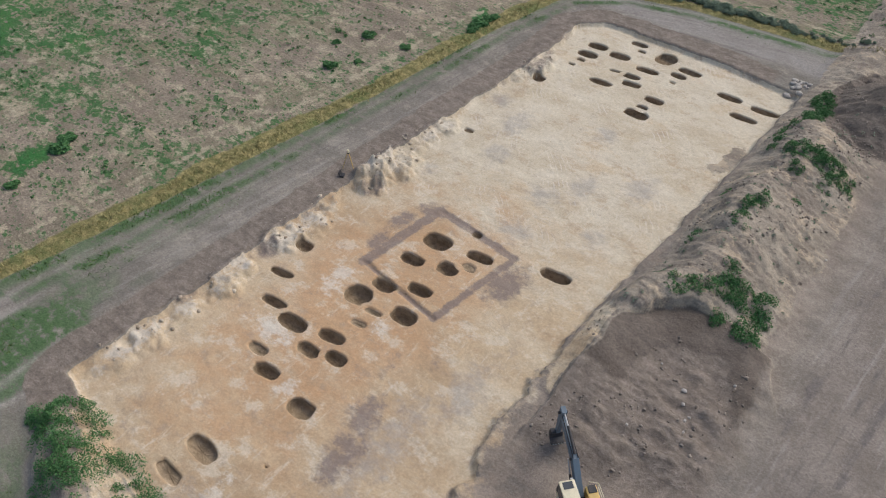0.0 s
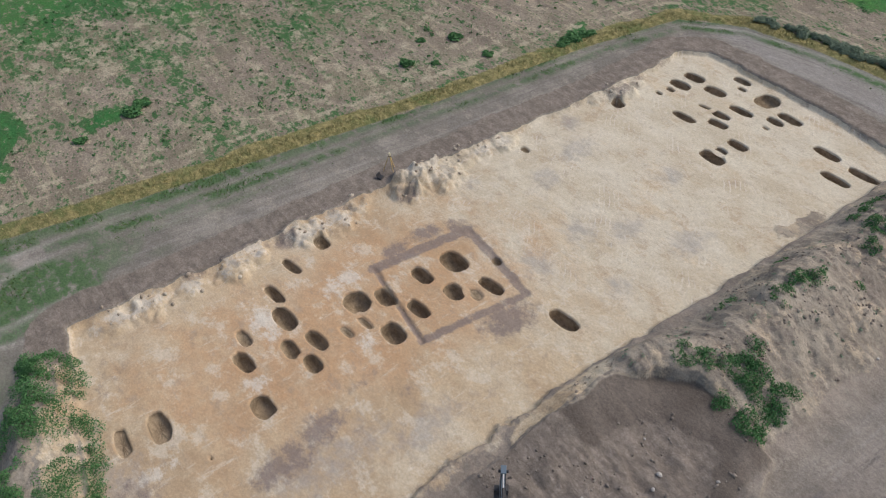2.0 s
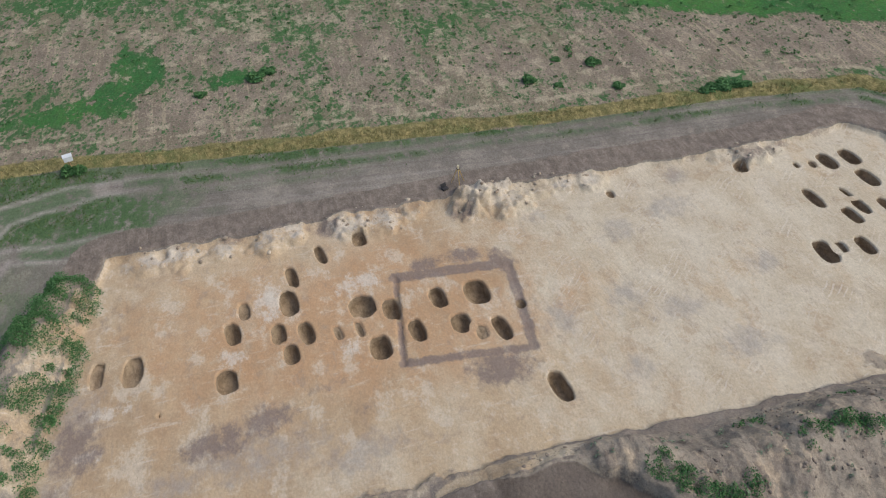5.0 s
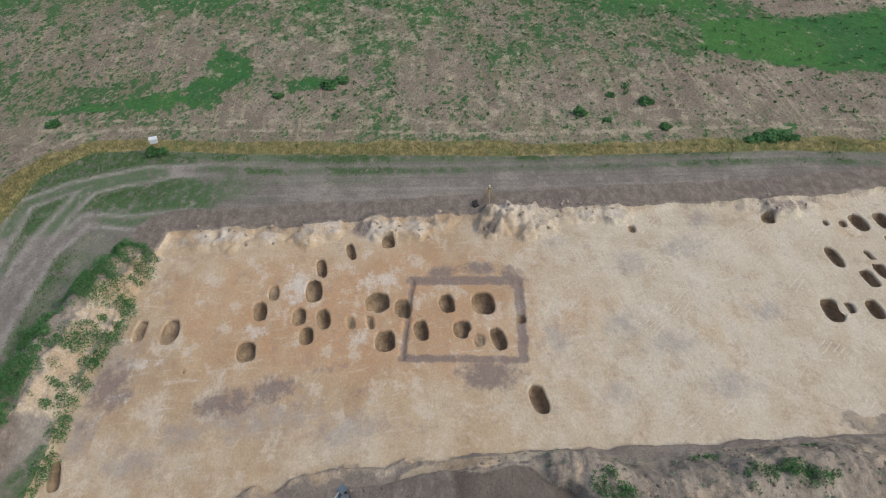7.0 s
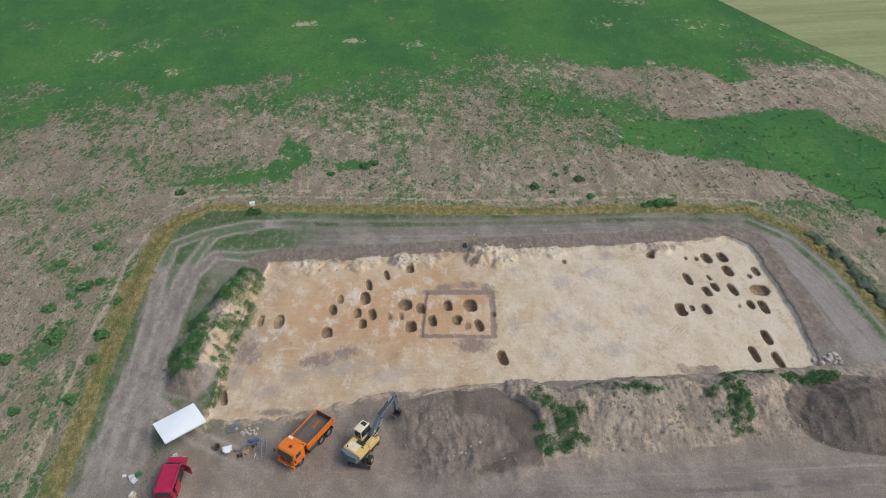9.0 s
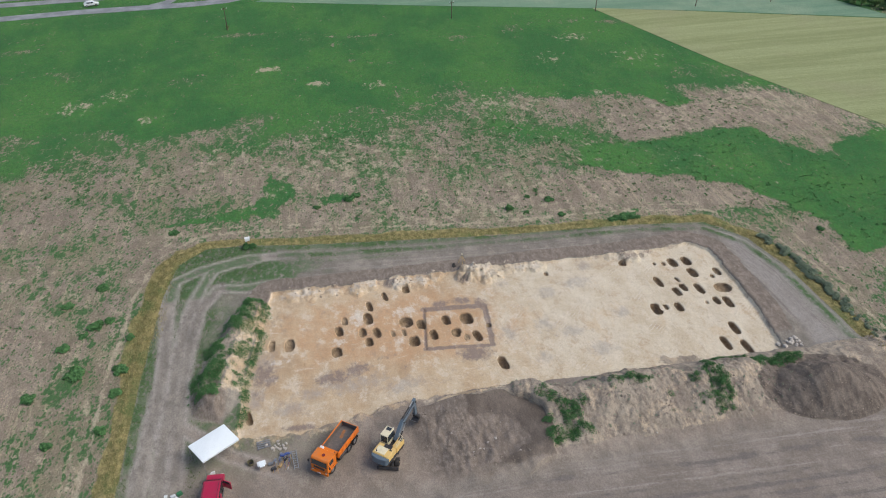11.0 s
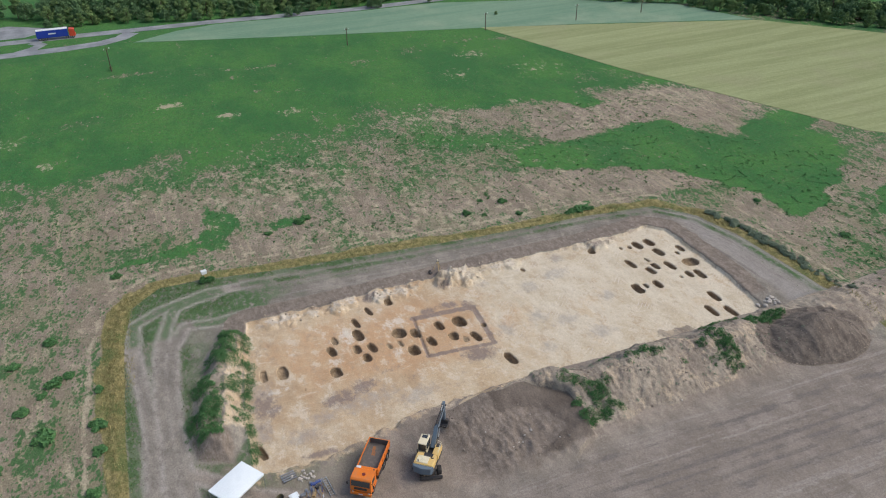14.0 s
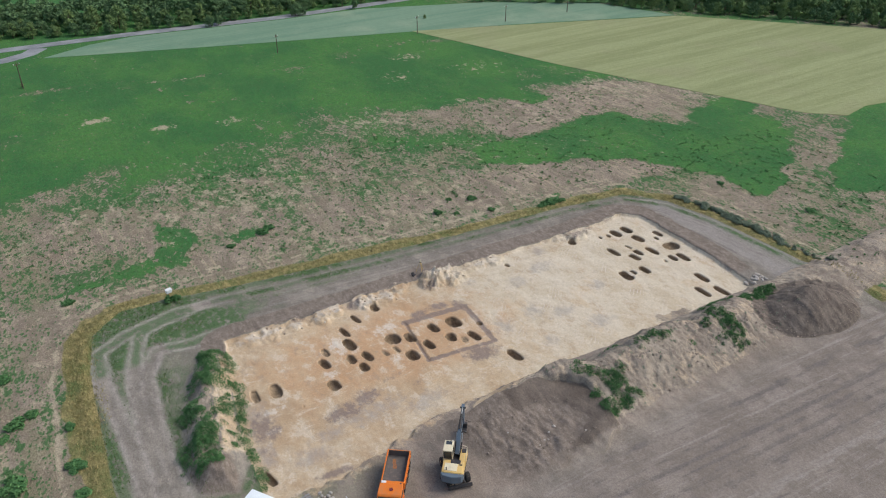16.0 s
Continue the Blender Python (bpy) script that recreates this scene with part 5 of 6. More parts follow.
# ---- plants ----
DOCK = leafy("weed_leaves", (0.036, 0.112, 0.04), (0.112, 0.24, 0.082))
OLIVE = leafy("grey_green_leaves", (0.13, 0.175, 0.115), (0.25, 0.31, 0.21))
TREE_DARK = leafy("dark_tree_leaves", (0.055, 0.12, 0.055), (0.15, 0.25, 0.105))
TREE_LIGHT = leafy("light_tree_leaves", (0.09, 0.165, 0.06), (0.22, 0.32, 0.115))
STRAW = leafy("dry_grass_blades", (0.15, 0.16, 0.06), (0.40, 0.33, 0.15))
VERGE = leafy("short_grass_blades", (0.04, 0.09, 0.025), (0.12, 0.17, 0.05))
BARK = painted("bark", (0.12, 0.09, 0.065), 0.95, dirty=0.4, scale=4)
dice = np.random.RandomState(5)


def leaves(name, spots, normals, sizes, slim, material, flop=0.9):
    """Many bent leaves, two triangles each, in one mesh."""
    n = len(spots)
    way = normals + flop * dice.normal(size=(n, 3))
    way /= np.linalg.norm(way, axis=1, keepdims=True)
    side = np.cross(way, dice.normal(size=(n, 3)))
    side /= np.linalg.norm(side, axis=1, keepdims=True) + 1e-9
    tip = np.cross(way, side)
    s = sizes[:, None]
    verts = np.stack([spots - tip * s, spots + side * s * slim + way * s * 0.25, spots + tip * s, spots - side * s * slim + way * s * 0.25], 1).reshape(-1, 3)
    mesh = bpy.data.meshes.new(name)
    mesh.vertices.add(4 * n), mesh.loops.add(6 * n), mesh.polygons.add(2 * n)
    mesh.vertices.foreach_set("co", verts.astype(np.float32).ravel())
    base = (np.arange(n) * 4)[:, None]
    mesh.loops.foreach_set("vertex_index", (base + np.array([[0, 1, 2, 0, 2, 3]])).astype(np.int32).ravel())
    mesh.polygons.foreach_set("loop_start", (np.arange(2 * n) * 3).astype(np.int32))
    mesh.update(calc_edges=True)
    mesh.materials.append(material)
    return mesh


def clumps(name, places, material, leaf=0.11, per=60, label="", category="plants", slim=0.55, tall=0.75):
    """Low domed weeds: places are x, y, radius."""
    spots, ups = [], []
    for x, y, r in places:
        n = max(10, int(per * (r / 0.5) ** 1.6))
        a, k = dice.uniform(0, math.tau, n), np.sqrt(dice.uniform(0, 1, n)) * (0.75 + 0.35 * dice.uniform(size=n))
        dx, dy = np.cos(a) * k * r, np.sin(a) * k * r
        lift = r * tall * np.sqrt(np.clip(1 - k * k, 0, 1)) * dice.uniform(0.35, 1.1, n)
        spots.append(np.stack([x + dx, y + dy, lift], -1))
        ups.append(np.stack([dx / r * 0.6, dy / r * 0.6, np.ones(n)], -1))
    spots, ups = np.concatenate(spots), np.concatenate(ups)
    spots[:, 2] += ground_height(spots[:, 0].copy(), spots[:, 1].copy()) + 0.03
    mesh = leaves(name, spots, ups, leaf * dice.uniform(0.6, 1.4, len(spots)), slim, material)
    return tagged(new(name, mesh), label, category, kind="stuff")


def scattered(count, test, low, high):
    """Random places whose test, from 0 to 1, beats a throw."""
    x, y = dice.uniform(low[0], high[0], count), dice.uniform(low[1], high[1], count)
    keep = dice.uniform(size=count) < test(x, y)
    return x[keep], y[keep]


def on_west_mound(x, y):
    _, d = west_mound(x, y)
    ragged = rough(x, y, 1.9, 4, 81)
    band = step(mound_line(y) - x, -0.3, 0.5) * step(d, -0.16, 0.0) * step(ragged, -0.3, 0.15) * (y > -9.0)
    slope = 0.4 * step(d, 0.0, 0.2) * (ragged > 0.05) * (y > -10)
    return np.clip(0.8 * band + 0.35 * slope, 0, 1)


x, y = scattered(3200, on_west_mound, (-36, -14), (-25, 10))
# a broken row of weeds along the floor's west edge, and single clumps on the sandy slope
EDGE_ROW = [(-26.0, 7.4, 0.6), (-26.1, 6.2, 0.7), (-26.4, 4.8, 0.45), (-26.6, 3.0, 0.55), (-26.7, 1.8, 0.7), (-26.9, 0.6, 0.5), (-27.2, -0.9, 0.7), (-27.5, -2.2, 0.55), (-27.8, -3.4, 0.75), (-28.1, -5.0, 0.6), (-28.4, -6.4, 0.7), (-28.6, -7.6, 0.45), (-28.7, -8.8, 0.65), (-28.9, -10.6, 0.5), (-29.0, -11.6, 0.6), (-29.2, -12.8, 0.45), (-28.0, 4.6, 1.0), (-28.7, 5.0, 0.8), (-28.5, 2.4, 0.95), (-29.2, 2.2, 0.8), (-28.6, -1.3, 0.9), (-29.4, -1.7, 0.8), (-29.6, -5.3, 0.45), (-29.7, -7.1, 0.4), (-28.0, 0.6, 0.3), (-27.9, -2.9, 0.3)]
row = [(a + dice.normal(0, 0.3 * r), b + dice.normal(0, 0.45 * r), r * dice.uniform(0.75, 1.2)) for a, b, r in EDGE_ROW for _ in range(3)]
clumps("mound_weeds", row + [(a, b, 0.16 + 0.5 * dice.uniform() ** 2) for a, b in zip(x, y)], DOCK, 0.062, 100, "dense green weeds over the low spoil mound", "weeds", tall=1.0)

RIDGE_WEEDS = [(4.9, -17.6, 1.0, 0.8), (5.6, -18.6, 0.6, 0.8), (7.2, -20.0, 1.5, 0.9), (7.4, -21.4, 1.0, 1.0), (6.8, -22.8, 0.9, 0.8), (5.0, -22.7, 1.1, 0.9), (4.6, -20.9, 0.6, 0.5), (9.0, -19.8, 0.5, 0.4), (8.6, -22.6, 0.5, 0.6), (12.6, -18.0, 1.0, 0.5), (14.4, -18.2, 1.4, 0.5), (16.4, -18.8, 1.3, 0.4), (12.9, -19.2, 0.4, 0.4), (11.2, -15.9, 1.2, 0.25), (17.5, -15.7, 1.0, 0.22), (25.2, -18.6, 1.1, 1.3), (25.6, -20.6, 1.3, 1.5), (25.0, -22.6, 1.1, 1.3), (24.2, -24.0, 0.6, 0.8), (22.8, -19.1, 1.0, 0.5), (22.9, -21.9, 0.7, 0.6), (27.0, -16.2, 2.0, 0.35), (30.0, -16.4, 1.4, 0.5), (33.4, -17.6, 1.9, 1.2), (36.4, -17.6, 2.0, 1.1), (19.4, -21.0, 0.3, 0.5)]


def on_ridge(x, y):
    most = np.zeros_like(x)
    for cx, cy, rx, ry in RIDGE_WEEDS:
        most = np.maximum(most, step(blob(x, y, cx, cy, rx * 1.15, ry * 1.15) + 0.35 * rough(x, y, 1.1, 3, 83), 0.0, 0.2))
    return most


x, y = scattered(3000, on_ridge, (3, -24), (40, -14))
clumps("heap_weeds", [(a, b, 0.14 + 0.4 * dice.uniform() ** 1.6) for a, b in zip(x, y)], DOCK, 0.062, 100, "green weeds growing in patches on the spoil heap", "weeds")
x, y = scattered(900, lambda x, y: 0.25 * step(ridge(x, y)[0], 0.3, 0.8) * (1 - step(ridge(x, y)[1], -0.4, 0.0)), (2, -25), (36, -14.5))
clumps("heap_grass", [(a, b, dice.uniform(0.1, 0.22)) for a, b in zip(x, y)], OLIVE, 0.07, 30, "thin grey-green grass tufts on the spoil heap", "grass")


def on_field(x, y):
    ring_ = inside(x, y, STRIP)
    open_ = step(-ring_, 3.0, 5.5)
    return open_ * np.clip(0.42 + 0.9 * rough(x, y, 9, 4, 72) + 0.25 * step(y, 26, 50) - 0.3 * step(-x, 36, 46) * (y < 28), 0.05, 1)


x, y = scattered(3600, on_field, (-75, 14), (75, 58))
clumps("field_weeds", [(a, b, dice.uniform(0.12, 0.42)) for a, b in zip(x, y)], DOCK, 0.11, 22, "low green weeds scattered over the dry field", "weeds", tall=0.45)
x, y = scattered(700, lambda x, y: 0.5 * step(-inside(x, y, STRIP), 2.5, 4) * np.clip(0.5 + rough(x, y, 7, 3, 84), 0, 1), (-75, -45), (-42, 20))
clumps("west_field_weeds", [(a, b, dice.uniform(0.12, 0.35)) for a, b in zip(x, y)], DOCK, 0.11, 20, "low green weeds along the ploughed field edge", "weeds", tall=0.45)
x, y = scattered(1500, lambda x, y: 0.7 * step(-inside(x, y, STRIP), 1.5, 4) * np.clip(0.5 + rough(x, y, 6, 3, 85), 0, 1), (50, -40), (85, 20))
clumps("east_field_weeds", [(a, b, dice.uniform(0.15, 0.45)) for a, b in zip(x, y)], DOCK, 0.11, 20, "green weeds in rows on the brown field", "weeds", tall=0.4)


def blades(name, x, y, tall, material, label, category="grass"):
    """Upright grass blades, one triangle each."""
    n = len(x)
    z = ground_height(x.copy(), y.copy())
    a, lean = dice.uniform(0, math.tau, n), dice.normal(0, 0.35, (n, 2))
    h = tall * dice.uniform(0.5, 1.3, n)
    w = 0.045 * dice.uniform(0.6, 1.6, n)
    p = np.stack([x, y, z - 0.02], -1)
    across = np.stack([np.cos(a) * w, np.sin(a) * w, 0 * a], -1)
    top = p + np.stack([lean[:, 0] * h, lean[:, 1] * h, h], -1)
    mesh = bpy.data.meshes.new(name)
    mesh.vertices.add(3 * n), mesh.loops.add(3 * n), mesh.polygons.add(n)
    mesh.vertices.foreach_set("co", np.stack([p - across, p + across, top], 1).astype(np.float32).ravel())
    mesh.loops.foreach_set("vertex_index", np.arange(3 * n).astype(np.int32))
    mesh.polygons.foreach_set("loop_start", (np.arange(n) * 3).astype(np.int32))
    mesh.update(calc_edges=True)
    mesh.materials.append(material)
    return tagged(new(name, mesh), label, category, kind="stuff")


x, y = scattered(230000, lambda x, y: 0.8 * step(1.1 + 0.9 * rough(x, y, 3, 3, 86) + 1.2 * step(-x, 36, 39) * step(y, -8, 6) - along(x, y, STRIP), 0, 1.4), (-50, -40), (54, 28))
blades("dry_grass_strip", x, y, 0.26, STRAW, "tall dry yellow grass strip along the field edge")
x, y = scattered(260000, lambda x, y: 0.6 * step(inside(x, y, STRIP), 0.5, 1.2) * step(4.0 - inside(x, y, STRIP) + 2.0 * step(-x, -8, 12) + 4.0 * step(-x, 18, 30), 0, 2.5) * step(rough(x, y, 3.5, 4, 59) + 0.3 * step(-x, 15, 30) + 0.05, -0.1, 0.2) * step(rut_distance(x, y), 0.8, 1.4) * (1 - 0.9 * np.exp(-(((along(x, y, HAUL) - 0.9) / 0.5) ** 2)) * (x > -24)) * (pit_depth(x, y) < -1.2), (-46, -30), (46, 24))
blades("verge_grass", x, y, 0.16, VERGE, "short green grass along the edge of the earth track")


def weed_bush(seed, wide, high, material, name="weed_bush", label="", leaf=0.11):
    """A leafy bush on short stems, standing at the origin."""
    t = thing(name, Matrix(), label, "bush")
    local = np.random.RandomState(seed)
    n = int(420 * wide * wide)
    spots, ups = [], []
    for _ in range(9):
        a, d = local.uniform(0, math.tau), local.uniform(0, 0.62) * wide / 2
        r = wide / 2 * local.uniform(0.3, 0.5)
        way = local.normal(size=(n // 9, 3))
        way /= np.linalg.norm(way, axis=1, keepdims=True)
        way[:, 2] = np.abs(way[:, 2])
        way *= local.uniform(0.55, 1.08, (n // 9, 1))
        spots.append(np.array([math.cos(a) * d, math.sin(a) * d, high * local.uniform(0.1, 0.42)]) + way * [r, r, high * 0.52])
        ups.append(way + [0, 0, 0.5])
    spots, ups = np.concatenate(spots), np.concatenate(ups)
    leafage = new("foliage", leaves("foliage", spots, ups, leaf * local.uniform(0.6, 1.4, len(spots)), 0.5, material))
    leafage.parent = t
    k = None
    for i in range(6):
        a = i / 6 * math.tau + local.uniform(0, 0.6)
        k = rod((0.04 * math.cos(a), 0.04 * math.sin(a), -0.06), (wide * 0.28 * math.cos(a), wide * 0.28 * math.sin(a), high * 0.65), 0.025, 0.008, 6, k)
    part("stem", k, BARK, t)
    return t


def set_out(kinds, places, group, squat=1.0):
    """The first of each kind takes its place, and the rest are copies."""
    used = set()
    for n, (x, y, s) in enumerate(places):
        kind_ = kinds[n % len(kinds)]
        m = pose(x, y, height_at(x, y), 0, 0, 137.0 * n)
        ob = kind_ if kind_.name not in used else copy_thing(kind_, m)
        used.add(kind_.name)
        ob.matrix_world = m
        ob.scale = (s, s, s * squat)
        tagged(ob, group=group)


BUSH_TEXT = "dark green leafy weed bush on the dry field"
bush_kinds = [weed_bush(1, 1.5, 0.6, DOCK, label=BUSH_TEXT), weed_bush(2, 1.7, 0.55, DOCK, label=BUSH_TEXT), weed_bush(3, 1.4, 0.7, DOCK, label=BUSH_TEXT)]
set_out(bush_kinds, [(20.0, 25.2, 1.30), (20.6, 20.6, 0.91), (13.0, 24.2, 1.30), (-11.8, 32.6, 1.56), (-10.5, 33.6, 1.17), (-17.2, 31.2, 1.04), (-47.9, 16.5, 1.43), (-52.0, 13.3, 1.17), (-47.7, 8.0, 1.69), (-46.0, 9.0, 1.17), (-49.0, 6.5, 0.91), (-43.0, 4.9, 1.04), (-51.1, 4.5, 1.43), (-48.9, -0.6, 1.82), (-44.4, -10.8, 1.3), (-43.7, -5.0, 1.3), (-43.6, -1.1, 1.4), (-39.3, 28.7, 1.30), (16.8, 27.0, 0.78), (15.4, 22.6, 0.65), (27.6, 17.4, 1.0), (28.6, 17.5, 1.3), (29.8, 17.5, 1.4), (31.0, 17.4, 1.17), (32.0, 17.2, 0.91), (-53.5, -4.0, 1.30), (-50.0, -12.0, 1.17), (58.0, 8.0, 1.04), (62.0, -6.0, 1.17)], "weed bushes in the field", 0.62)
SHRUB_TEXT = "grey-green feathery shrub at the edge of the track"
shrub_kinds = [weed_bush(11, 1.9, 1.15, OLIVE, "roadside_shrub", SHRUB_TEXT, 0.09), weed_bush(12, 1.6, 1.0, OLIVE, "roadside_shrub", SHRUB_TEXT, 0.09)]
shrub_line = random.Random(17)
set_out(shrub_kinds, [(np.interp(7.6 - 0.92 * n, (-20, -8, 0.5, 8.8), (49.4, 49.0, 48.5, 46.8)) + shrub_line.uniform(0.1, 1.5), 8.2 - 0.55 * n, shrub_line.uniform(0.5, 0.95) * (1.0 if n < 34 else 0.6)) for n in range(48)], "shrubs along the track", 0.75)

# ---- survey things on the track ----


def tripod(m):
    t = thing("survey_tripod", m, "yellow wooden survey tripod standing on the earth track", "tripod")
    head = part("head", block((0.22, 0.22, 0.06), (0, 0, 1.55), 0.01), DARK_METAL, t)
    part("instrument", block((0.16, 0.16, 0.28), (0, 0, 1.73), 0.03), CREAM, head, "pale survey instrument")
    for i in range(3):
        a = i / 3 * math.tau + 0.4
        part("leg", beam((0.08 * math.cos(a), 0.08 * math.sin(a), 1.54), (0.6 * math.cos(a), 0.6 * math.sin(a), 0.0), 0.07, 0.05, 0.05, 0.035, 0.005), YELLOW_WOOD, t)
    return t


tripod(pose(2.2, 11.2, height_at(2.2, 11.2), 0, 0, 0))
case = thing("equipment_case", pose(1.0, 10.9, height_at(1.0, 10.9), 0, 0, 24), "black equipment case lying open by the tripod", "case")
part("case_base", block((0.5, 0.36, 0.16), (0, 0, 0.08), 0.02), DARK_METAL, case)
part("case_lid", block((0.5, 0.05, 0.34), (0, 0.2, 0.3), 0.02, (-18, 0, 0)), DARK_METAL, case)

cabinet = thing("white_box", pose(-28.1, 22.7, height_at(-28.1, 22.7), 0, 0, 12), "small white box on a post above a bush", "box")
part("box_body", block((0.7, 0.5, 0.42), (0, 0, 1.25), 0.03), WHITE_PLASTIC, cabinet)
part("box_lid", block((0.78, 0.58, 0.06), (0, 0, 1.49), 0.02), WHITE_PLASTIC, cabinet)
part("post", rod((0, 0, 0), (0, 0, 1.1), 0.05), WOOD, cabinet)
for n, (x, y, s) in enumerate(((-28.4, 22.1, 0.95), (-27.5, 22.2, 0.8))):
    copy_thing(bush_kinds[n], pose(x, y, height_at(x, y), 0, 0, 40 * n)).scale = (s, s, 1.5 * s)

# ---- the camp beside the floor ----


def ladder(m, long=2.6, wide=0.45):
    t = thing("ladder", m, "aluminium ladder lying on bare earth", "ladder")
    for s in (-1, 1):
        part("rail", block((0.06, long, 0.09), (s * wide / 2, 0, 0.06), 0.012), ALUMINIUM, t)
    for i in range(8):
        part("rung", rod((-wide / 2, (i + 0.5) * long / 8 - long / 2, 0.07), (wide / 2, (i + 0.5) * long / 8 - long / 2, 0.07), 0.022, sides=8), ALUMINIUM, t)
    return t


ladder(pose(-23.3, -19.3, 0.3, 0, 0, 4))
pallet = thing("wooden_pallet", pose(-26.6, -16.5, 0.3, 0, 0, 8), "grey weathered slatted frame lying on the earth", "pallet")
for i in range(4):
    part("slat", block((1.5, 0.16, 0.04), (0, i * 0.3 - 0.45, 0.12), 0.008), GREY_METAL, pallet)
for x in (-0.6, 0.6):
    part("bearer", block((0.1, 1.1, 0.09), (x, 0, 0.05), 0.01), GREY_METAL, pallet)


def camp_table(m):
    t = thing("camp_table", m, "small table with a white sheet beside the tools", "table")
    part("tabletop", block((0.9, 0.65, 0.05), (0, 0, 0.7), 0.015), WHITE_PLASTIC, t)
    part("sheet", block((0.55, 0.85, 0.03), (0.02, -0.12, 0.74), 0.012), WHITE_CLOTH, t, "white cloth hanging over the table edge")
    for x in (-0.38, 0.38):
        for y in (-0.26, 0.26):
            part("leg", rod((x, y, 0), (x, y, 0.68), 0.018, sides=8), GREY_METAL, t)
    return t


camp_table(pose(-26.8, -19.6, 0.29, 0, 0, 10))
barrel = thing("open_bucket", pose(-28.0, -18.9, 0.29), "dark open tub standing on bare earth", "tub")
k = bmesh.new()
bmesh.ops.create_cone(k, cap_ends=False, segments=20, radius1=0.3, radius2=0.36, depth=0.4)
bmesh.ops.translate(k, vec=(0, 0, 0.2), verts=k.verts)
bmesh.ops.solidify(k, geom=k.faces[:], thickness=0.02)
part("tub_wall", k, painted("olive_plastic", (0.12, 0.11, 0.06), 0.6), barrel)
part("tub_floor", rod((0, 0, 0.01), (0, 0, 0.04), 0.3, sides=20), DARK_METAL, barrel)


def shovel(m, material):
    t = thing("shovel", m, "long-handled shovel lying among the dig tools", "shovel", "dig tools")
    part("handle", rod((0, -0.7, 0.06), (0, 0.75, 0.09), 0.025, sides=8), material, t)
    part("shovel_blade", plate([(-0.13, 0.72, 0.05), (-0.14, 1.0, 0.04), (0, 1.12, 0.03), (0.14, 1.0, 0.04), (0.13, 0.72, 0.05)], 0.012, (0, 0, 1), 0.0), GREY_METAL, t)
    return t


local = random.Random(3)
for n in range(16):
    shovel(pose(-25.6 + 0.13 * n, -19.6 + local.uniform(-0.6, 0.6), 0.28 + 0.035 * (n % 4), 0, 0, local.uniform(-34, 16)), (WOOD, BLUE_TOOL, GREY_METAL, WOOD)[n % 4])
for n, (x, y, turn, m_) in enumerate(((-26.6, -20.9, 20, DARK_METAL), (-25.6, -19.3, -10, BLUE_TOOL), (-25.3, -19.8, 35, DARK_METAL), (-26.9, -20.2, 5, GREY_METAL), (-27.9, -19.9, 12, DARK_METAL), (-25.9, -20.6, 60, WOOD), (-25.1, -19.2, 12, BLUE_TOOL))):
    box_ = thing("tool_crate", pose(x + 1.0, y + 0.8, 0.29, 0, 0, turn), "small dark tool crate among the shovels", "crate", "dig tools")
    part("crate_body", block((0.5, 0.32, 0.24), (0, 0, 0.12), 0.02), m_, box_)
    part("crate_handle", rod((-0.16, 0, 0.28), (0.16, 0, 0.28), 0.015, sides=8), GREY_METAL, box_)
rods = thing("ranging_rod", pose(-24.0, -19.5, 0.3, 0, 0, -8), "red and white ranging rod lying on the earth", "rod")
for i in range(4):
    part("rod_section", rod((0, i * 0.5 - 1, 0.04), (0, i * 0.5 - 0.5, 0.04), 0.03, sides=8), (WHITE_PLASTIC, LORRY_RED)[i % 2], rods)


def stone(name, seed, size, flat=0.6):
    """A broken stone: a cut and shaken ball."""
    local_ = random.Random(seed)
    k = bmesh.new()
    bmesh.ops.create_icosphere(k, subdivisions=2, radius=1.0)
    cuts = [Vector((local_.gauss(0, 1), local_.gauss(0, 1), local_.gauss(0, 1))).normalized() for _ in range(7)]
    for v in k.verts:
        for c in cuts:
            over = v.co.dot(c) - 0.72
            if over > 0:
                v.co -= c * over
        v.co *= local_.uniform(0.95, 1.05)
        v.co = Vector((v.co.x * size, v.co.y * size * 0.8, v.co.z * size * flat))
    mesh = bpy.data.meshes.new(name)
    k.to_mesh(mesh)
    k.free()
    mesh.materials.append(STONE)
    return mesh


STONES = [stone("stone", s, 1.0) for s in range(5)]


def put_stones(places, group, label):
    for n, (x, y, s) in enumerate(places):
        ob = new("stone", STONES[n % 5])
        ob.matrix_world = pose(x, y, height_at(x, y) + 0.22 * s, local.uniform(-15, 15), local.uniform(-15, 15), local.uniform(0, 360)) @ Matrix.Scale(s, 4)
        tagged(ob, label, "stone", group)


put_stones([(39.0 + local.uniform(-1.6, 1.2), -14.3 + local.uniform(-0.8, 0.8), local.uniform(0.16, 0.42)) for _ in range(26)], "stone pile", "pale broken stone in a pile at the floor's corner")
put_stones([(-25.2 + local.gauss(0, 0.5), -17.1 + local.gauss(0, 0.45), local.uniform(0.08, 0.24)) for _ in range(18)], "stones by the camp", "pale flat stone lying on bare earth")
put_stones([(-1.6, -21.6, 0.2), (-3.6, -22.6, 0.14), (-3.2, -22.7, 0.12), (-2.6, -22.0, 0.15), (-4.4, -22.9, 0.12), (0.5, -24.0, 0.12), (16.0, -24.6, 0.14), (-6.2, -20.0, 0.12), (-0.5, -19.5, 0.1)], "loose stones in the spoil", "pale stone in the dark spoil")

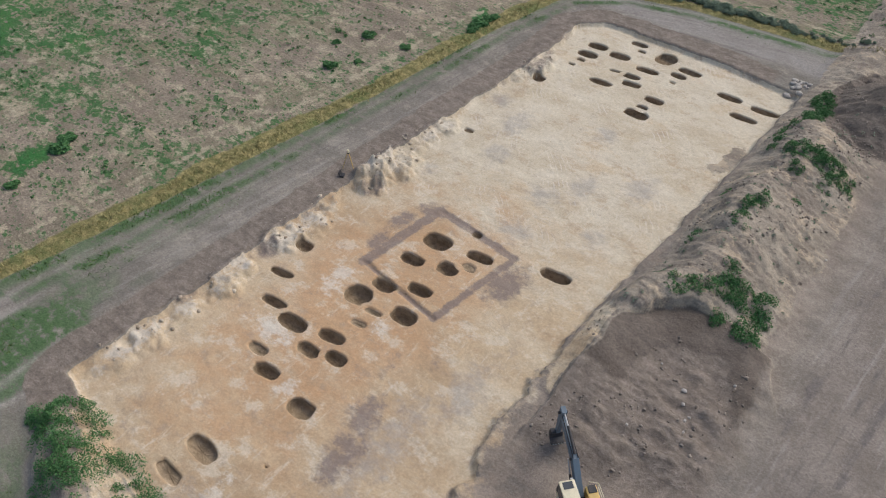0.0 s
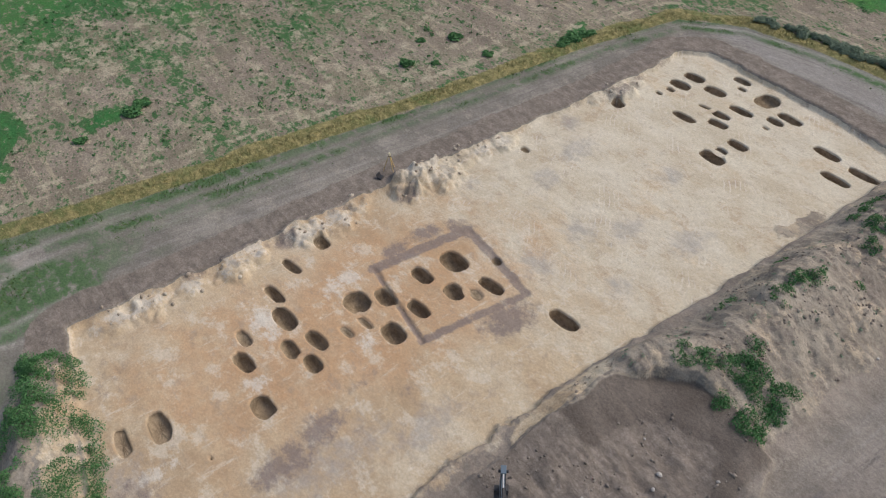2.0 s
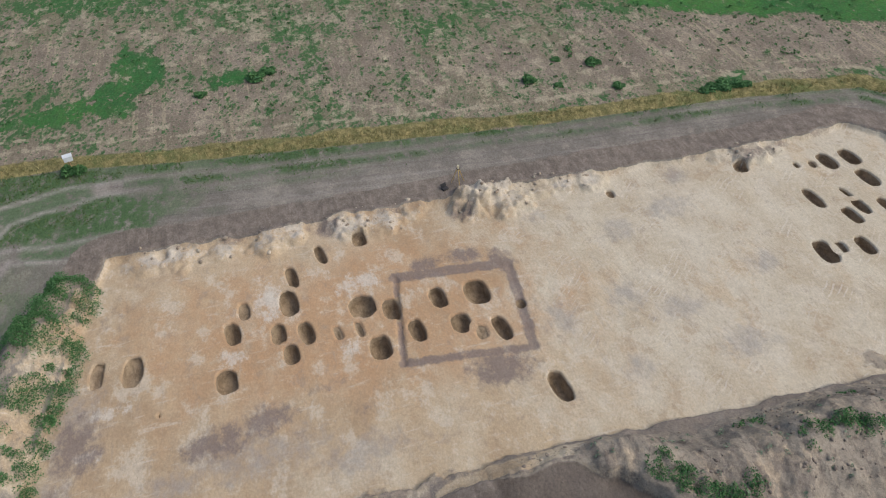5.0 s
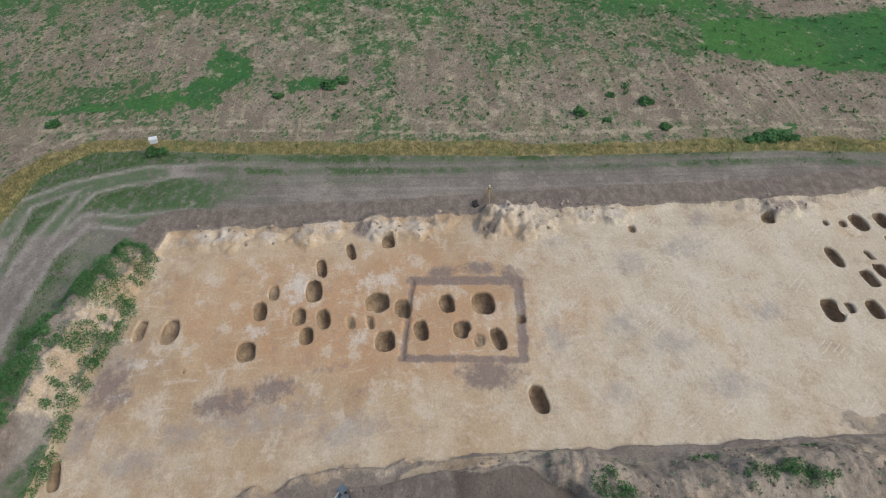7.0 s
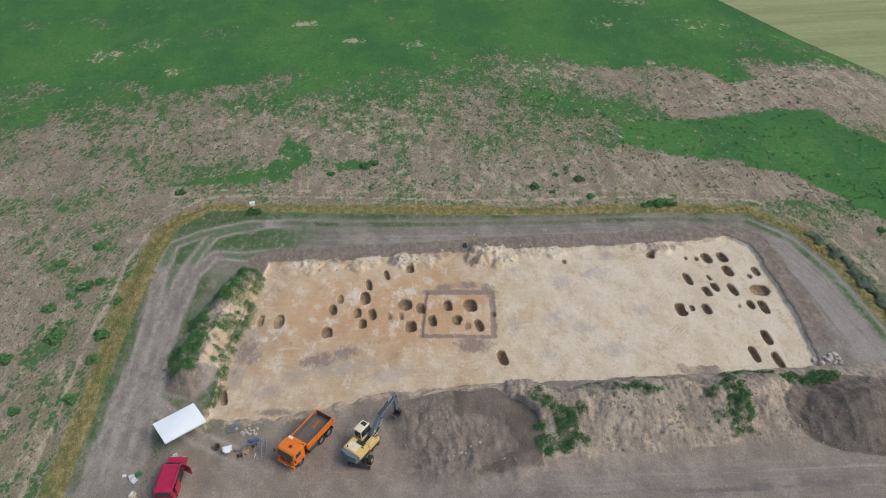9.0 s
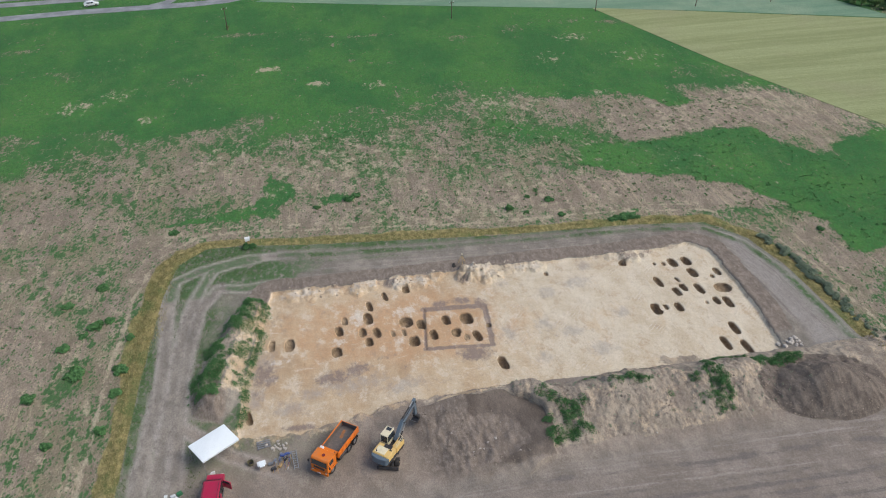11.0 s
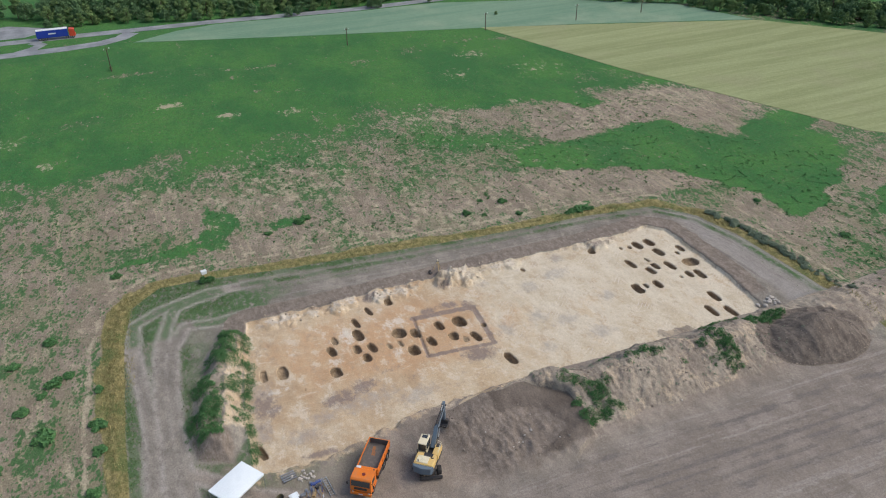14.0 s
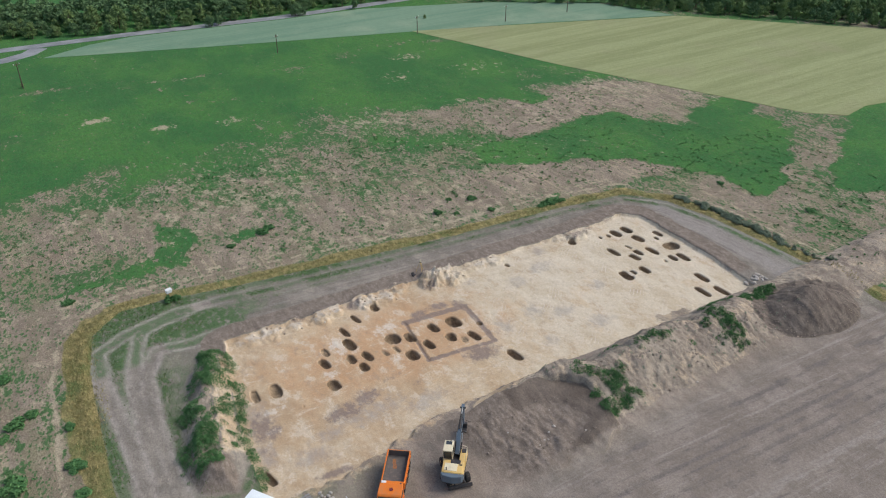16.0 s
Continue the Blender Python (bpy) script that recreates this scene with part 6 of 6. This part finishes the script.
chair = thing("plastic_chair", pose(-31.9, -19.6, 0.28, 0, 0, 120), "white plastic chair at the edge of the canopy", "chair")
part("seat", block((0.44, 0.44, 0.04), (0, 0, 0.44), 0.015), WHITE_PLASTIC, chair)
part("backrest", block((0.04, 0.44, 0.42), (-0.22, 0, 0.68), 0.015, (0, -10, 0)), WHITE_PLASTIC, chair)
for x in (-0.19, 0.19):
    for y in (-0.19, 0.19):
        part("leg", rod((x, y, 0), (x, y, 0.43), 0.018, sides=8), WHITE_PLASTIC, chair)
for n, (x, y, size, m_, text) in enumerate(((-36.6, -21.3, (0.3, 0.3, 0.12), WHITE_PLASTIC, "round white basin lying on the earth"), (-35.8, -21.6, (0.5, 0.4, 0.3), WHITE_PLASTIC, "white plastic box on the earth by the van"), (-35.2, -21.3, (0.5, 0.4, 0.28), GREEN_PLASTIC, "green plastic crate on the earth by the van"), (-35.5, -22.0, (0.55, 0.4, 0.24), WHITE_PLASTIC, "white plastic box on the earth by the van"), (-35.3, -23.7, (0.6, 0.45, 0.35), CREAM, "cardboard box with white contents by the van"), (-34.9, -24.3, (0.5, 0.4, 0.3), WOOD, "small wooden crate on the earth by the van"))):
    b = thing("storage_box", pose(x, y, 0.29, 0, 0, 17 * n), text, "box", "boxes by the van")
    k = block((size[0], size[1], 0.03), (0, 0, 0.03), 0.005)
    for s in (-1, 1):
        block((size[0], 0.025, size[2]), (0, s * size[1] / 2, size[2] / 2 + 0.02), 0.006, bm=k)
        block((0.025, size[1], size[2]), (s * size[0] / 2, 0, size[2] / 2 + 0.02), 0.006, bm=k)
    part("box_walls", k, m_, b)
    part("box_lid", block((size[0] * 0.9, size[1] * 0.5, 0.03), (0, 0.03, size[2]), 0.006), WHITE_PLASTIC if n != 2 else m_, b)

# ---- far fields, road and trees ----


def field_material(name, a, b, lines, turn):
    k = Nodes(name)
    band = k.noise(1.0, 4, 0.6, k.stretch((0.02, 0.32, 1.0), turn))
    tone = k.mix(k.math("MULTIPLY", k.ramp(band, 0.35, 0.65), 0.75), a, b)
    tone = k.mix(k.math("MULTIPLY", k.ramp(k.noise(1.0, 6, 0.7, k.stretch((0.05, 0.9, 1.0), turn)), 0.52, 0.66), 0.25), tone, tuple(1.25 * v for v in b))
    tone = k.mix(k.math("MULTIPLY", k.ramp(k.noise(0.05, 4), 0.5, 0.7), 0.6), tone, lines)
    tone = k.times(tone, k.mix(k.noise(1.2, 5, 0.7), (0.8, 0.8, 0.8), (1.18, 1.18, 1.18)))
    return k.done(tone, 0.95, bump=k.noise(1.5, 5), high=0.15, specular=0.1)


def asphalt_material():
    k = Nodes("grey_asphalt")
    tone = k.mix(k.ramp(k.noise(0.25, 5), 0.35, 0.65), (0.20, 0.21, 0.22), (0.30, 0.31, 0.32))
    return k.done(k.times(tone, k.mix(k.noise(2.0, 5, 0.7), (0.85, 0.85, 0.85), (1.1, 1.1, 1.1))), 0.9)


def flat_field(name, corners, lift, material, label, category="field"):
    k = plate([(x, y, LEVEL + lift - 0.06) for x, y in corners], 0.06, (0, 0, 1), 0.0)
    ob = part(name, k, material)
    return tagged(ob, label, category, kind="structure")


flat_field("field_stubble", [(62.2, 116.5), (88, 107.3), (135.5, 89.6), (155.4, 66.7), (172, 49), (215, 0), (190, -40), (140, -8), (119, 15.5), (112, 16.8), (104, 15.5), (98, 21), (92.4, 34.4), (77, 71)], 0.06, field_material("pale_stubble", (0.24, 0.268, 0.125), (0.32, 0.345, 0.175), (0.285, 0.285, 0.16), 30), "wide pale yellow-green field of thin crop")
flat_field("field_grey_green", [(-26, 143.4), (-14, 149.5), (-3, 151.4), (18, 149), (37, 147), (62, 146), (98, 133), (126.5, 113.4), (135.2, 90.4), (88, 107.9), (60, 116.8), (15, 130.2)], 0.05, field_material("grey_green_crop", (0.15, 0.25, 0.165), (0.2, 0.3, 0.2), (0.27, 0.34, 0.23), 8), "smooth grey-green field of young crop")


def ribbon(points, wide):
    out = []
    for side in (1, -1):
        row = []
        for n, (x, y) in enumerate(points):
            ax, ay = points[max(n - 1, 0)]
            bx, by = points[min(n + 1, len(points) - 1)]
            length = math.hypot(bx - ax, by - ay)
            row.append((x - side * (by - ay) / length * wide / 2, y + side * (bx - ax) / length * wide / 2))
        out += row if side > 0 else row[::-1]
    return out


ASPHALT = asphalt_material()
flat_field("road", ribbon([(-320, 148), (-120, 156), (-63, 157), (-47, 156.5), (-26, 155.4), (-3, 154.2), (18.7, 151.6), (37, 149.6), (62, 149.5), (110, 150), (300, 160)], 3.8), 0.07, ASPHALT, "grey asphalt main road past the fields", "road")
flat_field("road_junction", ribbon([(-140, 141), (-95, 144), (-74, 145.4), (-56, 145.2), (-43, 145.2), (-34, 146.2), (-28.5, 149), (-25.5, 153)], 4.2), 0.055, ASPHALT, "pale asphalt side road curving into a junction", "road")
flat_field("road_link", ribbon([(-54, 146), (-50, 148.6), (-48, 151.6), (-50, 154.6)], 3.0), 0.063, ASPHALT, "short asphalt link between the two roads", "road")
flat_field("parking_area", [(-112, 160), (-66, 161), (-52, 160.6), (-44, 166), (-56, 174), (-116, 172)], 0.05, ASPHALT, "grey paved parking area behind the road", "road")


def lorry(m):
    t = thing("articulated_lorry", m, "blue articulated lorry with a red cab on the main road", "lorry")
    part("trailer", block((9.3, 2.3, 2.3), (-1.6, 0, 1.95), 0.05), BLUE, t)
    part("trailer_roof", block((9.3, 2.3, 0.08), (-1.6, 0, 3.12), 0.02), WHITE_PLASTIC, t)
    part("trailer_frame", block((9.0, 0.9, 0.25), (-1.7, 0, 0.7), 0.03), DARK_METAL, t)
    for s in (-1, 1):
        part("trailer_mark", block((2.2, 0.02, 0.4), (-1.6, s * 1.16, 2.0), 0.004), WHITE_PLASTIC, t, "faded white lettering bar")
    part("cab", plate([(3.4, -1.1, 0.6), (5.2, -1.1, 0.6), (5.25, -1.1, 1.6), (5.0, -1.1, 2.7), (3.5, -1.1, 2.9), (3.4, -1.1, 2.6)], 2.2, bevel=0.05), LORRY_RED, t)
    part("windscreen", block((0.04, 1.9, 0.75), (5.16, 0, 2.1), 0.01, (0, -12, 0)), GLASS, t)
    for x in (4.4, 2.6, -3.6, -4.6, -5.5):
        for s in (-1, 1):
            wheel(t, (x, s * 0.95, 0.42), 0.42, 0.3, GREY_METAL, s)
    return t


lorry(pose(-43.6, 155.6, LEVEL + 0.13, 0, 0, -3.0) @ Matrix.Scale(0.82, 4))


def small_car(m, material, label):
    t = thing("parked_car", m, label, "car", "cars by the road")
    body_ = part("body", plate([(x, -0.8, z) for x, z in ((1.9, 0.35), (1.95, 0.7), (1.1, 0.85), (0.6, 1.3), (-1.0, 1.32), (-1.7, 0.95), (-1.9, 0.85), (-1.9, 0.35))], 1.6, bevel=0.06), material, t)
    for s in (-1, 1):
        part("side_window", block((1.7, 0.03, 0.32), (-0.3, s * 0.805, 1.08), 0.01), GLASS, body_)
        for x in (1.2, -1.2):
            wheel(t, (x, s * 0.72, 0.3), 0.3, 0.2, GREY_METAL, s)
    return t


small_car(pose(-70, 150.5, LEVEL, 0, 0, 12), WHITE_PLASTIC, "small white car beside the main road")
small_car(pose(-62, 164, LEVEL, 0, 0, 80), ALUMINIUM, "silver car in the parking area")
small_car(pose(-66, 165, LEVEL, 0, 0, 84), WHITE_PLASTIC, "white car in the parking area")


def utility_pole(m, tall):
    t = thing("utility_pole", m, "grey wooden utility pole with a cross-arm in the crop", "pole", "utility poles")
    part("pole", rod((0, 0, -0.2), (0, 0, tall), 0.13, 0.08, 10), BARK, t)
    part("cross_arm", block((1.5, 0.1, 0.12), (0, 0, tall - 0.5), 0.01), BARK, t)
    for x in (-0.65, 0, 0.65):
        part("insulator", rod((x, 0, tall - 0.44), (x, 0, tall - 0.2), 0.05, sides=8), WHITE_PLASTIC, t)
    return t


for x, y, tall in ((-33.0, 121.5, 5.8), (24.0, 117.0, 4.6), (62.2, 113.6, 4.8), (89.6, 111.2, 4.6), (111.0, 110.0, 4.2)):
    utility_pole(pose(x, y, LEVEL, 0, 0, 25), tall)


def tree(seed, tall, wide, material, label):
    """A tapered trunk with limbs and a crown of leafy sprays, standing at the origin."""
    t = thing("tree", Matrix(), label, "tree", "trees along the road")
    local_ = np.random.RandomState(seed)
    k = rod((0, 0, -0.2), (0, 0, tall * 0.45), tall * 0.03, tall * 0.018, 8)
    rod((0, 0, tall * 0.45), (local_.normal(0, 0.1), local_.normal(0, 0.1), tall * 0.8), tall * 0.018, tall * 0.006, 8, k)
    spots, ups = [], []
    for _ in range(26):
        a, u = local_.uniform(0, math.tau), local_.uniform(0.12, 0.95)
        reach = wide / 2 * math.sqrt(max(0.05, 1 - (2 * u - 0.9) ** 2)) * local_.uniform(0.35, 0.95)
        end = np.array([math.cos(a) * reach, math.sin(a) * reach, tall * (0.1 + 0.85 * u)])
        if local_.uniform() < 0.45:
            rod((0, 0, tall * (0.15 + 0.4 * u)), end * [0.85, 0.85, 1], tall * 0.01, tall * 0.003, 5, k)
        r = wide * local_.uniform(0.12, 0.22)
        n = 80
        way = local_.normal(size=(n, 3))
        way /= np.linalg.norm(way, axis=1, keepdims=True)
        spots.append(end + way * local_.uniform(0.5, 1.1, (n, 1)) * [r, r, r * 0.8])
        ups.append(way + [0, 0, 0.4])
    part("trunk", k, BARK, t)
    spots, ups = np.concatenate(spots), np.concatenate(ups)
    crown = new("crown", leaves("crown", spots, ups, 0.26 * local_.uniform(0.6, 1.5, len(spots)), 0.6, material))
    crown.parent = t
    return t


DARK_TREE, LIGHT_TREE = "dark green broadleaf tree in a dense belt", "bright green broadleaf tree in a dense belt"
tree_kinds = [tree(21, 7.0, 5.5, TREE_DARK, DARK_TREE), tree(22, 6.0, 5.0, TREE_LIGHT, LIGHT_TREE), tree(23, 7.6, 5.0, TREE_LIGHT, LIGHT_TREE), tree(24, 5.4, 5.6, TREE_DARK, DARK_TREE), tree(25, 6.4, 4.4, TREE_LIGHT, LIGHT_TREE)]
spots = []
throw = random.Random(9)
# the belt behind the road, the belt beyond the pale field, and single bushes at the crop's edge
deep_woods = []
for row in range(6):
    for n in range(58):
        x = -46 + 2.7 * n + throw.uniform(-1.3, 1.3)
        front = np.interp(x, (-46, -33, -20, -2, 20, 40, 66, 110), (168, 166.5, 162.5, 158, 154.4, 153.2, 153.5, 143))
        (spots if row < 2 else deep_woods).append((x, front + 4.6 * row + throw.uniform(-1.4, 1.4), throw.uniform(0.5, 0.8) * (0.8 if row == 0 else 1.0 + 0.06 * row)))
for n in range(16):
    spots.append((-105 + 4.2 * n + throw.uniform(-1, 1), 178 + throw.uniform(-3, 5), throw.uniform(0.7, 1.0)))
for n in range(8):
    spots.append((-98 + 5.0 * n + throw.uniform(-1, 1), 162.5 + throw.uniform(-1, 1), throw.uniform(0.55, 0.8)))
for row in range(3):
    for n in range(40):
        k_ = n / 39
        spots.append((128 + 48 * k_ + 4.4 * row + throw.uniform(-1, 1.6), 107.5 - 59 * k_ + 3.4 * row + throw.uniform(-1.5, 1.5), throw.uniform(0.5, 0.85) * (0.75 if row == 0 else 1.1)))
for n in range(16):
    spots.append((96 + 2.2 * n + throw.uniform(-1, 1), 136 - 1.7 * n + throw.uniform(-1, 2), throw.uniform(0.4, 0.65)))
spots += [(17.5, 150.4, 0.5), (20.0, 150.8, 0.42), (42.0, 148.6, 0.5), (44.2, 148.4, 0.45), (60.5, 147.4, 0.4), (-33.0, 122.2, 0.16), (72.0, 126.0, 0.2)]
throw.shuffle(spots)
set_out(tree_kinds, spots, "trees along the road")


def woods(places):
    """The wood behind the first trees: crowns of leafy sprays in one mesh."""
    spots_, ups_ = [], []
    for x_, y_, s_ in places:
        for _ in range(7):
            way = dice.normal(size=(34, 3))
            way /= np.linalg.norm(way, axis=1, keepdims=True)
            middle = np.array([x_ + dice.normal(0, 1.0), y_ + dice.normal(0, 1.0), LEVEL + s_ * dice.uniform(2.0, 6.4)])
            spots_.append(middle + way * dice.uniform(0.6, 1.1, (34, 1)) * [1.2 * s_, 1.2 * s_, 0.9 * s_])
            ups_.append(way + [0, 0, 0.4])
    spots_, ups_ = np.concatenate(spots_), np.concatenate(ups_)
    mesh = leaves("woods", spots_, ups_, 0.4 * dice.uniform(0.6, 1.4, len(spots_)), 0.6, TREE_DARK)
    tagged(new("woods", mesh), "dense dark green wood behind the road", "woods", kind="stuff")


woods(deep_woods)

# ---- loose clods of earth ----


def clod_material(name, dark, light, odd):
    k = Nodes(name)
    tone = k.mix(k.island(), dark, light)
    tone = k.mix(k.ramp(k.noise(1.1, 5, 0.7), 0.5, 0.7), tone, odd)
    tone = k.times(tone, k.mix(k.noise(14, 4, 0.7), (0.75, 0.75, 0.75), (1.2, 1.2, 1.2)))
    return k.done(tone, 0.95, bump=k.noise(20, 4), high=0.02, specular=0.1)


def clods(name, x, y, sizes, material, label):
    """Angular lumps half sunk in the ground, twenty faces each."""
    ball = bmesh.new()
    bmesh.ops.create_icosphere(ball, subdivisions=1, radius=1.0)
    corners = np.array([v.co[:] for v in ball.verts])
    faces = np.array([[v.index for v in f.verts] for f in ball.faces])
    ball.free()
    n = len(x)
    shape = corners[None] * dice.uniform(0.6, 1.25, (n, len(corners), 1)) * dice.uniform(0.6, 1.3, (n, 1, 3)) * [1, 1, 0.75]
    spots = np.stack([x, y, ground_height(x.copy(), y.copy()) + 0.15 * sizes], -1)
    verts = spots[:, None] + shape * sizes[:, None, None]
    loops = faces[None] + (np.arange(n) * len(corners))[:, None, None]
    mesh = bpy.data.meshes.new(name)
    mesh.vertices.add(n * len(corners)), mesh.loops.add(n * len(faces) * 3), mesh.polygons.add(n * len(faces))
    mesh.vertices.foreach_set("co", verts.astype(np.float32).ravel())
    mesh.loops.foreach_set("vertex_index", loops.astype(np.int32).ravel())
    mesh.polygons.foreach_set("loop_start", (np.arange(n * len(faces)) * 3).astype(np.int32))
    mesh.update(calc_edges=True)
    mesh.materials.append(material)
    return tagged(new(name, mesh), label, "clods", kind="stuff")


def by_lumps(x, y):
    most = np.zeros_like(x)
    for cx, cy, r, high in LUMPS:
        most = np.maximum(most, step(blob(x, y, cx, cy, r * 1.2, r), -0.1, 0.5))
    return most


def on_spoil(x, y):
    body, bite = ridge(x, y)
    return step(body, 0.25, 0.6) * (1 - step(bite, -0.3, 0.0)) * step(rough(x, y, 1.8, 3, 91), -0.2, 0.4)


def in_bite(x, y):
    body, bite = ridge(x, y)
    return step(bite, 0.2, 0.5) * step(body, 0.12, 0.4) * step(rough(x, y, 1.6, 3, 92), -0.25, 0.5)


CLAY_CLOD = clod_material("pale_clay_clods", (0.30, 0.235, 0.17), (0.60, 0.52, 0.41), (0.27, 0.215, 0.165))
EARTH_CLOD = clod_material("brown_earth_clods", (0.17, 0.14, 0.12), (0.36, 0.30, 0.245), (0.42, 0.34, 0.26))
HUMUS_CLOD = clod_material("dark_earth_clods", (0.17, 0.142, 0.118), (0.31, 0.262, 0.215), (0.21, 0.175, 0.145))
x, y = scattered(650, by_lumps, (-25, 7.4), (31, 11))
clods("clay_clods", x, y, 0.025 + 0.2 * dice.uniform(size=len(x)) ** 4, CLAY_CLOD, "pale clay clods heaped along the floor's edge")
x, y = scattered(9000, on_spoil, (-2, -26.5), (37, -14))
clods("earth_clods", x, y, 0.02 + 0.13 * dice.uniform(size=len(x)) ** 4, EARTH_CLOD, "brown earth clods lying on the spoil heap")
x, y = scattered(3000, in_bite, (-14, -27), (5, -15))
clods("humus_clods", x, y, 0.02 + 0.13 * dice.uniform(size=len(x)) ** 5, HUMUS_CLOD, "dark earth clods on the freshly dug face")
x, y = scattered(1500, lambda x, y: step(dark_heap(x, y)[1], -0.12, 0.0) * (1 - 0.7 * step(dark_heap(x, y)[1], 0.1, 0.3)), (28, -30), (48, -16))
clods("heap_clods", x, y, 0.03 + 0.12 * dice.uniform(size=len(x)) ** 3, EARTH_CLOD, "brown earth clods round the foot of the heap")
